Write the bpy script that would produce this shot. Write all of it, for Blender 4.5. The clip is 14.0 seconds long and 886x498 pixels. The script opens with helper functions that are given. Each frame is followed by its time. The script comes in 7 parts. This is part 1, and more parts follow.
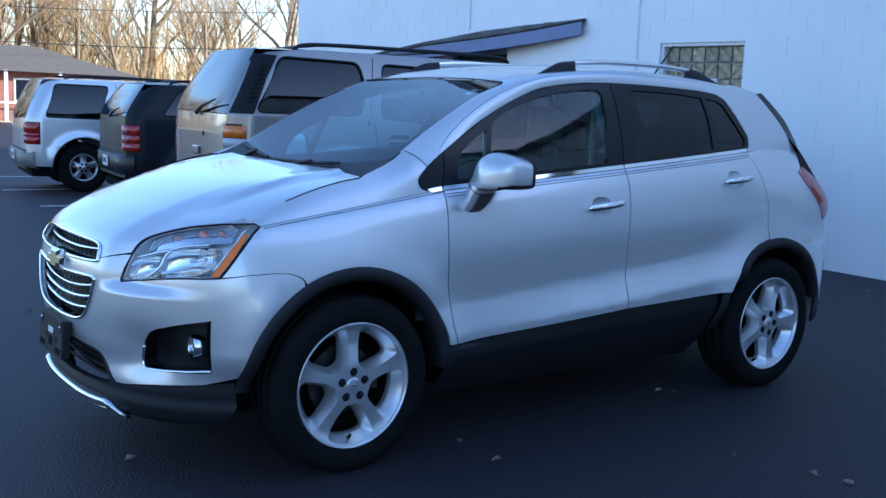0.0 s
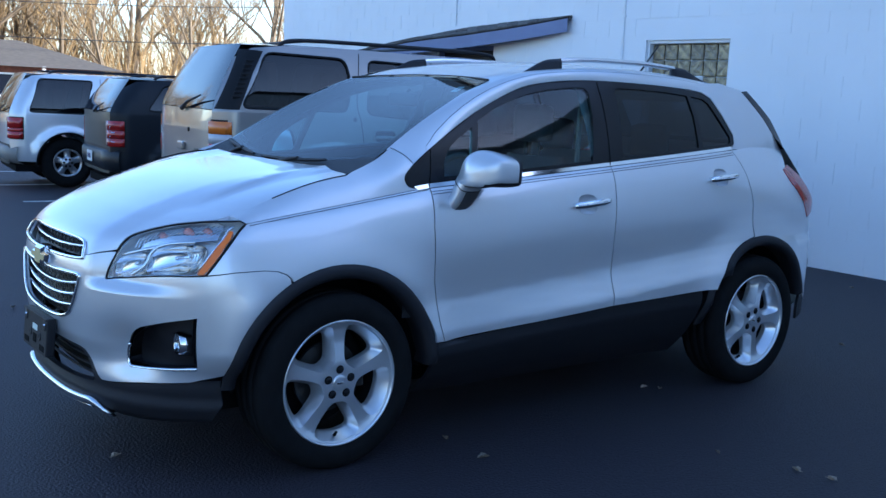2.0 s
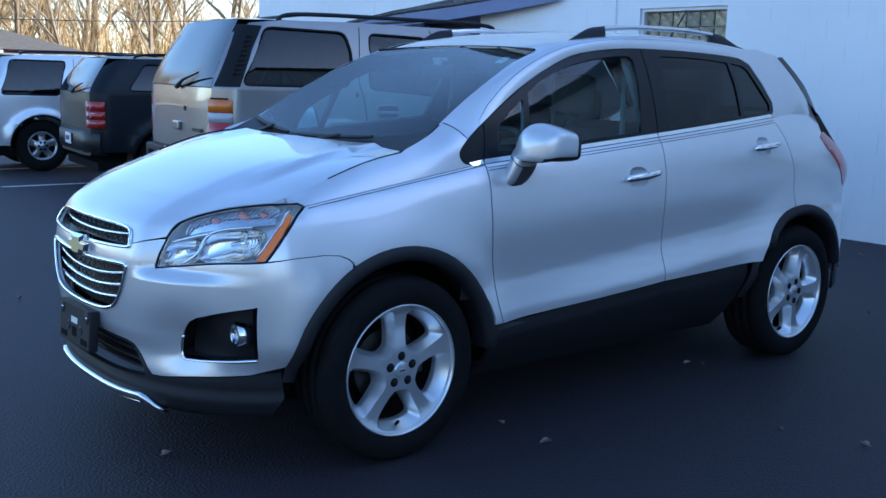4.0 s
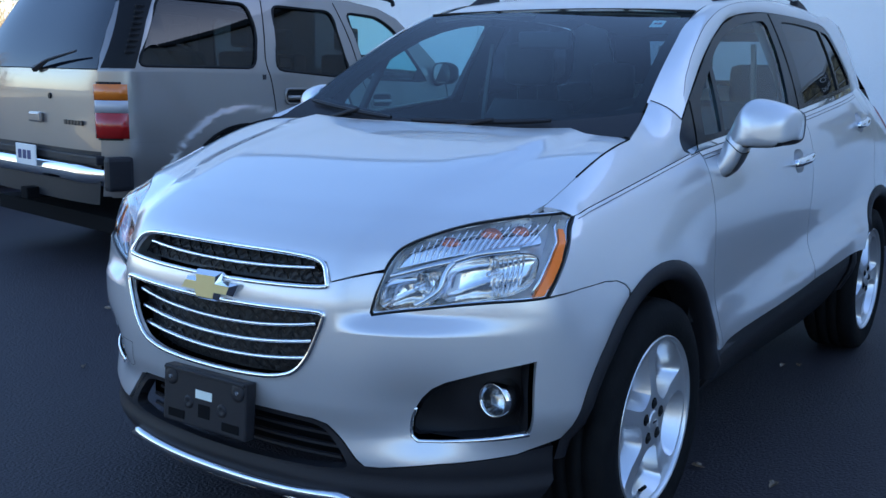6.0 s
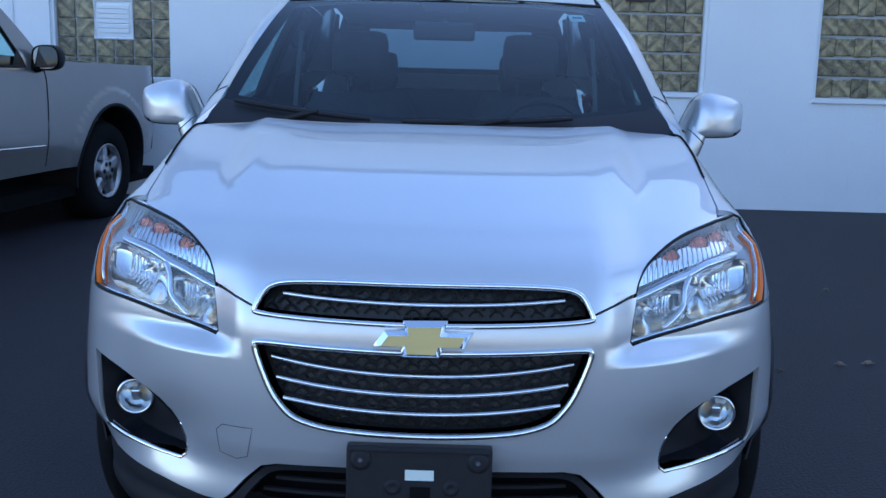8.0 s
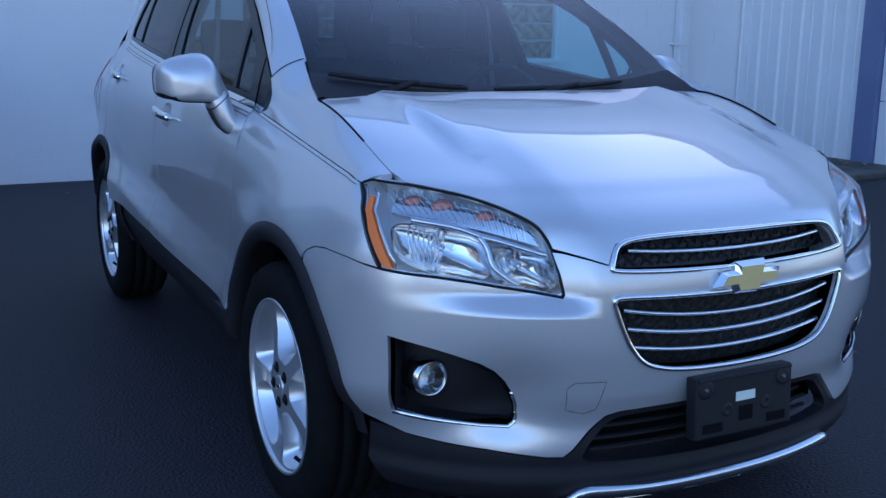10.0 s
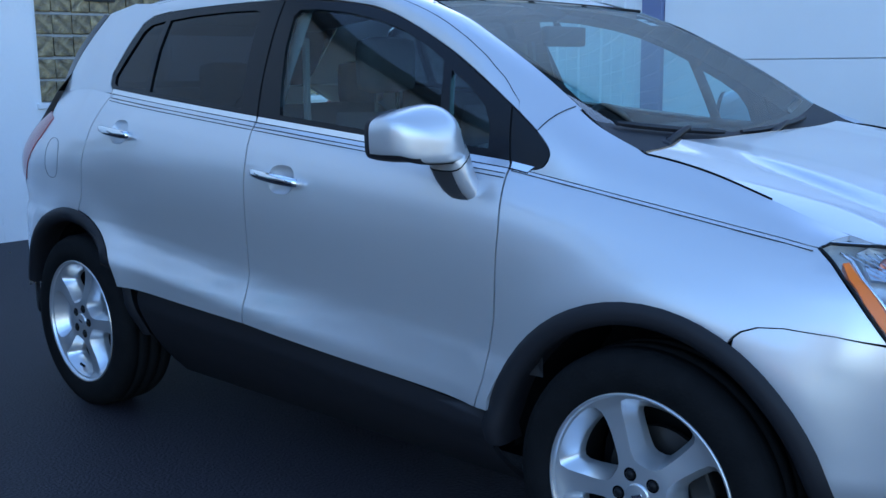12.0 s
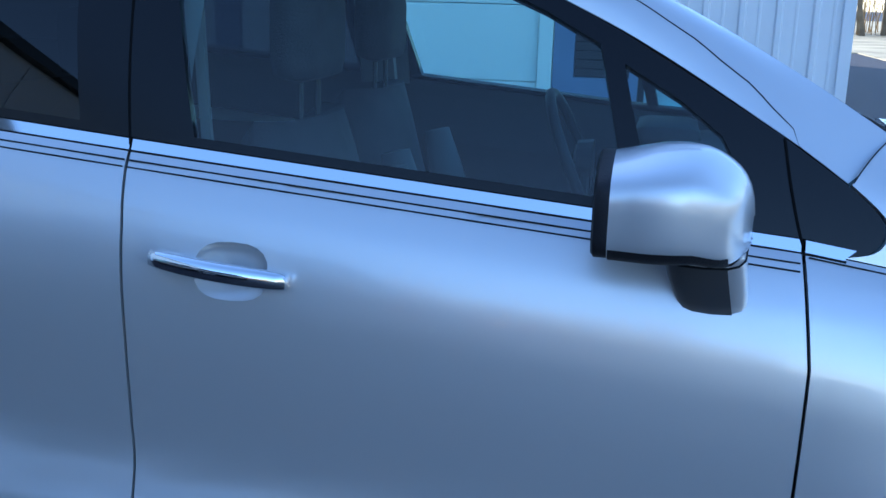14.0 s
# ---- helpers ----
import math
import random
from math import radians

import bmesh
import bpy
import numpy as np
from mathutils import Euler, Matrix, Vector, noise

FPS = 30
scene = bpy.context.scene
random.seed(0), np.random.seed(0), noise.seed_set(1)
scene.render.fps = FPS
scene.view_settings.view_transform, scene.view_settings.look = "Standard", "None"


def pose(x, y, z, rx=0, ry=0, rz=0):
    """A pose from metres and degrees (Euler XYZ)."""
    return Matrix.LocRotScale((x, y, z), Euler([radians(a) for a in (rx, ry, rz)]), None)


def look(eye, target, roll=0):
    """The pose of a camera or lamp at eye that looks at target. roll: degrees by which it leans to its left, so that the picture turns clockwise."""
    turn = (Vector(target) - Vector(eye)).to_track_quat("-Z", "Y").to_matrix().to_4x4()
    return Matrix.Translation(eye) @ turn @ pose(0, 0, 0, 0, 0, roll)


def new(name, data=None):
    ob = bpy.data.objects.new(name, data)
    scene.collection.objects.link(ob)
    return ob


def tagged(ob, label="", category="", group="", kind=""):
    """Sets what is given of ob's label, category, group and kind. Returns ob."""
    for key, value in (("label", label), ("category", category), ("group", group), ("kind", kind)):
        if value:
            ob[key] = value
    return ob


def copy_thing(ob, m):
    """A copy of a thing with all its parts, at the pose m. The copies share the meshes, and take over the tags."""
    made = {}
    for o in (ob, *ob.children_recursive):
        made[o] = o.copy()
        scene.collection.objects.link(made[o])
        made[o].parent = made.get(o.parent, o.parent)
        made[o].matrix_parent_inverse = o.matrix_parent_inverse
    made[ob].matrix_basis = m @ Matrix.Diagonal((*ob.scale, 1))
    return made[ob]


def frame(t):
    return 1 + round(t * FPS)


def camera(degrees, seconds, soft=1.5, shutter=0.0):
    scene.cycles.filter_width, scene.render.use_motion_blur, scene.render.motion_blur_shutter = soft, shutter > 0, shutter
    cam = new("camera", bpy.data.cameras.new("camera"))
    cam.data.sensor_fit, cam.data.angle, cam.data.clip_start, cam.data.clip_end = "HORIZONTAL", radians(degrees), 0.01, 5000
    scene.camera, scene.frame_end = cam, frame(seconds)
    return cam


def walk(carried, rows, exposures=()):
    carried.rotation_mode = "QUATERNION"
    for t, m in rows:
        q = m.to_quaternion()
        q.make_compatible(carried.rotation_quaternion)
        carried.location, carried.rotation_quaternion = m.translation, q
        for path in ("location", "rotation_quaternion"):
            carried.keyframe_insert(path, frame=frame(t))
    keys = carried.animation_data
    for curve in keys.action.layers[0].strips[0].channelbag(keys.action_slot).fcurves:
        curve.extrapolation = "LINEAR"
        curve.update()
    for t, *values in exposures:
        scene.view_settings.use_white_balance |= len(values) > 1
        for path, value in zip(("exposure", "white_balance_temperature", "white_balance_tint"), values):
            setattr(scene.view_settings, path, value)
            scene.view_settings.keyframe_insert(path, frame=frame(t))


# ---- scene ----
cam = camera(47.0, 14.0)
PATH = [
    (0, (-3.264, -4.067, 1.42), (-2.083, -2.478, 1.136), 2.5),
    (0.5, (-3.265, -4.064, 1.42), (-2.08, -2.478, 1.136), 2.7),
    (1, (-3.27, -4.061, 1.424), (-2.081, -2.478, 1.137), 2.8),
    (1.5, (-3.268, -4.062, 1.422), (-2.074, -2.484, 1.129), 2.8),
    (2, (-3.267, -4.066, 1.427), (-2.064, -2.495, 1.136), 2.7),
    (2.2, (-3.265, -4.065, 1.423), (-2.06, -2.496, 1.132), 2.6),
    (4.3, (-3.472, -3.496, 1.397), (-2.194, -2.001, 1.035), 1.25),
    (4.5, (-3.485, -3.307, 1.383), (-2.183, -1.837, 1.005), 1.3),
    (5, (-3.594, -2.865, 1.373), (-2.212, -1.474, 0.982), 1.6),
    (5.5, (-3.782, -2.374, 1.34), (-2.221, -1.181, 0.967), 1.0),
    (6, (-3.869, -1.921, 1.308), (-2.248, -0.803, 0.958), 1.1),
    (6.5, (-4.074, -1.458, 1.323), (-2.302, -0.623, 0.921), 1.1),
    (7, (-4.133, -0.994, 1.306), (-2.264, -0.369, 0.968), 0.6),
    (7.2, (-4.149, -0.815, 1.324), (-2.247, -0.292, 0.996), 1.05),
    (9.3, (-4.068, 1.1, 1.311), (-2.207, 0.465, 0.944), 0.0),
    (9.5, (-3.994, 1.26, 1.321), (-2.148, 0.566, 0.985), -0.1),
    (10, (-3.851, 1.717, 1.303), (-2.121, 0.803, 0.888), 0.8),
    (10.5, (-3.633, 2.095, 1.275), (-1.995, 1.055, 0.789), 0.1),
    (11, (-3.285, 2.397, 1.308), (-1.746, 1.201, 0.861), -0.5),
    (11.5, (-2.908, 2.687, 1.322), (-1.553, 1.271, 0.921), -0.3),
    (12, (-2.448, 2.797, 1.326), (-1.119, 1.346, 0.973), -0.6),
    (12.5, (-1.963, 2.86, 1.316), (-0.745, 1.319, 0.939), -4.3),
    (13, (-1.478, 2.779, 1.311), (-0.472, 1.086, 0.962), -2.0),
    (13.5, (-1.055, 2.533, 1.401), (-0.226, 0.769, 0.952), -1.9),
    (14, (-0.619, 2.24, 1.403), (-0.223, 0.34, 0.924), 1.7),
]
EXPOSURE = [(0, 1.47, 5320, 12), (2, 1.47, 5320, 12), (4.5, 1.5, 5420, 11), (5.5, 1.55, 5720, 13), (7, 1.58, 5820, 15), (9.5, 1.55, 5620, 18), (10, 1.15, 5470, 19),
            (10.5, 1.32, 5720, 20), (11, 1.62, 5620, 15), (12, 1.68, 5520, 11), (13, 1.82, 5470, 12), (13.5, 1.82, 5370, 12), (14, 1.5, 5270, 11)]
walk(cam, [(t, look(eye, target, roll)) for t, eye, target, roll in PATH], exposures=EXPOSURE)

# ---- world ----
SUN_EL, SUN_AZ = radians(21), radians(-52)   # direction to the sun, azimuth from +x towards +y
world = bpy.data.worlds.new("sky")
scene.world = world
world.use_nodes = True
wn = world.node_tree.nodes
sky = wn.new("ShaderNodeTexSky")
sky.sky_type, sky.sun_disc = "NISHITA", False
sky.sun_elevation, sky.sun_rotation = SUN_EL, radians(90) - SUN_AZ
sky.air_density, sky.dust_density, sky.ozone_density = 1.0, 0.4, 2.3
world.node_tree.links.new(sky.outputs[0], wn["Background"].inputs[0])
wn["Background"].inputs[1].default_value = 0.15
sun = new("sun", bpy.data.lights.new("sun", "SUN"))
sun.data.energy, sun.data.angle, sun.data.color = 4.0, radians(0.5), (1.0, 0.9, 0.76)
sd = Vector((math.cos(SUN_EL) * math.cos(SUN_AZ), math.cos(SUN_EL) * math.sin(SUN_AZ), math.sin(SUN_EL)))
sun.matrix_basis = look(sd * 60, (0, 0, 0))


# ---- materials ----
def material(name, color, rough=0.5, metal=0.0, vary=0.0, scale=8.0, bump=0.0, bump_scale=60.0, coat=0.0,
             spots=0.0, spot_scale=2.0, spot_color=(0.1, 0.1, 0.1), spec=0.5, emit=0.0, per_object=0.0):
    m = bpy.data.materials.new(name)
    m.use_nodes = True
    nt = m.node_tree
    b = nt.nodes["Principled BSDF"]
    b.inputs["Base Color"].default_value = (*color, 1)
    b.inputs["Roughness"].default_value = rough
    b.inputs["Metallic"].default_value = metal
    b.inputs["Coat Weight"].default_value = coat
    b.inputs["Coat Roughness"].default_value = 0.02
    b.inputs["Specular IOR Level"].default_value = spec
    if emit:
        b.inputs["Emission Color"].default_value = (*color, 1)
        b.inputs["Emission Strength"].default_value = emit
    tc = nt.nodes.new("ShaderNodeTexCoord")
    src = None
    if vary:
        n = nt.nodes.new("ShaderNodeTexNoise")
        n.inputs["Scale"].default_value, n.inputs["Detail"].default_value = scale, 6
        nt.links.new(tc.outputs["Object"], n.inputs["Vector"])
        r = nt.nodes.new("ShaderNodeMapRange")
        r.inputs[1].default_value, r.inputs[2].default_value = 0.3, 0.7
        r.inputs[3].default_value, r.inputs[4].default_value = 1 - vary, 1 + vary
        nt.links.new(n.outputs[0], r.inputs[0])
        mx = nt.nodes.new("ShaderNodeMix")
        mx.data_type, mx.blend_type = "RGBA", "MULTIPLY"
        mx.inputs[0].default_value = 1
        mx.inputs[6].default_value = (*color, 1)
        nt.links.new(r.outputs[0], mx.inputs[7])
        src = mx.outputs[2]
    if spots:
        n2 = nt.nodes.new("ShaderNodeTexNoise")
        n2.inputs["Scale"].default_value, n2.inputs["Detail"].default_value = spot_scale, 8
        nt.links.new(tc.outputs["Object"], n2.inputs["Vector"])
        r2 = nt.nodes.new("ShaderNodeMapRange")
        r2.inputs[1].default_value, r2.inputs[2].default_value = 0.52, 0.75
        r2.inputs[3].default_value, r2.inputs[4].default_value = 0, spots
        nt.links.new(n2.outputs[0], r2.inputs[0])
        m2 = nt.nodes.new("ShaderNodeMix")
        m2.data_type = "RGBA"
        nt.links.new(r2.outputs[0], m2.inputs[0])
        if src:
            nt.links.new(src, m2.inputs[6])
        else:
            m2.inputs[6].default_value = (*color, 1)
        m2.inputs[7].default_value = (*spot_color, 1)
        src = m2.outputs[2]
    if per_object:
        oi = nt.nodes.new("ShaderNodeObjectInfo")
        r3 = nt.nodes.new("ShaderNodeMapRange")
        r3.inputs[3].default_value, r3.inputs[4].default_value = 1 - per_object, 1 + per_object
        nt.links.new(oi.outputs["Random"], r3.inputs[0])
        m3 = nt.nodes.new("ShaderNodeMix")
        m3.data_type, m3.blend_type = "RGBA", "MULTIPLY"
        m3.inputs[0].default_value = 1
        if src:
            nt.links.new(src, m3.inputs[6])
        else:
            m3.inputs[6].default_value = (*color, 1)
        nt.links.new(r3.outputs[0], m3.inputs[7])
        src = m3.outputs[2]
    if src:
        nt.links.new(src, b.inputs["Base Color"])
    if bump:
        n3 = nt.nodes.new("ShaderNodeTexNoise")
        n3.inputs["Scale"].default_value, n3.inputs["Detail"].default_value = bump_scale, 5
        nt.links.new(tc.outputs["Object"], n3.inputs["Vector"])
        bp = nt.nodes.new("ShaderNodeBump")
        bp.inputs["Strength"].default_value, bp.inputs["Distance"].default_value = bump, 0.01
        nt.links.new(n3.outputs[0], bp.inputs["Height"])
        nt.links.new(bp.outputs[0], b.inputs["Normal"])
    return m


def glass_material(name, tint, film=0.0):
    """Thin sheet glass: tinted see-through, the mirror of its surface stronger at a slant, and a faint film for dust
    and imitated haze.
    """
    m = bpy.data.materials.new(name)
    m.use_nodes = True
    nt = m.node_tree
    nt.nodes.remove(nt.nodes["Principled BSDF"])
    t, g, lw, mix, pw, ad = (nt.nodes.new(k) for k in ("ShaderNodeBsdfTransparent", "ShaderNodeBsdfGlossy", "ShaderNodeLayerWeight", "ShaderNodeMixShader", "ShaderNodeMath", "ShaderNodeMath"))
    t.inputs[0].default_value = (*tint, 1)
    g.inputs["Roughness"].default_value = 0.0
    lw.inputs[0].default_value = 0.5
    pw.operation, ad.operation = "POWER", "MULTIPLY_ADD"
    pw.inputs[1].default_value = 4.8
    ad.inputs[1].default_value, ad.inputs[2].default_value = 0.92, 0.052
    nt.links.new(lw.outputs["Facing"], pw.inputs[0])
    nt.links.new(pw.outputs[0], ad.inputs[0])
    nt.links.new(ad.outputs[0], mix.inputs[0])
    base = t
    if film:
        d, fm = nt.nodes.new("ShaderNodeBsdfDiffuse"), nt.nodes.new("ShaderNodeMixShader")
        d.inputs[0].default_value = (0.6, 0.6, 0.6, 1)
        fm.inputs[0].default_value = film
        nt.links.new(t.outputs[0], fm.inputs[1])
        nt.links.new(d.outputs[0], fm.inputs[2])
        base = fm
    nt.links.new(base.outputs[0], mix.inputs[1])
    nt.links.new(g.outputs[0], mix.inputs[2])
    nt.links.new(mix.outputs[0], nt.nodes["Material Output"].inputs[0])
    return m


M_ASPHALT = material("asphalt", (0.0215, 0.018, 0.0245), 0.62, spec=0.37, vary=0.55, scale=90, bump=1.0, bump_scale=85, spots=0.5, spot_scale=0.55, spot_color=(0.026, 0.025, 0.028))
M_WALL = material("painted_block_wall", (0.82, 0.82, 0.83), 0.55, vary=0.03, scale=0.9, bump=0.25, bump_scale=45, spots=0.12, spot_scale=0.5, spot_color=(0.66, 0.66, 0.66))
M_METALWALL = material("painted_metal_siding", (0.8, 0.81, 0.82), 0.4, vary=0.04, scale=1.5, spots=0.15, spot_scale=3, spot_color=(0.62, 0.62, 0.62))
M_DOORWHITE = material("white_door_paint", (0.8, 0.81, 0.82), 0.45, vary=0.03, scale=0.8)
M_BLUETRIM = material("blue_grey_trim_paint", (0.16, 0.19, 0.33), 0.5, vary=0.08, scale=3)
M_SHINGLE = material("weathered_roof_shingle", (0.09, 0.085, 0.08), 0.9, vary=0.3, scale=14, bump=0.5, bump_scale=40, per_object=0.25)
M_MORTAR = material("grey_white_mortar", (0.42, 0.42, 0.41), 0.8, vary=0.06, scale=10)
# Warm mottled base colour imitates light reflected in the wavy glass.
M_GBLOCK = material("glass_block", (0.20, 0.155, 0.075), 0.10, vary=0.85, scale=13, bump=1.0, bump_scale=34, spec=0.8, per_object=0.35)
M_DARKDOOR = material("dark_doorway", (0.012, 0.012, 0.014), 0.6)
M_PIPE = material("white_downspout_paint", (0.78, 0.79, 0.8), 0.4, vary=0.05, scale=5, spots=0.3, spot_scale=8, spot_color=(0.55, 0.53, 0.5))
M_HOLE = material("dark_hole", (0.01, 0.01, 0.01), 0.9)
M_STRIPE = material("worn_white_line_paint", (0.55, 0.55, 0.53), 0.7, vary=0.25, scale=14, spots=0.6, spot_scale=10, spot_color=(0.06, 0.06, 0.065))
M_CONCRETE = material("old_concrete", (0.105, 0.10, 0.088), 0.85, vary=0.5, scale=5, bump=0.6, bump_scale=30, spots=0.7, spot_scale=6, spot_color=(0.045, 0.045, 0.03))
M_LEAF = material("dry_oak_leaf", (0.30, 0.24, 0.18), 0.75, vary=0.3, scale=30, per_object=0.4)
M_BARK = material("winter_bark", (0.21, 0.155, 0.095), 0.9, vary=0.3, scale=2)
M_TWIG = material("winter_twigs", (0.37, 0.24, 0.10), 0.9)
M_GRASS = material("dry_winter_grass", (0.40, 0.34, 0.21), 0.9, vary=0.4, scale=0.6, bump=0.6, bump_scale=20)
M_BRICK = material("red_brick", (0.20, 0.08, 0.055), 0.85, vary=0.2, scale=6)
M_SIGN = material("sign_black", (0.02, 0.02, 0.02), 0.5)
M_SIGNWHITE = material("sign_lettering_white", (0.8, 0.8, 0.8), 0.5)
M_EVERGREEN = material("evergreen_foliage", (0.05, 0.065, 0.03), 0.8, vary=0.4, scale=3)


# ---- mesh helpers ----
def mesh_object(name, bm, mat, parent=None, label="", smooth=False):
    me = bpy.data.meshes.new(name)
    bm.normal_update()
    bm.to_mesh(me)
    bm.free()
    me.materials.append(mat)
    if smooth:
        for p in me.polygons:
            p.use_smooth = True
    ob = new(name, me)
    if parent:
        ob.parent = parent
    if label:
        ob["label"] = label
    return ob


def part(name, bm, mat, parent, label="", smooth=False):
    return mesh_object(name, bm, mat, parent, label, smooth)


def thing(name, x=0, y=0, z=0, rz=0, **tags):
    ob = new(name)
    ob.matrix_basis = pose(x, y, z, 0, 0, rz)
    return tagged(ob, **tags)


def box(x0, x1, y0, y1, z0, z1, bevel=0.0, bm=None):
    bm = bm or bmesh.new()
    v = [bm.verts.new(p) for p in ((x0, y0, z0), (x1, y0, z0), (x1, y1, z0), (x0, y1, z0), (x0, y0, z1), (x1, y0, z1), (x1, y1, z1), (x0, y1, z1))]
    fs = [bm.faces.new([v[i] for i in f]) for f in ((3, 2, 1, 0), (4, 5, 6, 7), (0, 1, 5, 4), (1, 2, 6, 5), (2, 3, 7, 6), (3, 0, 4, 7))]
    if bevel:
        es = list({e for f in fs for e in f.edges})
        bmesh.ops.bevel(bm, geom=es, offset=bevel, segments=2, affect="EDGES", profile=0.6)
    return bm


def lathe(profile, axis="y", n=40, bm=None, center=(0, 0, 0), closed=False):
    """A turned form: profile rows of (along the axis, radius)."""
    bm = bm or bmesh.new()
    rings = []
    for h, r in profile:
        ring = []
        for k in range(n):
            a = 2 * math.pi * k / n
            c, s = r * math.cos(a), r * math.sin(a)
            p = {"y": (c, h, s), "x": (h, c, s), "z": (c, s, h)}[axis]
            ring.append(bm.verts.new(Vector(p) + Vector(center)))
        rings.append(ring)
    pairs = list(zip(rings, rings[1:] + ([rings[0]] if closed else [])))[: len(rings) - (0 if closed else 1)]
    for a, b in pairs:
        for k in range(n):
            bm.faces.new((a[k], a[(k + 1) % n], b[(k + 1) % n], b[k]))
    if not closed:
        for ring in (rings[0], rings[-1]):
            try:
                bm.faces.new(ring)
            except ValueError:
                pass
    bmesh.ops.recalc_face_normals(bm, faces=bm.faces)
    return bm


def tube(points, r, n=8, bm=None, closed=False):
    """A round bar along points; r is one radius or one for each point."""
    bm = bm or bmesh.new()
    pts = [Vector(p) for p in points]
    rs = r if isinstance(r, (list, tuple)) else [r] * len(pts)
    rings, up = [], Vector((0, 0, 1))
    for i, p in enumerate(pts):
        if closed:
            d = pts[(i + 1) % len(pts)] - pts[i - 1]
        else:
            d = pts[min(i + 1, len(pts) - 1)] - pts[max(i - 1, 0)]
        d.normalize()
        s = d.cross(up)
        if s.length < 0.05:
            s = d.cross(Vector((1, 0, 0)))
        s.normalize()
        t = s.cross(d)
        rings.append([bm.verts.new(p + rs[i] * (math.cos(2 * math.pi * k / n) * s + math.sin(2 * math.pi * k / n) * t)) for k in range(n)])
    for a, b in zip(rings, rings[1:] + ([rings[0]] if closed else [])):
        for k in range(n):
            bm.faces.new((b[k], b[(k + 1) % n], a[(k + 1) % n], a[k]))
    if not closed:
        bm.faces.new(rings[0]), bm.faces.new(list(reversed(rings[-1])))
    return bm


def grid_mesh(rows, bm=None, thick=0.0):
    """A sheet through rows of points; thick: depth given to it against its normals."""
    bm = bm or bmesh.new()
    vs = [[bm.verts.new(p) for p in row] for row in rows]
    fs = []
    for a, b in zip(vs, vs[1:]):
        for k in range(len(a) - 1):
            fs.append(bm.faces.new((a[k], a[k + 1], b[k + 1], b[k])))
    if thick:
        bm.normal_update()
        bmesh.ops.solidify(bm, geom=fs, thickness=thick)
    return bm


def interp(table, x):
    """Smooth curve through (x, value) pairs, monotone between them."""
    xs = [p[0] for p in table]
    if x <= xs[0]:
        return table[0][1]
    if x >= xs[-1]:
        return table[-1][1]
    i = max(k for k in range(len(xs)) if xs[k] <= x)
    i = min(i, len(xs) - 2)
    (x0, y0), (x1, y1) = table[i], table[i + 1]
    s1 = (y1 - y0) / (x1 - x0)
    sa = (y0 - table[i - 1][1]) / (x0 - table[i - 1][0]) if i else s1
    sb = (table[i + 2][1] - y1) / (table[i + 2][0] - x1) if i + 2 < len(table) else s1
    m0 = 0 if sa * s1 <= 0 else 2 * sa * s1 / (sa + s1)
    m1 = 0 if sb * s1 <= 0 else 2 * sb * s1 / (sb + s1)
    h = x1 - x0
    t = (x - x0) / h
    return (2 * t**3 - 3 * t**2 + 1) * y0 + (t**3 - 2 * t**2 + t) * h * m0 + (-2 * t**3 + 3 * t**2) * y1 + (t**3 - t**2) * h * m1


def step(a, b, x):
    t = min(1, max(0, (x - a) / (b - a)))
    return t * t * (3 - 2 * t)


def curve_through(points, n=6, closed=False):
    """Catmull-Rom points through 2D or 3D points."""
    P = [Vector(p) for p in points]
    out, m = [], len(P)
    for i in range(m if closed else m - 1):
        p0 = P[i - 1] if (i or closed) else P[0]
        p1, p2 = P[i], P[(i + 1) % m]
        p3 = P[(i + 2) % m] if (closed or i + 2 < m) else P[-1]
        for k in range(n):
            t = k / n
            out.append(0.5 * (2 * p1 + (p2 - p0) * t + (2 * p0 - 5 * p1 + 4 * p2 - p3) * t * t + (3 * p1 - p0 - 3 * p2 + p3) * t**3))
    if not closed:
        out.append(P[-1])
    return out


# ---- ground ----
def ground_sheet():
    bm = bmesh.new()
    xs = [-900, -200, -60, -25, -12, -6, 0, 6, 12, 25, 60, 200, 900]
    rows = [[(x, y, interp([(-900, 0), (2, 0), (12, -0.2), (20, -0.3), (900, -0.3)], y)) for x in xs] for y in (-900, -200, -60, -25, -12, -6, 2, 4, 6, 8, 10, 12, 14, 17, 20, 26, 60, 200, 900)]
    return mesh_object("ground", grid_mesh(rows, bm), M_ASPHALT)


tagged(ground_sheet(), "dark wet-looking asphalt of a shaded car park", "ground", kind="structure")

# Third strip lies out of view, set near to brighten the front bumper.
for n, (gx0, gx1, gy0, gy1) in enumerate(((-60, 120, 45, 140), (-120, 60, -140, -34), (-120, -6.8, -33.9, 20))):
    g = mesh_object("ground_grass", box(gx0, gx1, gy0, gy1, -0.35, 0.03 if gy0 < 0 else -0.27), M_GRASS)
    tagged(g, "dry yellow winter grass beyond the car park", "grass", kind="structure")

WALL_X, SIDE_Y, WALL_H = 5.4, -7.1, 6.2

# ---- white block building behind the car ----
WINDOWS = ((2.61, 3.745, 1.09, 2.17, "A"), (-2.3, -1.06, 1.07, 2.17, "S"), (-4.54, -3.3, 1.05, 2.2, "B"))
DOOR = (6.37, 7.6, 0.0, 2.15)


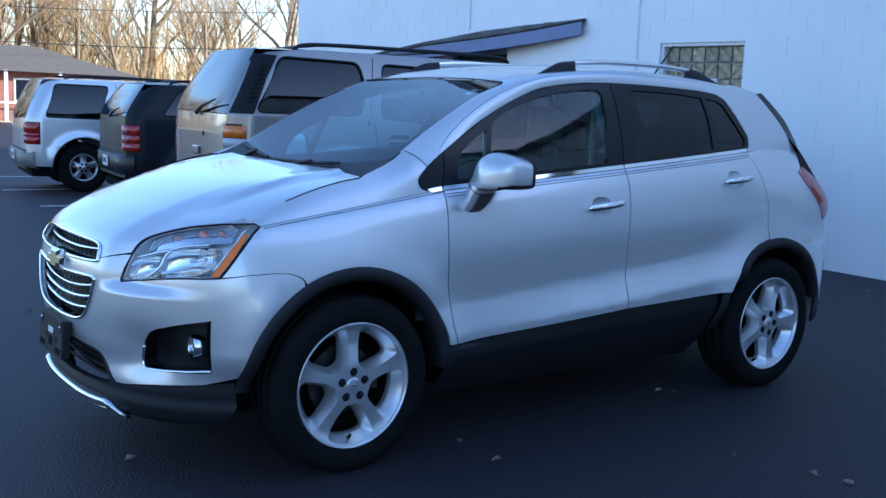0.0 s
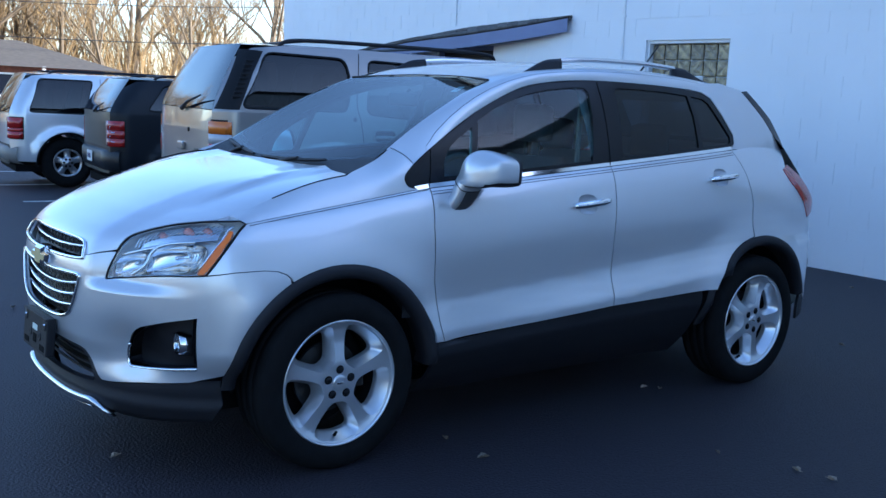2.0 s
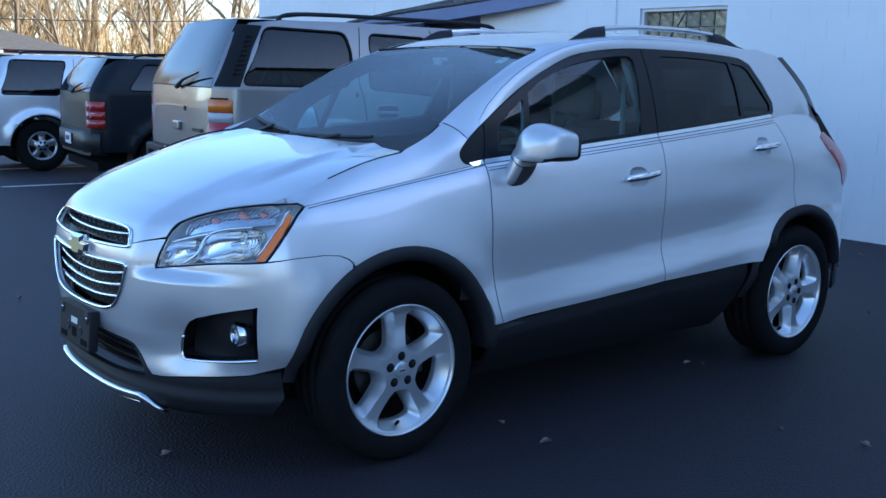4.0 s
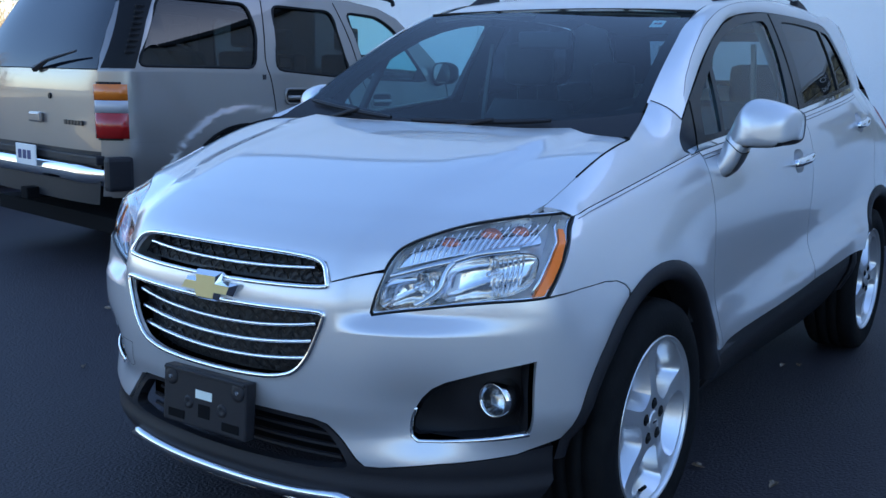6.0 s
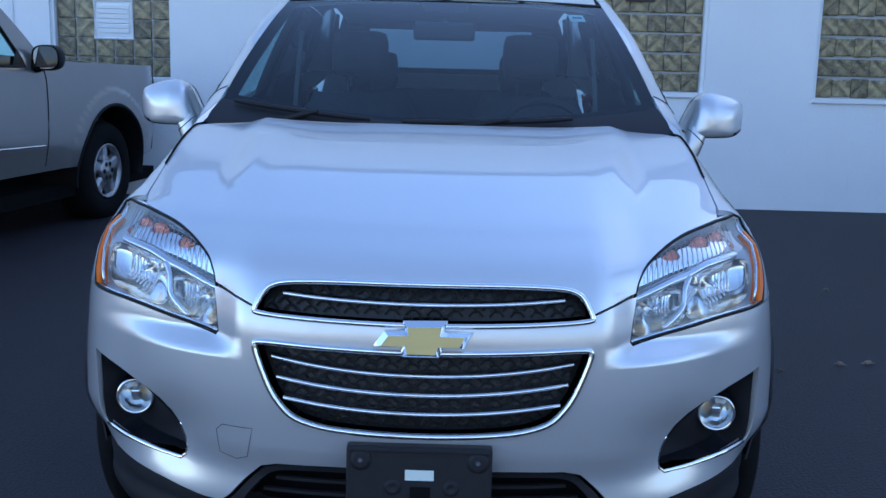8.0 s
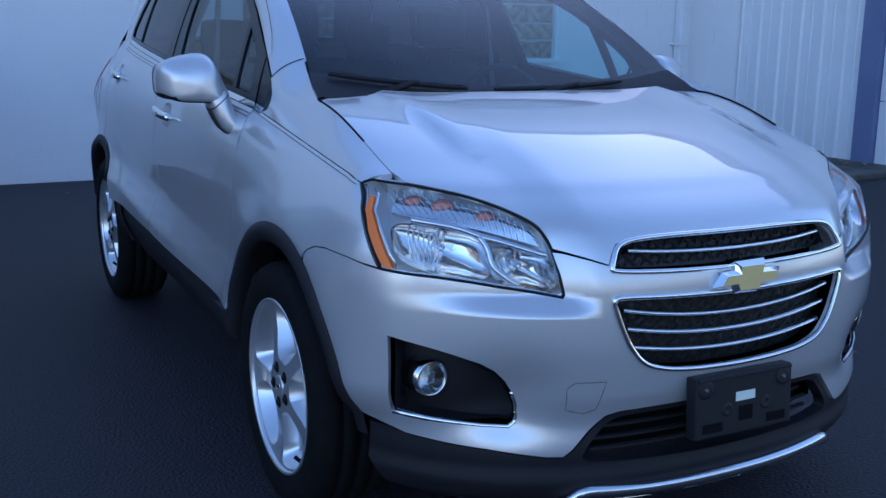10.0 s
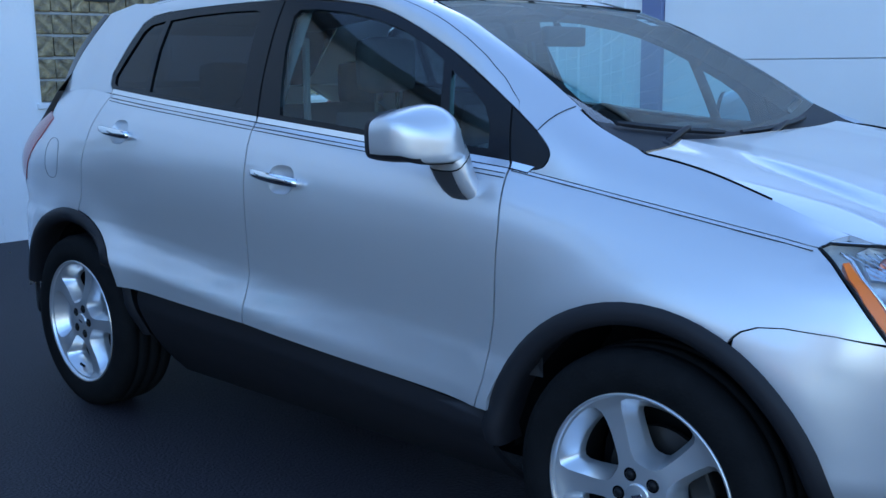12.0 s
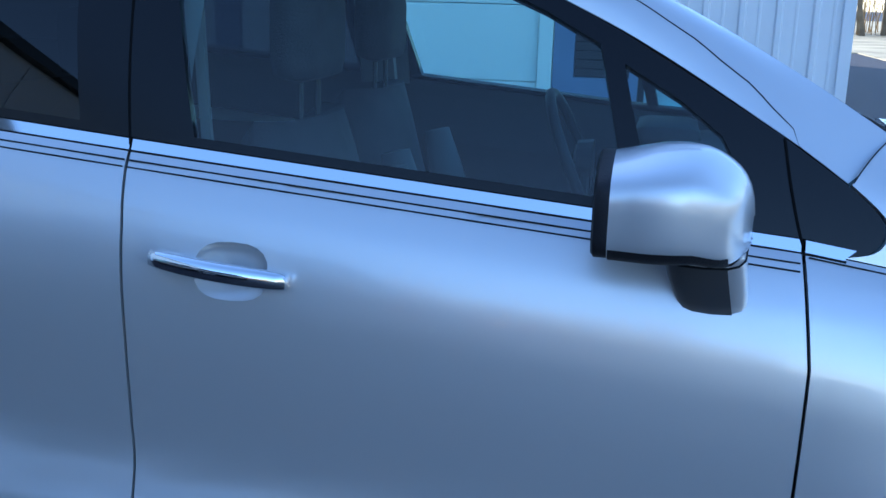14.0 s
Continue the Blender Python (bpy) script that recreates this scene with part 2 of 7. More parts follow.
def wall_with_openings():
    holes = [(y0, y1, z0, z1) for y0, y1, z0, z1, _ in WINDOWS] + [DOOR]
    ys = sorted({SIDE_Y - 0.2, 12.1} | {v for h in holes for v in h[:2]})
    zs = sorted({-0.35, 0.0, WALL_H} | {v for h in holes for v in h[2:]})
    bm = bmesh.new()
    for y0, y1 in zip(ys, ys[1:]):
        for z0, z1 in zip(zs, zs[1:]):
            cy, cz = (y0 + y1) / 2, (z0 + z1) / 2
            if not any(h[0] < cy < h[1] and h[2] < cz < h[3] for h in holes):
                box(WALL_X, WALL_X + 0.22, y0, y1, z0, z1, bm=bm)
    bmesh.ops.remove_doubles(bm, verts=bm.verts, dist=0.0005)
    dup = {}
    for f in bm.faces:
        dup.setdefault(tuple(round(c, 4) for c in f.calc_center_median()), []).append(f)
    bmesh.ops.delete(bm, geom=[f for fs in dup.values() if len(fs) > 1 for f in fs], context="FACES")
    return mesh_object("wall_east", bm, M_WALL)


wall_east = tagged(wall_with_openings(), "white painted concrete block wall with faint courses", "wall", kind="structure")
tagged(mesh_object("wall_north", box(WALL_X + 0.22, 22, 11.88, 12.1, -0.35, WALL_H), M_WALL), "white painted block side wall of the building", "wall", kind="structure")
tagged(mesh_object("roof_flat", box(WALL_X + 0.22, 22, SIDE_Y - 0.2, 11.88, WALL_H - 0.3, WALL_H - 0.1), M_CONCRETE), "flat roof slab of the white building", "roof", kind="structure")


def roof_edge(name, x0, x1, y0, y1):
    """A dark metal drip edge with a gutter under it, along the top of a wall."""
    e = thing(name, label="dark metal gutter along the roof edge", category="gutter", kind="structure")
    part("fascia", box(x0, x1, y0, y1, WALL_H - 0.22, WALL_H + 0.04, 0.01), M_GUTTER, e)
    return e


M_GUTTER = material("dark_gutter_paint", (0.035, 0.033, 0.032), 0.45, vary=0.15, scale=3)
roof_edge("roof_edge", WALL_X - 0.16, WALL_X - 0.004, SIDE_Y + 0.16, 12.1)
roof_edge("roof_edge", -2.2, WALL_X - 0.17, SIDE_Y + 0.03, SIDE_Y + 0.155)


def wall_cable(y, z0, r):
    c = thing("wall_cable", WALL_X, y, z0, label="thin pale cable fixed upright on the block wall", category="cable", group="wall cables")
    part("cable", tube([(-r, 0, 0), (-r, 0.004, 1.2), (-r, -0.003, 2.4), (-r, 0, WALL_H - 0.3 - z0)], r, 6), M_PIPE, c)
    for z in (0.15, 1.1, 2.1, 3.1):
        part("clip", box(-2.6 * r, 0, -2 * r, 2 * r, z, z + 0.02, 0.002), M_PIPE, c)


wall_cable(7.19, 2.42, 0.011)
wall_cable(4.08, 1.33, 0.009)


def block_courses():
    """Faint raised faces of the painted blocks, one low relief sheet each."""
    rnd = random.Random(3)
    me = None
    h, w = 0.2, 0.4
    bm = bmesh.new()
    holes = [(y0 - 0.06, y1 + 0.06, z0 - 0.1, z1 + 0.06) for y0, y1, z0, z1, _ in WINDOWS] + [DOOR]
    row = 0
    z = 0.004
    while z < 4.2:
        y = SIDE_Y + 0.01 + (0.2 if row % 2 else 0)
        while y < 11.9:
            if not any(a[0] < y + w and y < a[1] and a[2] < z + h and z < a[3] for a in holes):
                d = 0.002 + 0.0025 * rnd.random()
                box(WALL_X - d, WALL_X - 0.0001, y + 0.003, y + w - 0.003, z + 0.003, z + h - 0.003, bm=bm)
            y += w
        z += h
        row += 1
    return part("block_courses", bm, M_WALL, wall_east)


tagged(block_courses(), kind="stuff")


def glass_block_window(y0, y1, z0, z1, vent=False, sign=False):
    w = thing("window", WALL_X, (y0 + y1) / 2, z0, label="glass block window with wavy blocks, warm reflections in their colour, in grey mortar" + (" and a parking sign" if sign else " and a small vent" if vent else ""), category="window", group="glass block windows", kind="structure")
    W, H = y1 - y0, z1 - z0
    part("mortar", box(0.10, 0.14, -W / 2 + 0.0005, W / 2 - 0.0005, 0.0005, H - 0.0005), M_MORTAR, w)
    bm = bmesh.new()
    for a, b, c, d in ((-W / 2, -W / 2 + 0.035, 0, H), (W / 2 - 0.035, W / 2, 0, H), (-W / 2 + 0.035, W / 2 - 0.035, H - 0.035, H)):
        box(0.03, 0.10, a + 0.001, b - 0.001, c + 0.001, d - 0.001, bm=bm)
    part("window_frame", bm, M_DOORWHITE, w)
    part("window_sill", box(-0.03, 0.09, -W / 2 - 0.02, W / 2 + 0.02, -0.045, -0.0015, 0.006), M_WALL, w)
    nx, nz = round((W - 0.07) / 0.178), round((H - 0.04) / 0.178)
    sx, sz = (W - 0.07) / nx, (H - 0.04) / nz
    bm = bmesh.new()
    box(0, 0.03, -sx / 2 + 0.005, sx / 2 - 0.005, -sz / 2 + 0.005, sz / 2 - 0.005, 0.012, bm=bm)
    me = bpy.data.meshes.new("glass_block")
    bm.to_mesh(me)
    bm.free()
    me.materials.append(M_GBLOCK)
    for i in range(nx):
        for j in range(nz):
            if vent and 2 <= i <= 3 and 2 <= j <= 3:
                continue
            o = new("glass_block", me)
            o.parent = w
            o.location = (0.082, -W / 2 + 0.035 + sx * (i + 0.5), 0.002 + sz * (j + 0.5))
            o.rotation_euler = (radians(90 * ((i * 7 + j * 5 + i * j) % 4)), 0, 0)
    if vent:
        ya, yb, za, zb = -W / 2 + 0.035 + sx * 2, -W / 2 + 0.035 + sx * 4, sz * 2, sz * 4
        v = part("vent", box(0.085, 0.11, ya, yb, za, zb), M_DOORWHITE, w, "white louvred vent panel")
        for k in range(6):
            zz = za + 0.05 + k * (zb - za - 0.1) / 5.6
            part("slat", box(0.07, 0.092, ya + 0.03, yb - 0.03, zz, zz + 0.035, 0.004), M_METALWALL, v)
        part("frame", tube([(0.08, ya, za), (0.08, yb, za), (0.08, yb, zb), (0.08, ya, zb)], 0.016, 6, closed=True), M_DOORWHITE, v)
    return w


for y0, y1, z0, z1, k in WINDOWS:
    glass_block_window(y0, y1, z0, z1, vent=(k == "A"), sign=(k == "S"))


def lettering(text, size, mat, parent, m):
    cu = bpy.data.curves.new("lettering", "FONT")
    cu.body, cu.size, cu.align_x, cu.align_y, cu.extrude = text, size, "CENTER", "CENTER", 0.001
    tmp = new("lettering", cu)
    me = bpy.data.meshes.new_from_object(tmp.evaluated_get(bpy.context.evaluated_depsgraph_get()))
    bpy.data.objects.remove(tmp)
    me.materials.clear()
    me.materials.append(mat)
    ob = new("lettering", me)
    ob.parent = parent
    ob.matrix_basis = m
    return ob


def parking_sign():
    s = thing("parking_sign", WALL_X + 0.06, -1.68, 2.02, label="small black sign with white letters on the glass block window", category="sign")
    part("plate", box(-0.006, 0.02, -0.135, 0.135, -0.14, 0.14, 0.003), M_SIGN, s)
    part("board", box(-0.008, -0.0055, -0.128, 0.128, -0.133, 0.133), M_SIGN, s)
    m = Matrix.Translation((-0.0095, 0, 0.055)) @ Euler((radians(90), 0, radians(-90))).to_matrix().to_4x4()
    lettering("NO", 0.10, M_SIGNWHITE, s, m)
    lettering("PARKING", 0.085, M_SIGNWHITE, s, Matrix.Translation((0, 0, -0.13)) @ m @ Matrix.Diagonal((0.66, 1.0, 1.0, 1.0)))
    return s


parking_sign()


# lean-to roof over the side door
def lean_to():
    a = thing("porch_roof", WALL_X, 7.4, 0, label="small lean-to porch roof with worn shingles and blue-grey fascia", category="roof", kind="structure")
    # the eave runs down along the wall from a point at its high end, and the roof deepens on the way
    back = [(4.93, 2.475), (5.9, 2.44), (6.96, 2.385), (8.3, 2.265), (9.73, 2.108)]
    front_edge = []
    for y, z in back:
        f = (y - 4.93) / 4.8
        front_edge.append((-0.05 - 0.46 * f, y - 7.4 - 0.9 * f, z - 0.02 - 0.075 * math.sin(math.pi * min(1, f * 1.25)) - 0.03 * f))
    def slab(upper, lower, thick):
        bm = bmesh.new()
        rows = [[u, l, (l[0], l[1], l[2] - thick), (u[0], u[1], u[2] - thick), u] for u, l in zip(upper, lower)]
        grid_mesh(rows, bm)
        bm.verts.ensure_lookup_table()
        n = len(bm.verts)
        bm.faces.new([bm.verts[k] for k in range(4)]), bm.faces.new([bm.verts[n - 5 + k] for k in range(4)])
        bmesh.ops.remove_doubles(bm, verts=bm.verts, dist=1e-5)
        bmesh.ops.recalc_face_normals(bm, faces=bm.faces)
        return bm
    wall_edge = [(-0.002, y - 7.4, z) for y, z in back]
    part("deck", slab(wall_edge, front_edge, 0.03), M_SHINGLE, a)
    out = [(p[0] - 0.03, p[1], p[2] - 0.012) for p in front_edge]
    part("fascia", slab([(p[0] - 0.025, p[1], p[2] - 0.012) for p in front_edge], out, 0.155), M_BLUETRIM, a, "blue-grey painted fascia board")
    rnd = random.Random(9)
    for i in range(len(back) - 1):
        n = 5
        for k in range(n):
            for r in range(1 + i // 2):
                f0, f1 = r / (1 + i // 2), (r + 1) / (1 + i // 2)
                def at(t, f):
                    w, e = Vector(wall_edge[i]).lerp(Vector(wall_edge[i + 1]), t), Vector(front_edge[i]).lerp(Vector(front_edge[i + 1]), t)
                    return e.lerp(w, f) + Vector((-0.03 * (1 - f), 0, 0.004))
                q = [at((k + 0.03) / n, f0), at((k + 0.97) / n, f0), at((k + 0.97) / n, f1), at((k + 0.03) / n, f1)]
                lift = Vector((0, 0, 0.012 + 0.012 * rnd.random()))
                bm = bmesh.new()
                lo, hi = [bm.verts.new(v) for v in q], [bm.verts.new(v + lift * (1.0 if j < 2 else 0.4)) for j, v in enumerate(q)]
                bm.faces.new(hi), bm.faces.new(lo[::-1])
                for j in range(4):
                    bm.faces.new((lo[j], lo[(j + 1) % 4], hi[(j + 1) % 4], hi[j]))
                bmesh.ops.recalc_face_normals(bm, faces=bm.faces)
                part("shingle", bm, M_SHINGLE, a)
    part("brace", tube([(-0.34, 8.6 - 7.4, 1.97), (-0.02, 8.6 - 7.4, 1.5)], 0.035, 4), M_BLUETRIM, a)
    return a


lean_to()


def side_door():
    d = thing("door_1", WALL_X + 0.1, (DOOR[0] + DOOR[1]) / 2, 0, label="dark side doorway under the lean-to roof", category="door", kind="structure")
    w = (DOOR[1] - DOOR[0]) / 2
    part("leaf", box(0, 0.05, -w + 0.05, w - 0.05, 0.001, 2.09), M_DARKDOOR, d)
    bm = box(-0.06, 0.05, -w + 0.001, -w + 0.05, 0.001, 2.148)
    box(-0.06, 0.05, w - 0.05, w - 0.001, 0.001, 2.148, bm=bm)
    box(-0.06, 0.05, -w + 0.05, w - 0.05, 2.09, 2.148, bm=bm)
    part("frame", bm, M_BLUETRIM, d)
    return d


side_door()


def downspout():
    d = thing("downspout", WALL_X - 0.075, -6.15, 0.25, label="white downspout ending above the ground on the block wall", category="pipe")
    bm = box(-0.06, 0.06, -0.066, 0.066, 0.02, 5.7, 0.02)
    part("pipe", bm, M_PIPE, d)
    part("mouth", box(-0.064, 0.05, -0.056, 0.056, 0.004, 0.072, 0.012), M_HOLE, d, "dark torn mouth of the pipe")
    for z in (0.95, 2.4, 4.0):
        part("strap", box(-0.064, 0.073, -0.070, 0.105, z, z + 0.022, 0.003), M_PIPE, d)
    return d


downspout()


def wall_pipe(y, z, turn):
    p = thing("vent_pipe", WALL_X, y, z, label="short white plastic vent pipe stub on the wall", category="pipe", group="vent pipes")
    pts = curve_through([(0.0, 0, 0), (-0.06, 0, 0), (-0.105, 0.005, -0.02), (-0.135, 0.01, -0.07)] if turn else [(0.0, 0, 0), (-0.08, 0, 0), (-0.14, 0, -0.02)], 5)
    part("pipe", tube(pts, 0.052, 14), M_PIPE, p, smooth=True)
    e = pts[-1]
    d = (pts[-1] - pts[-2]).normalized()
    part("mouth", tube([e - d * 0.002, e + d * 0.004], 0.044, 14), M_HOLE, p)
    part("flange", tube([(-0.012, 0, 0), (0, 0, 0)], 0.075, 14), M_PIPE, p)


wall_pipe(-6.63, 0.68, True)
wall_pipe(-6.63, 0.49, True)


# ---- metal building beside ----
def metal_wall(x0, x1, z0=0.0, z1=WALL_H, name="wall_south"):
    """Ribbed steel siding: flat pans between raised trapezoid ribs."""
    bm = bmesh.new()
    prof = []
    x = x0
    pitch = 0.305
    while x < x1 - 0.02:
        for dx, d in ((0, 0), (0.11, 0), (0.118, 0.006), (0.135, 0.006), (0.143, 0), (0.235, 0), (0.252, 0.026), (0.29, 0.026)):
            if x + dx < x1:
                prof.append((x + dx, d))
        x += pitch
    prof.append((x1, 0))
    rows = [[(px, SIDE_Y + d, z) for px, d in prof] for z in (z0, z1)]
    grid_mesh(rows, bm)
    bmesh.ops.reverse_faces(bm, faces=bm.faces)
    for f in bm.faces:
        if f.normal.y < 0:
            f.normal_flip()
    box(x0, x1, SIDE_Y - 0.15, SIDE_Y - 0.01, z0, z1, bm=bm)
    return mesh_object(name, bm, M_METALWALL)


tagged(metal_wall(3.6, 5.39), "white ribbed metal siding wall", "wall", kind="structure")
tagged(metal_wall(-2.12, -0.52), "white ribbed metal siding at the building corner", "wall", kind="structure")
tagged(metal_wall(-0.52, 3.6, 3.4), "white ribbed metal siding above the doors", "wall", kind="structure")
tagged(metal_wall(-0.52, 0.36, 2.5, 3.4), "white ribbed metal siding above the side window", "wall", kind="structure")
tagged(mesh_object("wall_west_end", box(-2.12, -1.98, -30, SIDE_Y - 0.16, 0, WALL_H), M_METALWALL), "white metal end wall of the shed", "wall", kind="structure")
tagged(mesh_object("corner_trim", box(-2.16, -2.06, SIDE_Y - 0.1, SIDE_Y + 0.035, 0, WALL_H, 0.006), M_METALWALL), "white metal corner trim of the shed", "trim", kind="structure")
tagged(mesh_object("roof_shed", box(-2.1, 5.62, -30, SIDE_Y - 0.0, WALL_H - 0.1, WALL_H), M_METALWALL), "metal roof of the shed", "roof", kind="structure")


def post(x0, x1, mat, label, z1=3.4):
    tagged(mesh_object("door_post", box(x0, x1, SIDE_Y - 0.1, SIDE_Y + 0.06, 0, z1, 0.006), mat), label, "post", kind="structure")


post(3.36, 3.6, M_BLUETRIM, "blue-grey painted steel door post")
post(0.37, 0.50, M_DOORWHITE, "white painted door post")


def garage_door():
    d = thing("garage_door", 1.93, SIDE_Y, 0, label="wide plain white garage door of flush panels", category="garage door")
    h = 3.4 / 5
    for k in range(5):
        p = part("panel", box(-1.42, 1.42, -0.06, 0.0, k * h + 0.004, (k + 1) * h - 0.004, 0.004), M_DOORWHITE, d)
    part("backing", box(-1.42, 1.42, -0.1, -0.062, 0, 3.4), M_DOORWHITE, d)
    l = part("latch", box(-0.33, -0.23, 0.0, 0.02, 0.36, 0.40, 0.004), M_HOLE, d, "dark door latch")
    part("latch", box(-0.13, -0.10, 0.0, 0.015, 0.37, 0.39, 0.003), M_HOLE, d)
    part("latch", box(-0.05, -0.02, 0.0, 0.015, 0.37, 0.39, 0.003), M_HOLE, d)
    return d


garage_door()


def louvre_window():
    w = thing("window", -0.08, SIDE_Y, 0, label="narrow window with closed dark slats in a blue-grey frame", category="window", kind="structure")
    bm = box(-0.43, -0.24, -0.08, 0.05, 0, 2.5)
    box(0.255, 0.44, -0.08, 0.05, 0, 2.5, bm=bm)
    box(-0.24, 0.255, -0.08, 0.05, 0, 0.74, bm=bm)
    box(-0.24, 0.255, -0.08, 0.05, 2.1, 2.5, bm=bm)
    part("frame", bm, M_BLUETRIM, w)
    part("backing", box(-0.24, 0.255, -0.075, -0.06, 0.74, 2.1), M_HOLE, w)
    for k in range(17):
        z = 0.75 + k * 0.079
        s = part("slat", box(-0.238, 0.253, -0.018, 0.018, 0, 0.07, 0.003), material("slat_dark", (0.05, 0.045, 0.05), 0.25) if k == 0 else bpy.data.materials["slat_dark"], w)
        s.location = (0, -0.03, z)
        s.rotation_euler = (radians(-14), 0, 0)
    return w


louvre_window()

tagged(mesh_object("concrete_apron", box(2.75, 5.38, -7.09, -5.75, -0.02, 0.05, 0.02), M_CONCRETE), "cracked mossy concrete apron along the metal wall", "pavement", kind="structure")

# ---- the silver SUV ----
M_PAINT = material("silver_metallic_paint", (0.65, 0.65, 0.662), 0.32, metal=0.55, coat=1.0)
M_BLACKPLASTIC = material("black_textured_plastic", (0.017, 0.0165, 0.0195), 0.52, spec=0.26, bump=0.15, bump_scale=400)
M_GLOSSBLACK = material("gloss_black_trim", (0.006, 0.006, 0.0075), 0.22, spec=0.28)
M_SATINBLACK = material("satin_black_seal", (0.008, 0.008, 0.009), 0.5, spec=0.2)
M_CHROME = material("chrome", (0.86, 0.87, 0.88), 0.05, metal=1.0)
M_SATINCHROME = material("satin_silver_trim", (0.7, 0.71, 0.73), 0.22, metal=1.0)
M_ALLOY = material("machined_silver_alloy", (0.72, 0.73, 0.75), 0.28, metal=0.75, coat=0.6)
M_RUBBER = material("tyre_rubber", (0.008, 0.008, 0.0085), 0.8, spec=0.12, vary=0.2, scale=20, bump=0.2, bump_scale=120)
# Disc and barrel colours are darkened for the shade behind the spokes.
M_DISC = material("brake_steel", (0.045, 0.043, 0.042), 0.5, metal=0.8)
M_BARREL = material("shade_dark_barrel", (0.016, 0.016, 0.017), 0.6, metal=0.2)
M_UNDER = material("underbody_black", (0.006, 0.006, 0.0065), 0.9, spec=0.1)
M_AMBER = material("amber_lens", (0.95, 0.19, 0.004), 0.3, coat=0.15)
M_BULB = material("amber_bulb_glass", (0.44, 0.15, 0.10), 0.22, metal=1.0, coat=0.3, bump=0.5, bump_scale=60)
M_REDLENS = material("red_lens", (0.34, 0.012, 0.010), 0.12, coat=0.7)
M_GOLD = material("gold_emblem", (0.90, 0.70, 0.30), 0.35, metal=0.3, coat=0.8)
M_REFLECTOR = material("lamp_reflector", (0.82, 0.82, 0.83), 0.09, metal=1.0, bump=0.06, bump_scale=50)
M_LAMPGREY = material("lamp_housing_bright", (0.88, 0.89, 0.90), 0.25, metal=0.3, bump=0.3, bump_scale=28)
M_GLASS = glass_material("windscreen_glass", (0.47, 0.68, 0.74))
M_SIDEGLASS = glass_material("side_glass_green", (0.72, 0.95, 0.93), 0.006)
M_PRIVACY = glass_material("privacy_glass_dark", (0.055, 0.058, 0.065))
M_BACKGLASS = glass_material("rear_glass_grey", (0.30, 0.35, 0.39))
M_CLEAR = glass_material("clear_lamp_lens", (0.93, 0.95, 0.96))
M_SEAT = material("charcoal_seat_cloth", (0.022, 0.022, 0.026), 0.8, vary=0.2, scale=30, bump=0.2, bump_scale=200)
M_SEATGREY = material("grey_seat_bolster", (0.11, 0.115, 0.12), 0.7, bump=0.1, bump_scale=200)
M_DASH = material("dark_dashboard", (0.012, 0.012, 0.014), 0.6, bump=0.1, bump_scale=300)
M_GREYLINE = material("shadowed_joint", (0.08, 0.08, 0.085), 0.6)
M_LINING = material("grey_interior_lining", (0.07, 0.07, 0.075), 0.8)
M_STICKER = material("paper_sticker", (0.7, 0.75, 0.68), 0.6)

FX, RX, HUB_Z, ARCH = -1.2775, 1.2775, 0.343, 0.457
car = thing("compact_suv", 0, 0, 0, label="silver compact SUV with chrome grille and five-spoke alloy wheels", category="car")

# side of the body: half width by place along the car and depth under the belt line
BELT_Y = [(-1.8, 0.745), (-1.63, 0.765), (-0.9, 0.772), (-0.4, 0.781), (0.2, 0.788), (0.7, 0.778), (1.08, 0.754), (1.4, 0.722), (1.7, 0.65), (1.9, 0.53), (2.02, 0.38)]
LOW_Y = [(-1.8, 0.82), (-1.6, 0.848), (-0.9, 0.853), (0.2, 0.866), (0.8, 0.868), (1.3, 0.868), (1.55, 0.86), (1.72, 0.83), (1.88, 0.765), (2.0, 0.63), (2.06, 0.42)]
DEPTH = [(0, 0), (0.012, 0.17), (0.04, 0.40), (0.09, 0.68), (0.16, 0.90), (0.22, 0.98), (0.28, 1.0), (0.36, 0.97), (0.42, 0.935), (0.455, 0.93), (0.49, 0.985), (0.54, 1.17), (0.60, 1.40), (0.9, 1.45)]


def belt_z(x):
    if x < -0.83:
        return 1.073 + 0.15 * (x + 0.83)
    return 1.073 + 0.0855 * (x + 0.83) if x < 1.3 else 1.255 - 0.04 * (x - 1.3)


def side_y(x, z):
    d = max(0, belt_z(x) - z)
    yb, yl = interp(BELT_Y, x), interp(LOW_Y, x)
    g = interp(DEPTH, d)
    w = step(0.85, 1.35, x)
    g = g * (1 - w) + w * (g if d > 0.3 else math.sin(math.pi / 2 * d / 0.3) * interp(DEPTH, 0.3))
    y = yb + (yl - yb) * min(g, 1.0) + 0.10 * max(0.0, g - 1.0) * (0.35 + 0.65 * step(-0.75, 0.1, x)) * (1 - step(0.95, 1.35, x)) * step(-1.6, -0.9, x)
    for cx in (FX, RX):
        r = math.hypot(x - cx, z - HUB_Z)
        y += 0.022 * math.exp(-(((r - 0.44) / 0.10) ** 2)) * step(0.0, 0.12, d)
    return y


def glass_y(x, z):
    dz = z - belt_z(x)
    return interp(BELT_Y, x) - 0.30 * dz - 0.36 * dz * dz


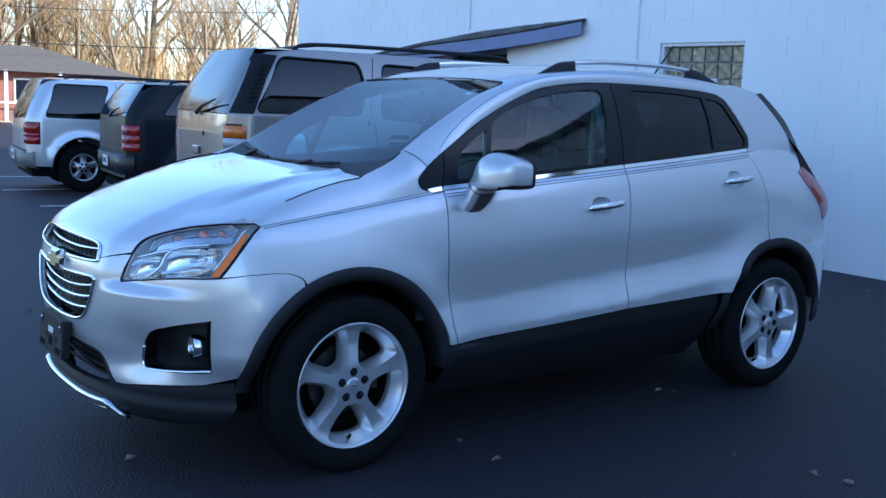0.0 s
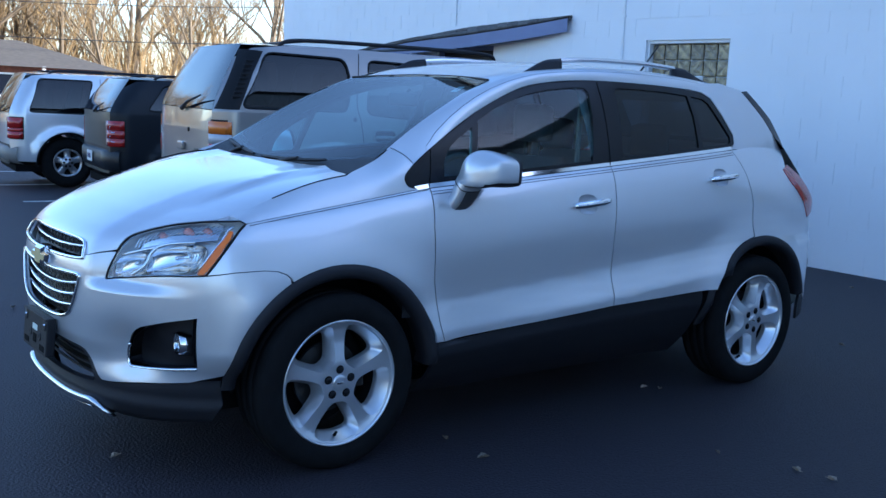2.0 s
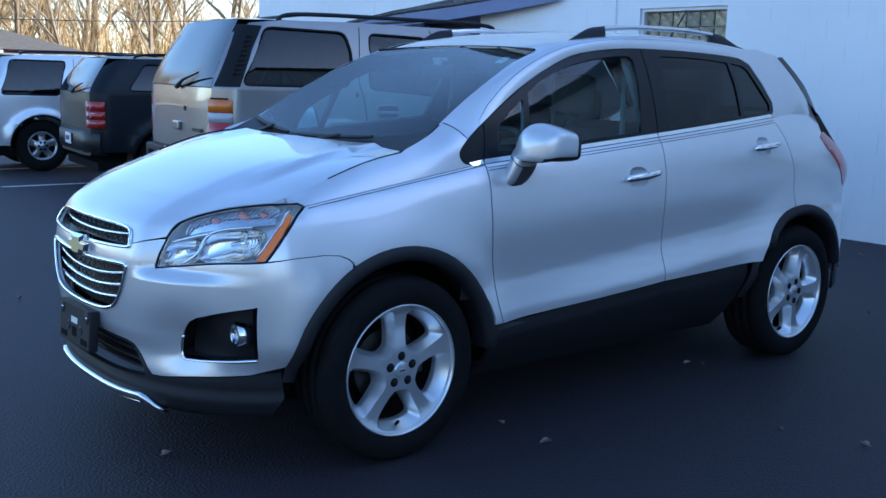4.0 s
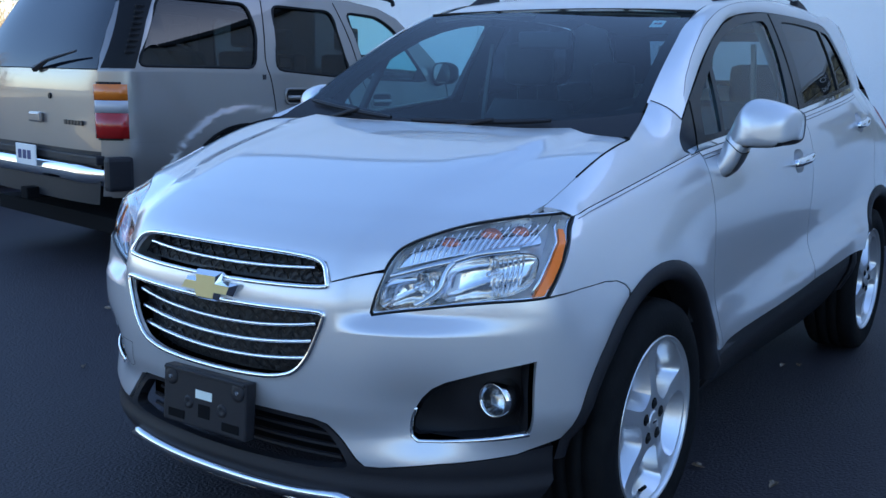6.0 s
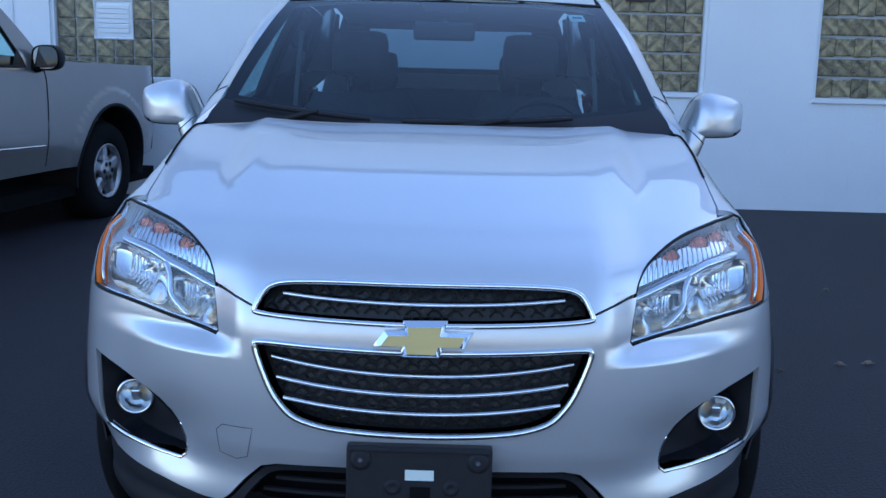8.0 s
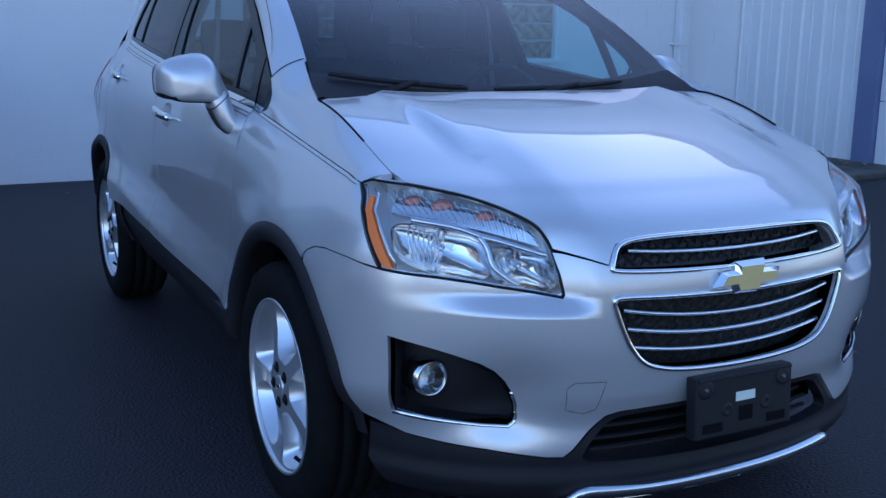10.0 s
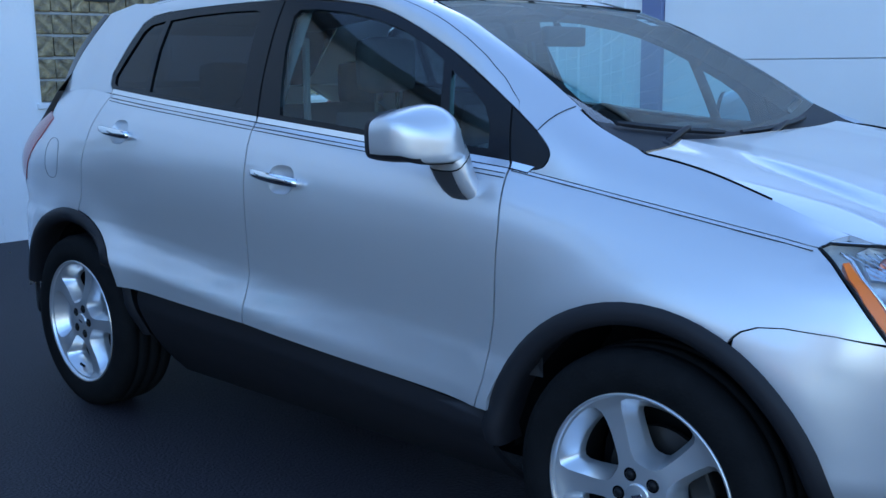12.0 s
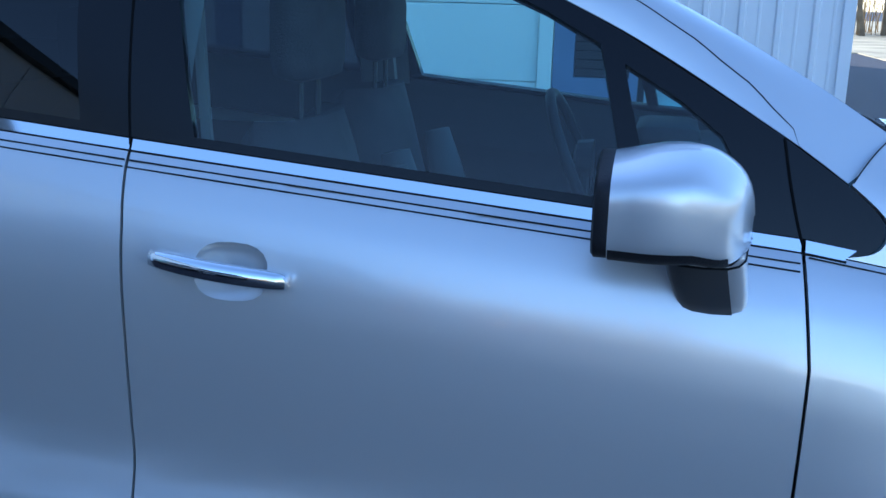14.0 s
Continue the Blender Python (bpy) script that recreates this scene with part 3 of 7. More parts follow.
# front of the body: a rounded outline in plan at every height
NOSE = [(0.17, -1.96), (0.22, -2.04), (0.30, -2.085), (0.36, -2.095), (0.42, -2.09), (0.5, -2.112), (0.62, -2.122), (0.74, -2.118), (0.80, -2.105), (0.86, -2.072), (0.88, -2.054), (0.90, -2.027), (0.95, -1.93), (1.0, -1.82)]
HALF = [(0.17, 0.80), (0.25, 0.85), (0.36, 0.882), (0.5, 0.886), (0.7, 0.884), (0.78, 0.876), (0.86, 0.862), (0.95, 0.856), (1.0, 0.83)]
XC, SQ = -1.2, 2.7


def front_pt(phi, z, off=0.0):
    """phi: degrees from straight ahead (0) to the side (90), with its sign; off: metres inwards."""
    a, b = XC - interp(NOSE, z), interp(HALF, z)
    c, s = math.cos(radians(phi)), abs(math.sin(radians(phi)))
    r = (abs(c) ** SQ + s**SQ) ** (-1 / SQ)
    y = b * r * s
    k = step(0.37, 0.47, y) * (1 - step(0.50, 0.80, y)) * step(0.688, 0.736, z) * (1 - 0.35 * step(0.8, 0.9, z))
    x = XC - a * r * c + 0.044 * k + 0.040 * math.exp(-(((y - 0.565) / 0.095) ** 2) - ((z - 0.485) / 0.085) ** 2)
    w = step(-1.93, -1.70, x) * step(0.38, 0.5, z) * step(0.0, 0.045, belt_z(x) - z)
    y = y * (1 - w) + side_y(x, z) * w
    nx, ny = -(abs(c) ** (SQ - 1)) / a, s ** (SQ - 1) / b
    n = math.hypot(nx, ny)
    x, y = x - off * nx / n, y - off * ny / n
    return Vector((x, math.copysign(y, phi) if phi else 0.0, z))


def phi_y(y, z):
    lo, hi = 0.0, 90.0
    for _ in range(40):
        mid = (lo + hi) / 2
        lo, hi = (mid, hi) if front_pt(mid, z).y < abs(y) else (lo, mid)
    return math.copysign(lo, y)


def phi_x(x, z):
    lo, hi = 0.0, 90.0
    for _ in range(40):
        mid = (lo + hi) / 2
        lo, hi = (mid, hi) if front_pt(mid, z).x < x else (lo, mid)
    return lo


from mathutils.geometry import tessellate_polygon


def panel(name, outer, surf, du, dv, parent, mat, holes=(), depth=0.014, flip=False, label="", mirror=False, smooth=True, proud=0.0):
    """A curved panel: an outline in (u, v), cut into small cells, laid on a surface and given turned-in edges."""
    loops = [[Vector((p[0], p[1], 0)) for p in lp] for lp in (outer, *holes)]
    flat = [p for lp in loops for p in lp]
    bm = bmesh.new()
    vs = [bm.verts.new(p) for p in flat]
    for tri in tessellate_polygon(loops):
        try:
            bm.faces.new([vs[i] for i in tri])
        except ValueError:
            pass
    bmesh.ops.recalc_face_normals(bm, faces=bm.faces)
    us, ws = [p.x for p in flat], [p.y for p in flat]
    for axis, lo, hi, d in ((0, min(us), max(us), du), (1, min(ws), max(ws), dv)):
        n = max(1, round((hi - lo) / d))
        for k in range(1, n):
            co, no = Vector((0, 0, 0)), Vector((0, 0, 0))
            co[axis], no[axis] = lo + (hi - lo) * k / n, 1
            bmesh.ops.bisect_plane(bm, geom=bm.verts[:] + bm.edges[:] + bm.faces[:], plane_co=co, plane_no=no, dist=1e-5)
    bmesh.ops.remove_doubles(bm, verts=bm.verts, dist=1e-5)
    bmesh.ops.join_triangles(bm, faces=bm.faces, angle_face_threshold=0.1, angle_shape_threshold=3.1)
    bmesh.ops.recalc_face_normals(bm, faces=bm.faces)
    if sum(f.normal.z for f in bm.faces) < 0:
        bmesh.ops.reverse_faces(bm, faces=bm.faces)
    e = 1e-3
    for v in bm.verts:
        u, w = v.co.x, v.co.y
        p = Vector(surf(u, w))
        nn = (Vector(surf(u + e * du * 30, w)) - p).cross(Vector(surf(u, w + e * dv * 30)) - p)
        nn = nn.normalized() if nn.length > 1e-12 else Vector((0, 0, 1))
        if flip:
            nn.negate()
        v.co = p + nn * proud
        v.normal = nn
    normals = {v: v.normal.copy() for v in bm.verts}
    if flip:
        bmesh.ops.reverse_faces(bm, faces=bm.faces)
    bm.verts.index_update()
    bm.normal_update()
    if depth:
        edges = [ed for ed in bm.edges if len(ed.link_faces) == 1]
        inner = {}
        vn = {v: v.normal.copy() for ed in edges for v in ed.verts}
        top = {v: bm.verts.new(v.co) for v in vn}
        for v, n in vn.items():
            inner[v] = bm.verts.new(v.co - n * depth)
        for ed in edges:
            a, b = ed.verts
            for l in ed.link_faces[0].loops:
                if l.edge == ed:
                    a, b = l.vert, l.link_loop_next.vert
            bm.faces.new((top[b], top[a], inner[a], inner[b]))
    if mirror:
        for v in bm.verts:
            v.co.y = -v.co.y
        bmesh.ops.reverse_faces(bm, faces=bm.faces)
        normals = {v: Vector((n.x, -n.y, n.z)) for v, n in normals.items()}
    bm.normal_update()
    turn = -1 if sum(n.dot(v.normal) for v, n in normals.items()) < 0 else 1
    # shade by the true surface
    shading = [normals[v] * turn if v in normals else v.normal.copy() for v in bm.verts]
    ob = part(name, bm, mat, parent, label, smooth)
    if smooth:
        ob.data.normals_split_custom_set_from_vertices(shading)
    return ob


def both(name, *args, **kw):
    return panel(name, *args, **kw), panel(name, *args, **{**kw, "mirror": True})


def surf_side(x, z):
    return (x, side_y(x, z), z)


def surf_glass(x, z):
    return (x, glass_y(x, z), z)


def arc(cx, a0, a1, r=ARCH, n=14):
    return [(cx + r * math.cos(radians(a0 + (a1 - a0) * k / n)), HUB_Z + r * math.sin(radians(a0 + (a1 - a0) * k / n))) for k in range(n + 1)]


G = 0.0025    # half of a shut line
# front doors
fd = [(-0.80 + G, 0.458), (-0.3, 0.493), (0.152 - G, 0.528), (0.168 - G, 0.72), (0.170 - G, 0.88), (0.177 - G, 1.05), (0.188 - G, belt_z(0.188) - 0.004)]
fd += [(x, belt_z(x) - 0.004) for x in (-0.1, -0.4, -0.7)] + [(-0.83 + G, belt_z(-0.83) - 0.004), (-0.846 + G, 0.92), (-0.842 + G, 0.7), (-0.82 + G, 0.53)]


def oval(cx, cz, rx, rz, n=20):
    return [(cx + rx * math.copysign(abs(math.cos(2 * math.pi * k / n)) ** 0.75, math.cos(2 * math.pi * k / n)), cz + rz * math.copysign(abs(math.sin(2 * math.pi * k / n)) ** 0.75, math.sin(2 * math.pi * k / n))) for k in range(n)]


CUP_F, CUP_R = oval(-0.004, 0.992, 0.059, 0.044), oval(0.930, 1.103, 0.057, 0.043)
front_doors = both("front_door", fd, surf_side, 0.05, 0.025, car, M_PAINT, holes=(CUP_F,), flip=True)
rd = [(0.152 + G, 0.528), (0.5, 0.54), (0.80, 0.553)] + [p for p in arc(RX, 153, 100, ARCH + 0.004)] + [(1.185, 0.85), (1.178, 0.98), (1.15, 1.12), (1.105, belt_z(1.1) - 0.004)]
rd += [(x, belt_z(x) - 0.004) for x in (0.8, 0.5)] + [(0.188 + G, belt_z(0.188) - 0.004), (0.177 + G, 1.05), (0.170 + G, 0.88), (0.168 + G, 0.72)]
rear_doors = both("rear_door", rd, surf_side, 0.05, 0.025, car, M_PAINT, holes=(CUP_R,), flip=True)


def handle(door, sgn, cup, cx, cz, slope):
    c = (sum(p[0] for p in cup) / len(cup), sum(p[1] for p in cup) / len(cup))
    rows = []
    for f, d in ((1.0, 0.0), (0.92, 0.006), (0.75, 0.014), (0.45, 0.02), (0.02, 0.022)):
        rows.append([(c[0] + (x - c[0]) * f, sgn * (side_y(c[0] + (x - c[0]) * f, c[1] + (z - c[1]) * f) - d), c[1] + (z - c[1]) * f) for x, z in cup + cup[:1]])
    bm = grid_mesh(rows)
    bmesh.ops.recalc_face_normals(bm, faces=bm.faces)
    part("handle_cup", bm, M_PAINT, door, smooth=True)
    rows, n = [], 16
    for k in range(n + 1):
        t = -1 + 2 * k / n
        x = cx + 0.108 * t
        z = cz + slope * (x - cx)
        h = 0.0165 * (1 - 0.22 * abs(t) ** 4)
        w = 0.026 + 0.014 * (1 - t * t)
        y = side_y(x, z)
        lift = 0.004 if abs(t) > 0.6 else 0.012
        sec = [(y + lift - 0.004, h * 0.7), (y + w * 0.72, h), (y + w, h * 0.62), (y + w + 0.001, -h * 0.62), (y + w * 0.72, -h), (y + lift - 0.004, -h * 0.7), (y + lift - 0.004, h * 0.7)]
        rows.append([(x, sgn * a, z + b) for a, b in sec])
    bm = grid_mesh(rows)
    bm.faces.new([v for v in bm.verts[:6]]), bm.faces.new([v for v in bm.verts[-7:-1]])
    bmesh.ops.remove_doubles(bm, verts=bm.verts, dist=1e-5)
    bmesh.ops.recalc_face_normals(bm, faces=bm.faces)
    part("door_handle", bm, M_CHROME, door, "chrome door handle", smooth=True)


for doors, cup, cx, cz, sl in ((front_doors, CUP_F, 0.009, 0.998, 0.095), (rear_doors, CUP_R, 0.942, 1.104, 0.085)):
    for door, sgn in zip(doors, (1, -1)):
        handle(door, sgn, cup, cx, cz, sl)
# front wing, under the belt crease
def surf_wing(x, z):
    f = 1 - step(-1.67, -1.56, x)
    return (x, side_y(x, z) * (1 - f) + (front_pt(phi_x(x, z), z).y * f if f else 0), z)


fw = [(-0.80 - G, 0.458), (-0.82 - G, 0.53), (-0.842 - G, 0.7), (-0.846 - G, 0.92), (-0.83 - G, belt_z(-0.83) - 0.001)]
fw += [(x, belt_z(x) - 0.001) for x in (-1.0, -1.2, -1.4)] + [(-1.628, belt_z(-1.628) - 0.001), (-1.662, 0.925), (-1.689, 0.90), (-1.726, 0.86), (-1.762, 0.815), (-1.788, 0.781), (-1.70, 0.790), (-1.60, 0.794), (-1.545, 0.789), (-1.512, 0.776), (-1.495, 0.761)]
fw += arc(FX, 117.5, 19, ARCH, 16) + [(-0.842, 0.458)]
both("front_wing", fw, surf_wing, 0.04, 0.025, car, M_PAINT, flip=True)


# bonnet surface
HP = [(-2.109, 0.775), (-2.099, 0.81), (-2.082, 0.845), (-2.058, 0.878), (-2.02, 0.907), (-1.96, 0.937), (-1.88, 0.970), (-1.7, 1.022), (-1.5, 1.062), (-1.3, 1.093), (-1.155, 1.112)]
HP = [tuple(p)[:2] for p in curve_through(HP, 6)]
HL = [0.0]
for (xa, za), (xb, zb) in zip(HP, HP[1:]):
    HL.append(HL[-1] + math.hypot(xb - xa, zb - za))
HPX, HPZ = list(zip(HL, (p[0] for p in HP))), list(zip(HL, (p[1] for p in HP)))
HPT = [(p[0], l) for p, l in zip(HP, HL)]


HZT = [(p[1], l) for p, l in zip(HP, HL)]


def front_shift(y, z):
    """How far the front outline at this height lies behind its middle."""
    a, b = XC - interp(NOSE, z), interp(HALF, z)
    k = step(0.37, 0.47, y) * (1 - step(0.50, 0.80, y)) * step(0.688, 0.736, z) * (1 - 0.35 * step(0.8, 0.9, z))
    return a * (1 - max(0.0, 1 - (y / b) ** SQ) ** (1 / SQ)) + 0.044 * k


def surf_hood(y, t):
    x, z = interp(HPX, t), interp(HPZ, t)
    k = 1 - step(-1.86, -1.155, x)
    ce = 0.45 + 0.09 * (x + 2)
    dome = 0.019 * (1 - step(ce - 0.016, ce + 0.038, abs(y))) * step(-2.02, -1.5, x)
    edge = -0.012 * step(0.5, 0.72, abs(y)) * (1 - k) + 0.018 * step(0.3, 0.7, abs(y)) * (1 - k)
    return (x + front_shift(abs(y), z if z < 0.94 else 0.94 + 0.04 * (1 - math.exp((0.94 - z) / 0.04))) * k, y, z + dome + edge)


# wing top, between the belt crease and the bonnet
def wing_top_z(x):
    if x >= -1.16:
        return interp([(-1.16, 1.128), (-1.02, 1.180), (-0.95, 1.2225), (-0.88, 1.265)], x)
    lo, hi = 0.0, HL[-1]
    for _ in range(30):
        mid = (lo + hi) / 2
        lo, hi = (mid, hi) if surf_hood(0.70, mid)[0] < x else (lo, mid)
    return surf_hood(0.70, lo)[2] + 0.001


def surf_wingtop(x, t):
    zb, zt = belt_z(x) + 0.0008, wing_top_z(x)
    yb = interp(BELT_Y, x) - 0.001
    f = 1 - step(-1.67, -1.56, x)
    if f:
        yb = yb * (1 - f) + (front_pt(phi_x(x, zb), zb).y - 0.001) * f
    yt = interp([(-1.75, 0.69), (-1.67, 0.7035), (-1.185, 0.7035), (-1.02, 0.672), (-0.95, 0.659), (-0.9, 0.65)], x)
    out = (0.005 + 0.017 * step(-1.15, -0.92, x)) * math.sin(math.pi * t)
    return (x, yb + (yt - yb) * t + out, zb + (zt - zb) * t + out * 0.7)


TIP = [tuple(p)[:2] for p in curve_through([(-0.89, 1.066), (-0.921, 1.074), (-0.937, 1.098), (-0.929, 1.125), (-0.884, 1.164)], 4)]


def wing_t(x, z):
    lo, hi = 0.0, 1.0
    for _ in range(30):
        mid = (lo + hi) / 2
        lo, hi = (mid, hi) if surf_wingtop(x, mid)[2] < z else (lo, mid)
    return (x, lo)


both("wing_top", [(-1.634, 0), (-0.884, 0), *[wing_t(x - 0.006 * step(1.06, 1.08, z), z) for x, z in [(p[0], max(p[1], belt_z(p[0]) + 0.004)) for p in TIP]], (-0.95, 1.0), (-1.18, 1.0), (-1.45, 1.0), (-1.668, 1.0)], surf_wingtop, 0.03, 0.07, car, M_PAINT, flip=True)
for sgn in (1, -1):
    seam = [surf_wingtop(x, t) for x, t in [wing_t(-0.892, 1.166)] + [(-0.892 - 0.058 * k / 6, wing_t(-0.892, 1.166)[1] + (1 - wing_t(-0.892, 1.166)[1]) * k / 6) for k in range(1, 7)]]
    part("pillar_seam", tube([(p[0], sgn * (p[1] + 0.001), p[2] + 0.001) for p in seam], 0.0012, 4), M_SATINBLACK, car)
# rear quarter and its upper part
rq = [p for p in arc(RX, 99, 12, ARCH, 16)] + [(1.76, 0.42), (1.84, 0.62), (1.86, 0.80), (1.78, 0.88), (1.72, 1.0), (1.56, 1.14), (1.66, belt_z(1.5) - 0.004), (1.3, belt_z(1.3) - 0.004), (1.11, belt_z(1.1) - 0.004), (1.155, 1.12), (1.183, 0.98), (1.19, 0.85)]
both("rear_quarter", rq, surf_side, 0.04, 0.03, car, M_PAINT, flip=True)
ruq = [(1.118, belt_z(1.118)), (1.150, 1.268), (1.155, 1.312), (1.095, 1.413), (1.034, 1.497), (0.972, 1.523), (0.86, 1.536), (0.95, 1.565), (1.15, 1.575), (1.33, 1.545), (1.5, 1.40), (1.66, belt_z(1.66))]
both("rear_pillar", ruq, surf_glass, 0.05, 0.04, car, M_PAINT, flip=True)
both("tailgate_trim", [(1.665, 1.235), (1.51, 1.40), (1.345, 1.54), (1.40, 1.545), (1.60, 1.40), (1.74, 1.235)], surf_glass, 0.06, 0.05, car, M_GLOSSBLACK, flip=True, label="black trim beside the rear window")
# tail lamps
both("tail_lamp", [(1.525, 1.135), (1.60, 1.16), (1.70, 1.10), (1.80, 0.98), (1.81, 0.90), (1.745, 0.872), (1.64, 0.985), (1.55, 1.078)], surf_side, 0.04, 0.03, car, M_REDLENS, flip=True, proud=0.003, depth=0.03, label="red tail lamp")

# windows: black surround, glass, chrome strip
DLO = TIP + [(-0.788, 1.228), (-0.68, 1.291), (-0.55, 1.364), (-0.42, 1.426), (-0.28, 1.478), (-0.12, 1.516), (0.15, 1.541), (0.40, 1.546), (0.65, 1.541), (0.85, 1.531), (0.97, 1.518), (1.03, 1.492), (1.09, 1.41), (1.15, 1.31), (1.145, 1.27), (1.115, 1.242)]
dlo_low = [(x, belt_z(x) + 0.016) for x in (0.9, 0.6, 0.3, 0.0, -0.3, -0.6, -0.84)]
WIN_F = [(-0.582, belt_z(-0.58) + 0.03), (-0.562, 1.20), (-0.525, 1.343), (-0.44, 1.388), (-0.34, 1.430), (-0.22, 1.465), (-0.08, 1.492), (0.06, 1.507), (0.135, 1.508), (0.155, 1.49), (0.142, 1.387), (0.108, 1.26), (0.085, belt_z(0.085) + 0.03), (-0.2, belt_z(-0.2) + 0.03)]
WIN_V = [(-0.748, belt_z(-0.75) + 0.035), (-0.738, 1.172), (-0.708, 1.222), (-0.645, 1.269), (-0.562, 1.316), (-0.594, 1.20), (-0.612, belt_z(-0.61) + 0.03)]
WIN_R = [(0.280, belt_z(0.28) + 0.03), (0.306, 1.33), (0.322, 1.44), (0.332, 1.508), (0.36, 1.516), (0.50, 1.517), (0.70, 1.511), (0.845, 1.500), (0.855, 1.40), (0.845, belt_z(0.845) + 0.03), (0.5, belt_z(0.5) + 0.03)]
WIN_Q = [(0.878, belt_z(0.878) + 0.03), (0.886, 1.40), (0.876, 1.499), (0.965, 1.488), (1.005, 1.466), (1.066, 1.378), (1.122, 1.30), (1.118, 1.275), (1.10, belt_z(1.10) + 0.028)]
both("window_surround", DLO + dlo_low, surf_glass, 0.07, 0.05, car, M_GLOSSBLACK, holes=(WIN_F, WIN_V, WIN_R, WIN_Q), flip=True, depth=0.02, label="black window surround")


def grow(poly, d):
    c = sum((Vector(p) for p in poly), Vector((0, 0))) / len(poly)
    return [tuple(Vector(p) + (Vector(p) - c).normalized() * d) for p in poly]


for poly, gm, nm in ((WIN_F, M_SIDEGLASS, "window_pane"), (WIN_V, M_SIDEGLASS, "window_pane"), (WIN_R, M_PRIVACY, "window_pane"), (WIN_Q, M_PRIVACY, "window_pane")):
    for o in both(nm, grow(poly, 0.008), surf_glass, 0.08, 0.06, car, gm, flip=True, depth=0, proud=-0.006):
        o.visible_shadow = False


def surf_chrome(x, t):
    z = belt_z(x)
    y = interp(BELT_Y, x)
    return (x, y + 0.004 - 0.008 * t, z - 0.003 + 0.017 * t)


for a, b in ((-0.902, -0.833), (-0.827, 0.186), (0.19, 1.12)):
    both("belt_moulding", [(a + (0.018 if a < -0.9 else 0), 0), (b, 0), (b, 1), (a, 1)], surf_chrome, 0.06, 0.34, car, M_CHROME, flip=True, depth=0.008, label="chrome belt moulding")
for sgn in (1, -1):
    part("moulding_seal", tube([(x, sgn * (interp(BELT_Y, x) + 0.0035), belt_z(x) - 0.0042) for x in [-0.888 + 2.0 * k / 40 for k in range(41)]], 0.0026, 5), M_SATINBLACK, car)
    part("inner_sill", grid_mesh([[(x, sgn * (interp(BELT_Y, x) + dy), belt_z(x) + dz) for x in [-0.86 + 0.1 * k for k in range(20)]] for dy, dz in ((-0.03, -0.16), (-0.022, -0.03), (-0.016, 0.012))]), M_DASH, car)
# second thin crease line under the moulding
for a, b in ((-0.826, 0.183), (0.191, 1.10)):
    for sgn in (1, -1):
        for dz in (0.016, 0.026):
            part("belt_seal", tube([(x, sgn * (side_y(x, belt_z(x) - dz) + 0.0005), belt_z(x) - dz) for x in [a + (b - a) * k / 12 for k in range(13)]], 0.0014, 4), M_SATINBLACK, car)

# thin black tube draws the shade of the wing's belt crease
for sgn in (1, -1):
    part("crease_line", tube([(x, sgn * (surf_wing(x, belt_z(x) - 0.007)[1] + 0.0004), belt_z(x) - 0.007) for x in [-0.838 - 0.785 * k / 28 for k in range(29)]], 0.0012, 4), M_SATINBLACK, car)


# windscreen
def surf_screen(s, t):
    """s: -1 to 1 across, t: 0 at the base to 1 at the roof."""
    q = s * s
    base = Vector((-1.12 + 0.10 * q, 0.665 * s, 1.125 + 0.055 * q))
    top = Vector((-0.30 - 0.08 * q, 0.56 * s, 1.535 - 0.018 * q))
    p = base.lerp(top, t)
    p += Vector((-0.45, 0, 0.85)) * 0.0885 * t * (1 - t)
    return p


# pillar and roof side between the window surround and the roof
RAIL_IN = [tuple(surf_screen(1.0, t)) for t in (0.09, 0.33, 0.6, 0.85)] + [(-0.20, 0.555, 1.560), (0.15, 0.550, 1.600), (0.5, 0.549, 1.612), (0.85, 0.55, 1.600), (1.15, 0.556, 1.572)]
RAIL_OUT = [(x, glass_y(x, z) - 0.004, z) for x, z in ((-0.885, 1.165), (-0.785, 1.231), (-0.55, 1.366), (-0.28, 1.480), (-0.10, 1.521), (0.15, 1.544), (0.5, 1.546), (0.82, 1.536), (0.98, 1.523))]


def rail(points, n=60):
    c = curve_through(points, 10)
    return [c[round(k * (len(c) - 1) / n)] for k in range(n + 1)]


def split(k):
    """Where the shut line of the door runs across the pillar, from the window edge up to the roof side."""
    return 0.47 * math.sin(math.pi / 2 * min(1, max(0, (k - 6) / 15)) ** 0.6)


def pillar_rows(t0, t1, sgn, n=60):
    ri, ro = rail(RAIL_IN, n), rail(RAIL_OUT, n)
    rows = []
    for j in range(9):
        row = []
        for k in range(n + 1):
            t = t0(k) + (t1(k) - t0(k)) * j / 8
            p = ro[k].lerp(ri[k], t)
            out = Vector((-0.25, 0.75, 0.6)).normalized()
            p = p + out * 0.022 * (1 - (2 * t - 1) ** 2) * step(0, 18, k)
            row.append((p.x, sgn * p.y, p.z))
        rows.append(row)
    return rows


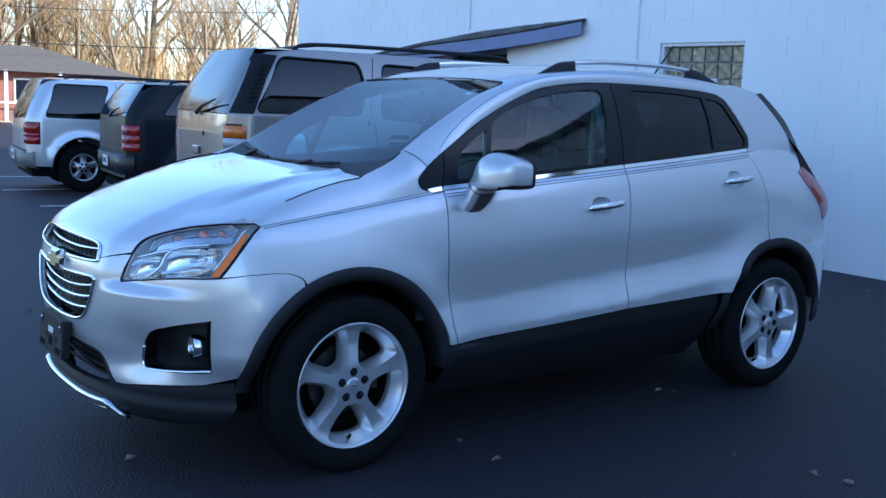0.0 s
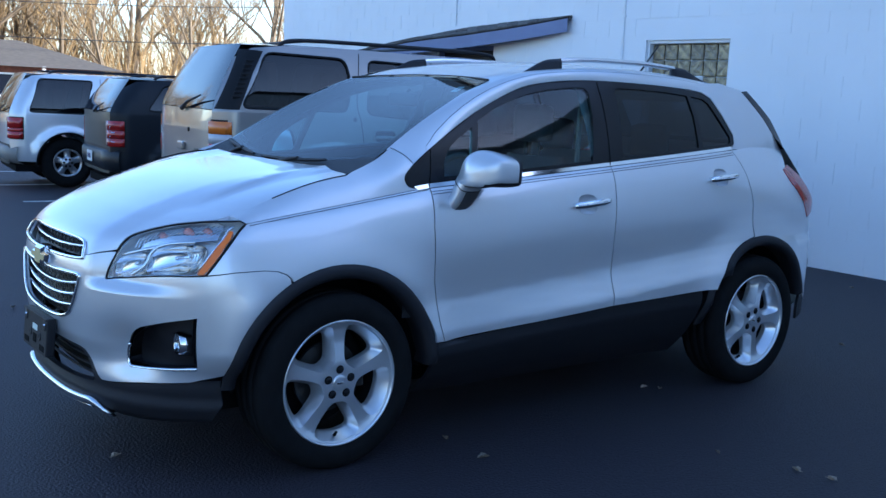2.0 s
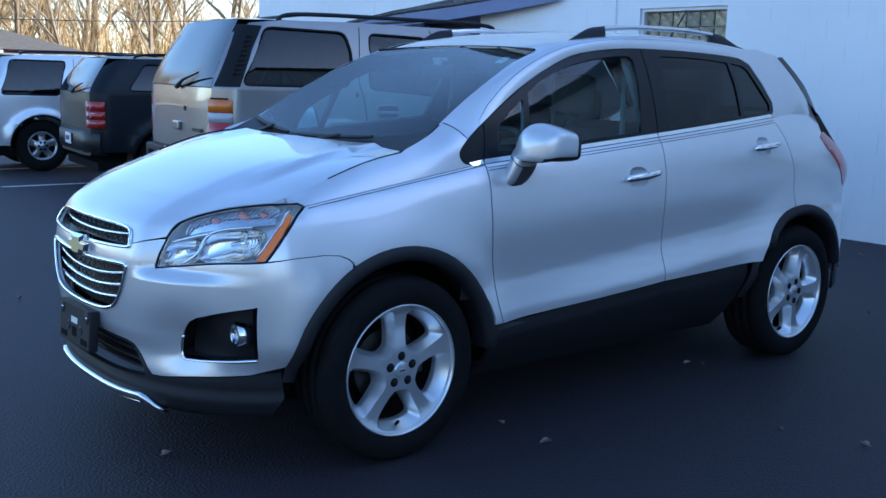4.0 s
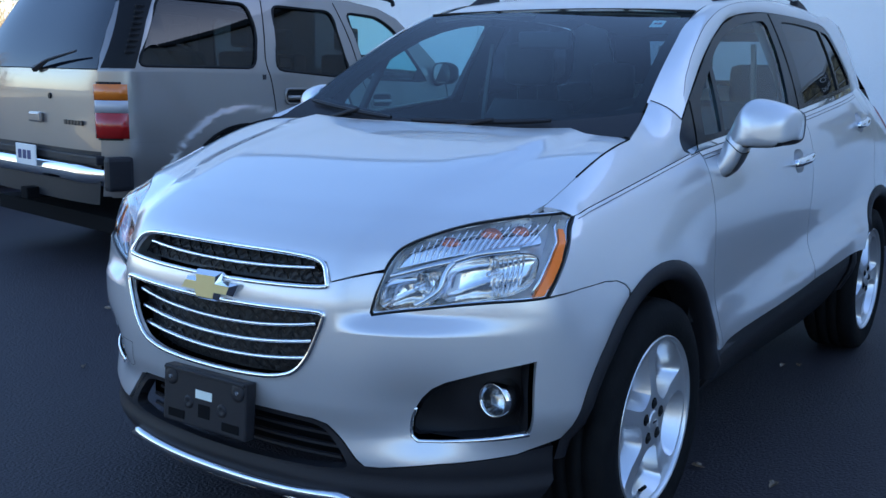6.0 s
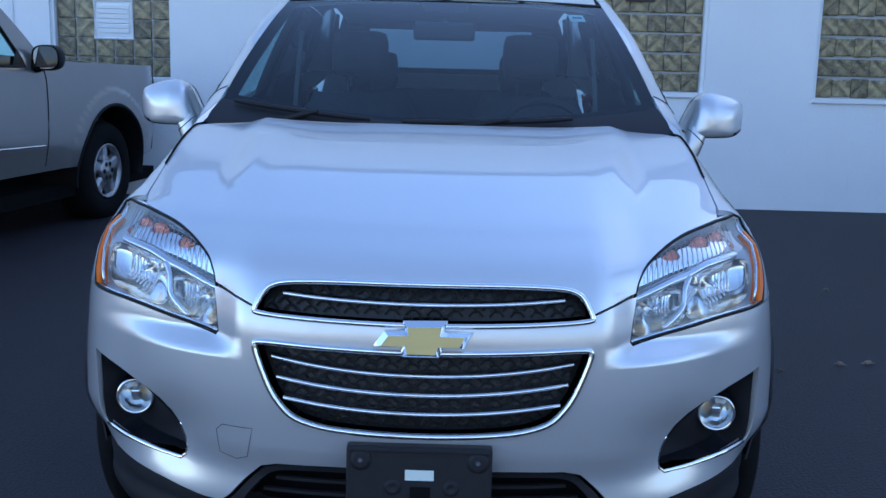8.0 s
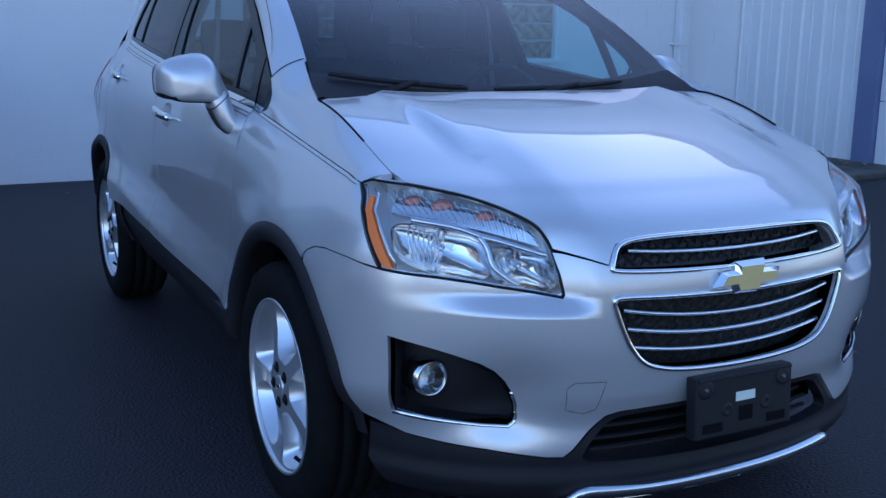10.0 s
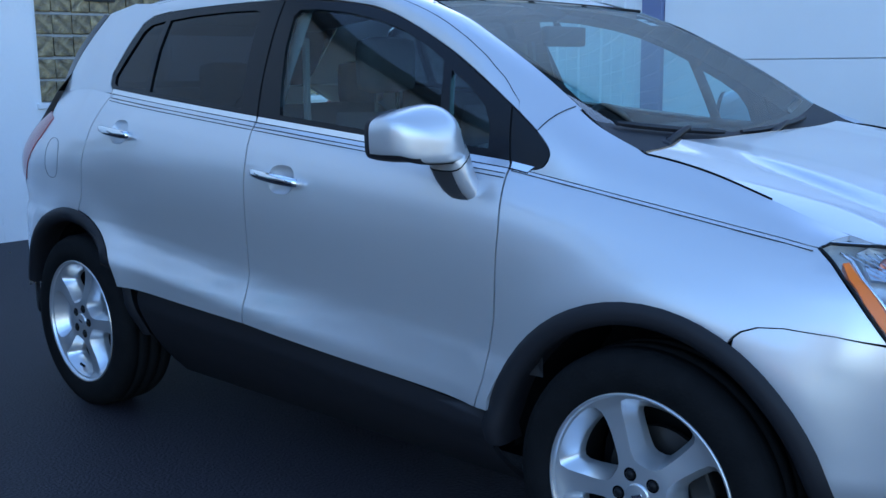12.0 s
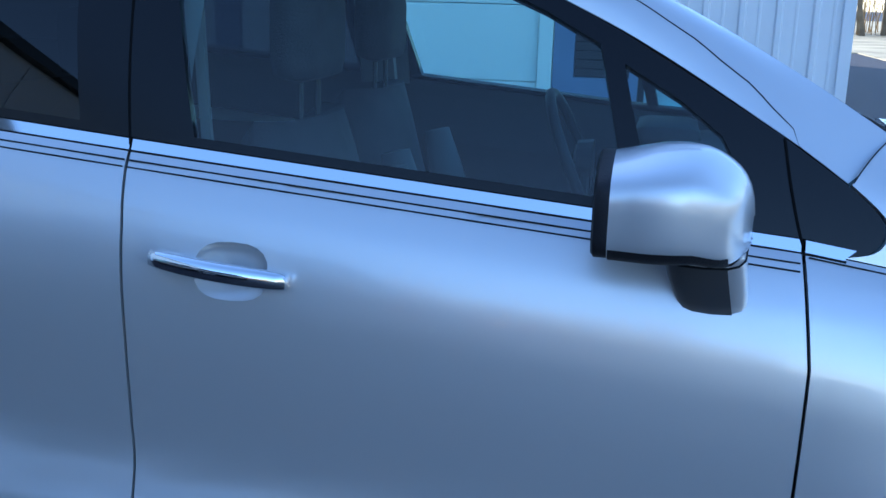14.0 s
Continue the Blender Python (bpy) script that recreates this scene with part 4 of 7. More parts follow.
for sgn in (1, -1):
    for t0, t1, nm in ((lambda k: 0.0, lambda k: split(k), "door_frame"), (lambda k: split(k) + 0.022 * step(5, 8, k), lambda k: 1.0, "roof_side")):
        bm = grid_mesh(pillar_rows(t0, t1, sgn))
        bmesh.ops.remove_doubles(bm, verts=bm.verts, dist=1e-5)
        bmesh.ops.recalc_face_normals(bm, faces=bm.faces)
        if sum(f.normal.y for f in bm.faces) * sgn < 0:
            bmesh.ops.reverse_faces(bm, faces=bm.faces)
        part(nm, bm, M_PAINT, car, smooth=True)
    rows = [[(p[0] + 0.004, p[1] * 0.975, p[2] - 0.010) for p in r] for r in pillar_rows(lambda k: 0.0, lambda k: 1.0, sgn)]
    part("pillar_lining", grid_mesh(rows), M_LINING, car, "grey pillar lining", smooth=True)
    rows = pillar_rows(lambda k: max(0, split(k) - 0.03), lambda k: split(k) + 0.05, sgn)
    rows = [[(p[0], p[1] * 0.998, p[2] - 0.006) for p in r] for r in rows]
    part("door_seal", grid_mesh(rows), M_SATINBLACK, car)
    # the shut line goes on down across the black corner panel, and another divides the centre pillar
    for pts in ([(-0.795, 1.222), (-0.806, 1.165), (-0.818, 1.115), (-0.829, 1.078)], [(0.190, 1.165), (0.204, 1.26), (0.218, 1.38), (0.226, 1.47), (0.228, 1.54)]):
        line = curve_through([(x, glass_y(x, z) + 0.0005, z) for x, z in pts], 5)
        part("door_shut_line", tube([(p.x, sgn * p.y, p.z) for p in line], 0.0022, 5), M_UNDER, car)


ws = [(-0.998, 0.0), (-0.5, 0), (0, 0), (0.5, 0), (0.998, 0.0), (0.998, 0.5), (0.998, 1.0), (0.5, 1), (0, 1), (-0.5, 1), (-0.998, 1), (-0.998, 0.5)]
o = panel("windscreen", ws, surf_screen, 0.05, 0.04, car, M_GLASS, depth=0, flip=True, label="tinted windscreen")
o.visible_shadow = False
band = [(-0.998, 0.0), (0, 0), (0.998, 0.0), (0.998, 0.5), (0.998, 1.0), (0, 1), (-0.998, 1), (-0.998, 0.5)]
hole = [(-0.94, 0.065), (-0.6, 0.052), (0, 0.047), (0.6, 0.052), (0.94, 0.065), (0.93, 0.5), (0.925, 0.945), (0.90, 0.962), (0.5, 0.972), (0.17, 0.972), (0.125, 0.86), (-0.125, 0.86), (-0.17, 0.972), (-0.5, 0.972), (-0.90, 0.962), (-0.925, 0.945), (-0.93, 0.5)]
panel("windscreen_frit", band, surf_screen, 0.05, 0.04, car, M_UNDER, holes=(hole,), depth=0, flip=True, proud=-0.004, label="black screen border")
part("roof_edge_seal", tube([surf_screen(s / 10, 1.005) for s in range(-10, 11)], 0.006, 5), M_SATINBLACK, car)


# roof
ROOF = [(-0.40, 1.49), (-0.30, 1.538), (-0.15, 1.583), (0.0, 1.61), (0.3, 1.633), (0.6, 1.636), (0.9, 1.622), (1.2, 1.595), (1.45, 1.56), (1.56, 1.545)]


def surf_roof(x, s):
    zc = interp(ROOF, x + 0.08 * s * s * (1 - step(-0.2, 0.3, x)))
    return (x, 0.552 * s, zc - 0.022 * s**2 - 0.012 * s**8)


panel("roof", [(-0.30, 0), (-0.32, 0.5), (-0.375, 0.99), (-0.1, 1), (0.4, 1), (0.9, 1), (1.3, 1), (1.5, 0.9), (1.56, 0.5), (1.57, 0), (1.56, -0.5), (1.5, -0.9), (1.3, -1), (0.9, -1), (0.4, -1), (-0.1, -1), (-0.375, -0.99), (-0.32, -0.5)], surf_roof, 0.06, 0.12, car, M_PAINT, depth=0.02)


# roof rails
def roof_rail(sgn):
    r = part("roof_rail", bmesh.new(), M_SATINCHROME, car, "silver roof rail with black ends")
    y = 0.535
    mid = [(x, sgn * (y - 0.0), interp(ROOF, x) - 0.02 + 0.031) for x in [0.07 + 0.1 * k for k in range(9)]]
    bm = tube(mid, 0.012, 8)
    bm.to_mesh(r.data)
    bm.free()
    for x0, x1 in ((-0.19, 0.07), (1.12, 0.86)):
        rows, n = [], 10
        bm = bmesh.new()
        for k in range(n + 1):
            t = k / n
            x = x0 + (x1 - x0) * t
            base = interp(ROOF, x) - 0.035
            h = 0.016 + 0.040 * step(0, 0.75, t)
            w = 0.020
            rows.append([(x, sgn * (y + w), base), (x, sgn * (y + w * 0.7), base + h * 0.75), (x, sgn * y, base + h), (x, sgn * (y - w * 0.7), base + h * 0.75), (x, sgn * (y - w), base)])
        grid_mesh(rows, bm)
        for row in (bm.verts[:5], bm.verts[-5:]):
            bm.faces.new(row)
        bmesh.ops.recalc_face_normals(bm, faces=bm.faces)
        part("rail_foot", bm, M_BLACKPLASTIC, r, "black rail foot", smooth=True)


bpy.context.view_layer.update()
for sgn in (1, -1):
    roof_rail(sgn)
part("antenna", tube([(1.18, 0, 1.585), (1.20, 0, 1.62), (1.36, 0, 1.80)], [0.012, 0.006, 0.004], 6), M_BLACKPLASTIC, car, "short black roof antenna")

# bonnet panel
LAMP_TOP = [tuple(p)[:2] for p in curve_through([(0.457, 0.8275), (0.466, 0.855), (0.485, 0.8835), (0.53, 0.911), (0.584, 0.932), (0.64, 0.945), (0.69, 0.954)], 5)]
half = [(y, interp(HZT, z)) for y, z in [(0.0, 0.8615), (0.1, 0.862), (0.2, 0.8625), (0.298, 0.8575), (0.334, 0.845), (0.346, 0.828), (0.359, 0.804), (0.40, 0.818), (0.44, 0.829)] + [(y - 0.002, z + 0.0055) for y, z in LAMP_TOP]]
half += [(0.70, interp(HPT, -1.85)), (0.70, interp(HPT, -1.4)), (0.698, HL[-1] - 0.03), (0.66, HL[-1]), (0.35, HL[-1]), (0.0, HL[-1])]
hood_poly = half[1:-1] + [(0.0, HL[-1])] + [(-y, t) for y, t in reversed(half[1:-1])] + [(0.0, half[0][1])]
panel("bonnet", hood_poly, surf_hood, 0.05, 0.035, car, M_PAINT, flip=True, label="silver bonnet with raised centre")
for sgn in (1, -1):
    edge = [(0.702, interp(HPT, -1.66) + (HL[-1] - 0.035 - interp(HPT, -1.66)) * k / 14) for k in range(15)] + [(0.700, HL[-1] - 0.02), (0.692, HL[-1] - 0.006), (0.675, HL[-1] + 0.004)]
    part("bonnet_shut_line", tube([Vector(surf_hood(sgn * y, t)) + Vector((0, 0, 0.0022)) for y, t in edge], 0.0030, 5), M_UNDER, car)
# scuttle under the screen
rows = [[Vector(surf_screen(s / 10, 0.02)) + Vector((0.0, 0, 0.0)) for s in range(-10, 11)],
        [Vector((-1.165 + 0.02 * (s / 10) ** 2, 0.70 * s / 10, 1.098 + 0.02 * (s / 10) ** 2)) for s in range(-10, 11)],
        [Vector((-1.20, 0.70 * s / 10, 1.06)) for s in range(-10, 11)]]
part("scuttle", grid_mesh(rows), M_BLACKPLASTIC, car, "black plastic scuttle panel", smooth=True)

# front bumper
def fp(y, z):
    return (phi_y(y, z), z)


def fx(x, z):
    return (phi_x(x, z), z)


bump_r = [fp(0.0, 0.861)] + [fp(0.2, 0.862), fp(0.30, 0.857), fp(0.336, 0.842), fp(0.350, 0.82), fp(0.360, 0.801), fp(0.40, 0.813), fp(0.44, 0.823), fp(0.4575, 0.8245), fp(0.4485, 0.78), fp(0.4422, 0.733), fp(0.4485, 0.7245), fp(0.52, 0.7375), fp(0.62, 0.7545), fp(0.70, 0.7655), fx(-1.80, 0.7745), fx(-1.70, 0.7875), fx(-1.60, 0.7915), fx(-1.548, 0.7865), fx(-1.516, 0.7735), fx(-1.501, 0.759)]
bump_r += [fx(x, z) for x, z in arc(FX, 119, 171, ARCH, 9)]
bump_r += [fx(-1.80, 0.394), fp(0.74, 0.386), fp(0.60, 0.369), fp(0.48, 0.352), fp(0.44, 0.351), fp(0.42, 0.368), fp(0.385, 0.408), fp(0.345, 0.446), fp(0.31, 0.455), fp(0.2, 0.458), fp(0.0, 0.458)]
bumper_poly = bump_r[1:] + [(-u, z) for u, z in reversed(bump_r[1:-1])] + [bump_r[0]]
GU = [fp(0.0, 0.8575), fp(0.2, 0.8585), fp(0.30, 0.8535), fp(0.335, 0.839), fp(0.354, 0.80), fp(0.354, 0.789), fp(0.2, 0.782), fp(0.0, 0.778)]
GL = [fp(0.0, 0.7215), fp(0.2, 0.7265), fp(0.346, 0.7325), fp(0.355, 0.724), fp(0.340, 0.678), fp(0.316, 0.621), fp(0.275, 0.571), fp(0.206, 0.551), fp(0.11, 0.543), fp(0.0, 0.540)]


def sym(poly):
    full = poly + [(-u, z) for u, z in reversed(poly[1:-1])]
    for _ in range(2):
        full = [(p[0] * (1 - f) + q[0] * f, p[1] * (1 - f) + q[1] * f) for p, q in zip(full, full[1:] + full[:1]) for f in (0.22, 0.78)]
    return full


FOG = [fx(-1.822, 0.628), fx(-1.88, 0.612), fp(0.62, 0.578), fp(0.59, 0.560), fp(0.563, 0.533), fp(0.545, 0.505), fp(0.533, 0.475), fp(0.529, 0.447), fp(0.533, 0.428), fp(0.547, 0.4165), fp(0.60, 0.418), fp(0.70, 0.428), fx(-1.812, 0.438)]
fogL = [(-u, z) for u, z in FOG]
panel("front_bumper", bumper_poly, front_pt, 2.0, 0.02, car, M_PAINT, holes=(sym(GU), sym(GL), FOG, fogL), flip=True, label="silver front bumper")


def front_tube(name, poly, r, off, mat, parent, closed=True, label="", n=8, dense=4):
    pts = []
    m = len(poly)
    for i in range(m if closed else m - 1):
        a, b = Vector(poly[i]), Vector(poly[(i + 1) % m])
        for k in range(dense):
            p = a.lerp(b, k / dense)
            pts.append(front_pt(p.x, p.y, off))
    if not closed:
        pts.append(front_pt(*poly[-1], off))
    return part(name, tube(pts, r, n, closed=closed), mat, parent, label, smooth=True)


M_MESH = material("black_grille_mesh", (0.007, 0.007, 0.008), 0.5, bump=0.4, bump_scale=90)
grille = {}
for nm, poly, slats in (("upper_grille", GU, ((0.815, 0.30),)), ("lower_grille", GL, ((0.667, 0.322), (0.625, 0.311), (0.583, 0.296)))):
    g = panel(nm, sym(poly), lambda u, z: front_pt(u, z, 0.045), 4, 0.03, car, M_MESH, flip=True, depth=0, label="black mesh grille with chrome bars")
    front_tube("chrome_surround", sym(poly), 0.0066, -0.002, M_CHROME, g, label="chrome grille surround")
    for z0, yw in slats:
        pts = []
        for k in range(25):
            y = -yw + 2 * yw * k / 24
            z = z0 + (0.012 if z0 > 0.75 else 0.025) * (y / 0.3) ** 2
            pts.append(front_pt(phi_y(y, z) if abs(y) > 1e-6 else 0.0, z, 0.018))
        bm = bmesh.new()
        rows = [[p + Vector((dx, 0, dz)) for p in pts] for dx, dz in ((0.02, 0.0045), (0.0, 0.0042), (-0.003, 0.0), (0.0, -0.0042), (0.02, -0.0045))]
        grid_mesh(rows, bm)
        part("chrome_bar", bm, M_CHROME, g, smooth=True)
    # honeycomb: rows of short slanted bars
    bm = bmesh.new()
    zs = [p[1] for p in poly]
    z = min(zs) + 0.012
    odd = 0
    def inside(y, z):
        c, pp = False, [(front_pt(*q).y, q[1]) for q in poly] + [(0, poly[-1][1])]
        pp = [(a, b) for a, b in pp] + [(-a, b) for a, b in reversed(pp)]
        for (x1, y1), (x2, y2) in zip(pp, pp[1:] + pp[:1]):
            if (y1 > z) != (y2 > z) and y < (x2 - x1) * (z - y1) / (y2 - y1) + x1:
                c = not c
        return c
    while z < max(zs):
        y = -0.35 + (0.016 if odd else 0)
        while y < 0.35:
            seg = [(y, z), (y + 0.010, z + 0.010), (y + 0.022, z + 0.010), (y + 0.032, z)]
            if inside(y, z) and inside(y + 0.032, z + 0.01):
                pts = [front_pt(phi_y(a, b), b, 0.040) for a, b in seg]
                tube(pts, 0.0028, 3, bm)
            y += 0.0445
        z += 0.0125
        odd = 1 - odd
    tagged(part("mesh_web", bm, M_SATINBLACK, g), kind="stuff")

# emblem: a plain gold cross with a chrome rim
RIM = [(-0.105, 0.016), (-0.086, -0.017), (-0.042, -0.017), (-0.036, -0.037), (0.040, -0.037), (0.044, -0.017), (0.102, -0.017), (0.078, 0.017), (0.036, 0.019), (0.040, 0.040), (-0.052, 0.042), (-0.046, 0.018)]
FACE = [(-0.087, 0.0105), (-0.076, -0.0105), (-0.033, -0.0105), (-0.028, -0.027), (0.030, -0.027), (0.035, -0.0105), (0.084, -0.0105), (0.069, 0.0105), (0.027, 0.0115), (0.030, 0.030), (-0.040, 0.031), (-0.036, 0.0115)]


def emblem_pt(y, z, out):
    return front_pt(phi_y(y, 0.753) if abs(y) > 1e-6 else 0, 0.753) + Vector((-out, 0, z))


def emblem(levels, mat, name, parent, label):
    """A bevelled cross built from outlines at rising heights, closed on top."""
    bm = bmesh.new()
    rings = [[bm.verts.new(emblem_pt(y, z, h)) for y, z in poly] for poly, h in levels]
    for lo, hi in zip(rings, rings[1:]):
        for k in range(12):
            bm.faces.new((lo[k], lo[(k + 1) % 12], hi[(k + 1) % 12], hi[k]))
    bm.faces.new(rings[-1])
    bmesh.ops.recalc_face_normals(bm, faces=bm.faces)
    return part(name, bm, mat, parent, label)


e0 = emblem(((RIM, -0.02), (RIM, 0.010), (FACE, 0.024)), M_CHROME, "emblem", car, "gold cross emblem with chrome rim")
emblem(((FACE, 0.0235), (FACE, 0.0262)), M_GOLD, "emblem_face", e0, "gold face")

# lower black bumper, intake, chip guard
lowr = [fp(0.0, 0.452), fp(0.2, 0.452), fp(0.305, 0.449), fp(0.34, 0.440), fp(0.38, 0.402), fp(0.415, 0.362), fp(0.44, 0.345), fp(0.48, 0.346), fp(0.60, 0.363), fp(0.74, 0.380), fx(-1.80, 0.388), fx(-1.735, 0.392), fx(-1.72, 0.30), fx(-1.74, 0.235), fp(0.68, 0.225), fp(0.4, 0.195), fp(0.2, 0.19), fp(0.0, 0.19)]
intake = [fp(0.0, 0.441), fp(0.2, 0.441), fp(0.30, 0.438), fp(0.335, 0.425), fp(0.375, 0.382), fp(0.395, 0.350), fp(0.39, 0.333), fp(0.3, 0.325), fp(0.0, 0.315)]
lb = panel("lower_bumper", lowr[1:] + [(-u, z) for u, z in reversed(lowr[1:-1])] + [lowr[0]], lambda u, z: front_pt(u, z, 0.006 - 0.02 * step(0.33, 0.27, z) * (1 - step(0.24, 0.2, z))), 3, 0.02, car, M_BLACKPLASTIC, holes=(sym(intake),), flip=True, depth=0.03, label="black plastic lower bumper")
panel("intake_mesh", sym(grow(intake, 0)), lambda u, z: front_pt(u, z, 0.09), 5, 0.03, lb, M_UNDER, flip=True, depth=0)
for z in (0.345, 0.372, 0.40):
    yw = 0.36 if z < 0.39 else 0.33
    part("intake_bar", tube([front_pt(phi_y(-yw + 2 * yw * k / 16, z) if k != 8 else 0, z, 0.05) for k in range(17)], 0.006, 5), M_BLACKPLASTIC, lb)
def guard_pt(y, dz, off):
    z = 0.236 + 0.022 * (y / 0.4) ** 2 - 0.05 * step(0.375, 0.435, abs(y)) + dz
    return front_pt(phi_y(y, max(z, 0.2)) if abs(y) > 1e-6 else 0, z, off)


rows = [[guard_pt(-0.435 + 0.87 * k / 40, dz * (1 - 0.7 * step(0.39, 0.435, abs(-0.435 + 0.87 * k / 40))), off) for k in range(41)] for dz, off in ((-0.016, -0.018), (-0.012, -0.030), (0.006, -0.034), (0.014, -0.026), (0.015, -0.004))]
cg = part("chip_guard", grid_mesh(rows, thick=0.006), M_SATINCHROME, lb, "silver strip on the lower bumper", smooth=True)
for ya, yb in ((-0.33, -0.19), (-0.09, 0.09), (0.19, 0.33)):
    rows = [[guard_pt(ya + (yb - ya) * k / 8, dz, off) for k in range(9)] for dz, off in ((-0.034, -0.012), (-0.032, -0.024), (-0.026, -0.026), (-0.024, -0.012))]
    part("guard_foot", grid_mesh(rows, thick=0.004), M_SATINCHROME, cg, smooth=True)
# plate bracket
bm = box(-0.035, 0.0, -0.152, 0.152, -0.076, 0.074, 0.006)
pb = part("plate_bracket", bm, M_BLACKPLASTIC, car, "empty black number plate bracket")
pb.location = (-2.118, 0, 0.452)
pb.rotation_euler = (0, radians(4), 0)
for y in (-0.122, 0.122):
    part("screw_boss", lathe([(-0.0375, 0.012), (-0.0375, 0.022), (-0.034, 0.024)], "x", 18, center=(0, y, 0.045)), M_BLACKPLASTIC, pb, smooth=True)
    part("screw", lathe([(-0.041, 0.0), (-0.041, 0.005), (-0.036, 0.0065), (-0.033, 0.0065)], "x", 10, center=(0, y, 0.045)), M_CHROME, pb, "bright screw head")
for y in (-0.067, 0.055):
    part("screw_boss", lathe([(-0.036, 0.006), (-0.0385, 0.010), (-0.0365, 0.017), (-0.034, 0.018)], "x", 16, center=(0, y, -0.012)), M_BLACKPLASTIC, pb, smooth=True)
part("slot", box(-0.0366, -0.0346, -0.031, 0.029, 0.004, 0.026), M_STICKER, pb, "pale slot")
part("slot", box(-0.0366, -0.0346, -0.024, 0.018, -0.045, -0.010), M_UNDER, pb)
for y in (-0.10, 0.10):
    part("slot", box(-0.0366, -0.0346, y - 0.030, y + 0.030, -0.062, -0.040), M_UNDER, pb)
part("rib", box(-0.0405, -0.0345, -0.147, 0.147, 0.064, 0.071, 0.002), M_BLACKPLASTIC, pb)
# towing cover
tc = [fp(0.36, 0.535), fp(0.43, 0.535), fp(0.445, 0.52), fp(0.44, 0.465), fp(0.40, 0.455), fp(0.375, 0.465)]
front_tube("tow_cover_line", tc, 0.0009, 0.0, M_GREYLINE, car, n=4)


# fog lamps
def fog(sgn):
    p = [(sgn * u, z) for u, z in FOG]
    f = panel("fog_lamp_bezel", p, lambda u, z: front_pt(u, z, 0.075), 3, 0.03, car, M_BLACKPLASTIC, flip=True, depth=-0.068, label="black fog lamp recess")
    front_tube("chrome_trim", [(sgn * u, z) for u, z in FOG[5:]], 0.007, 0.006, M_CHROME, f, closed=False, label="chrome trim")
    c = Vector((-1.842, sgn * 0.686, 0.519))
    d = Vector((-0.985, -sgn * 0.12, 0)).normalized()
    l = part("fog_lamp", lathe([(-0.05, 0.054), (0.012, 0.050), (0.015, 0.045), (0.006, 0.042), (-0.02, 0.034), (-0.036, 0.020), (-0.042, 0.001)], "x", 28), M_REFLECTOR, f, "round clear fog lamp", smooth=True)
    l.matrix_basis = Matrix.Translation(c) @ d.to_track_quat("X", "Z").to_matrix().to_4x4() @ Matrix.Scale(0.88, 4)
    g = part("lens", lathe([(0.010, 0.047), (0.018, 0.04), (0.024, 0.02), (0.026, 0.001)], "x", 28), M_CLEAR, l, smooth=True)
    part("bulb_shield", box(-0.03, 0.008, -0.012, 0.012, -0.016, 0.016, 0.004), M_CHROME, l)


for sgn in (1, -1):
    fog(sgn)


# headlamps
HEAD = [fp(0.450, 0.727), fp(0.444, 0.733), fp(0.450, 0.78)] + [fp(y, z) for y, z in LAMP_TOP] + [fx(-1.648, 0.960), fx(-1.634, 0.952), fx(-1.668, 0.925), fx(-1.695, 0.90), fx(-1.732, 0.86), fx(-1.768, 0.814), fx(-1.795, 0.777), fp(0.70, 0.768), fp(0.62, 0.757), fp(0.52, 0.740)]


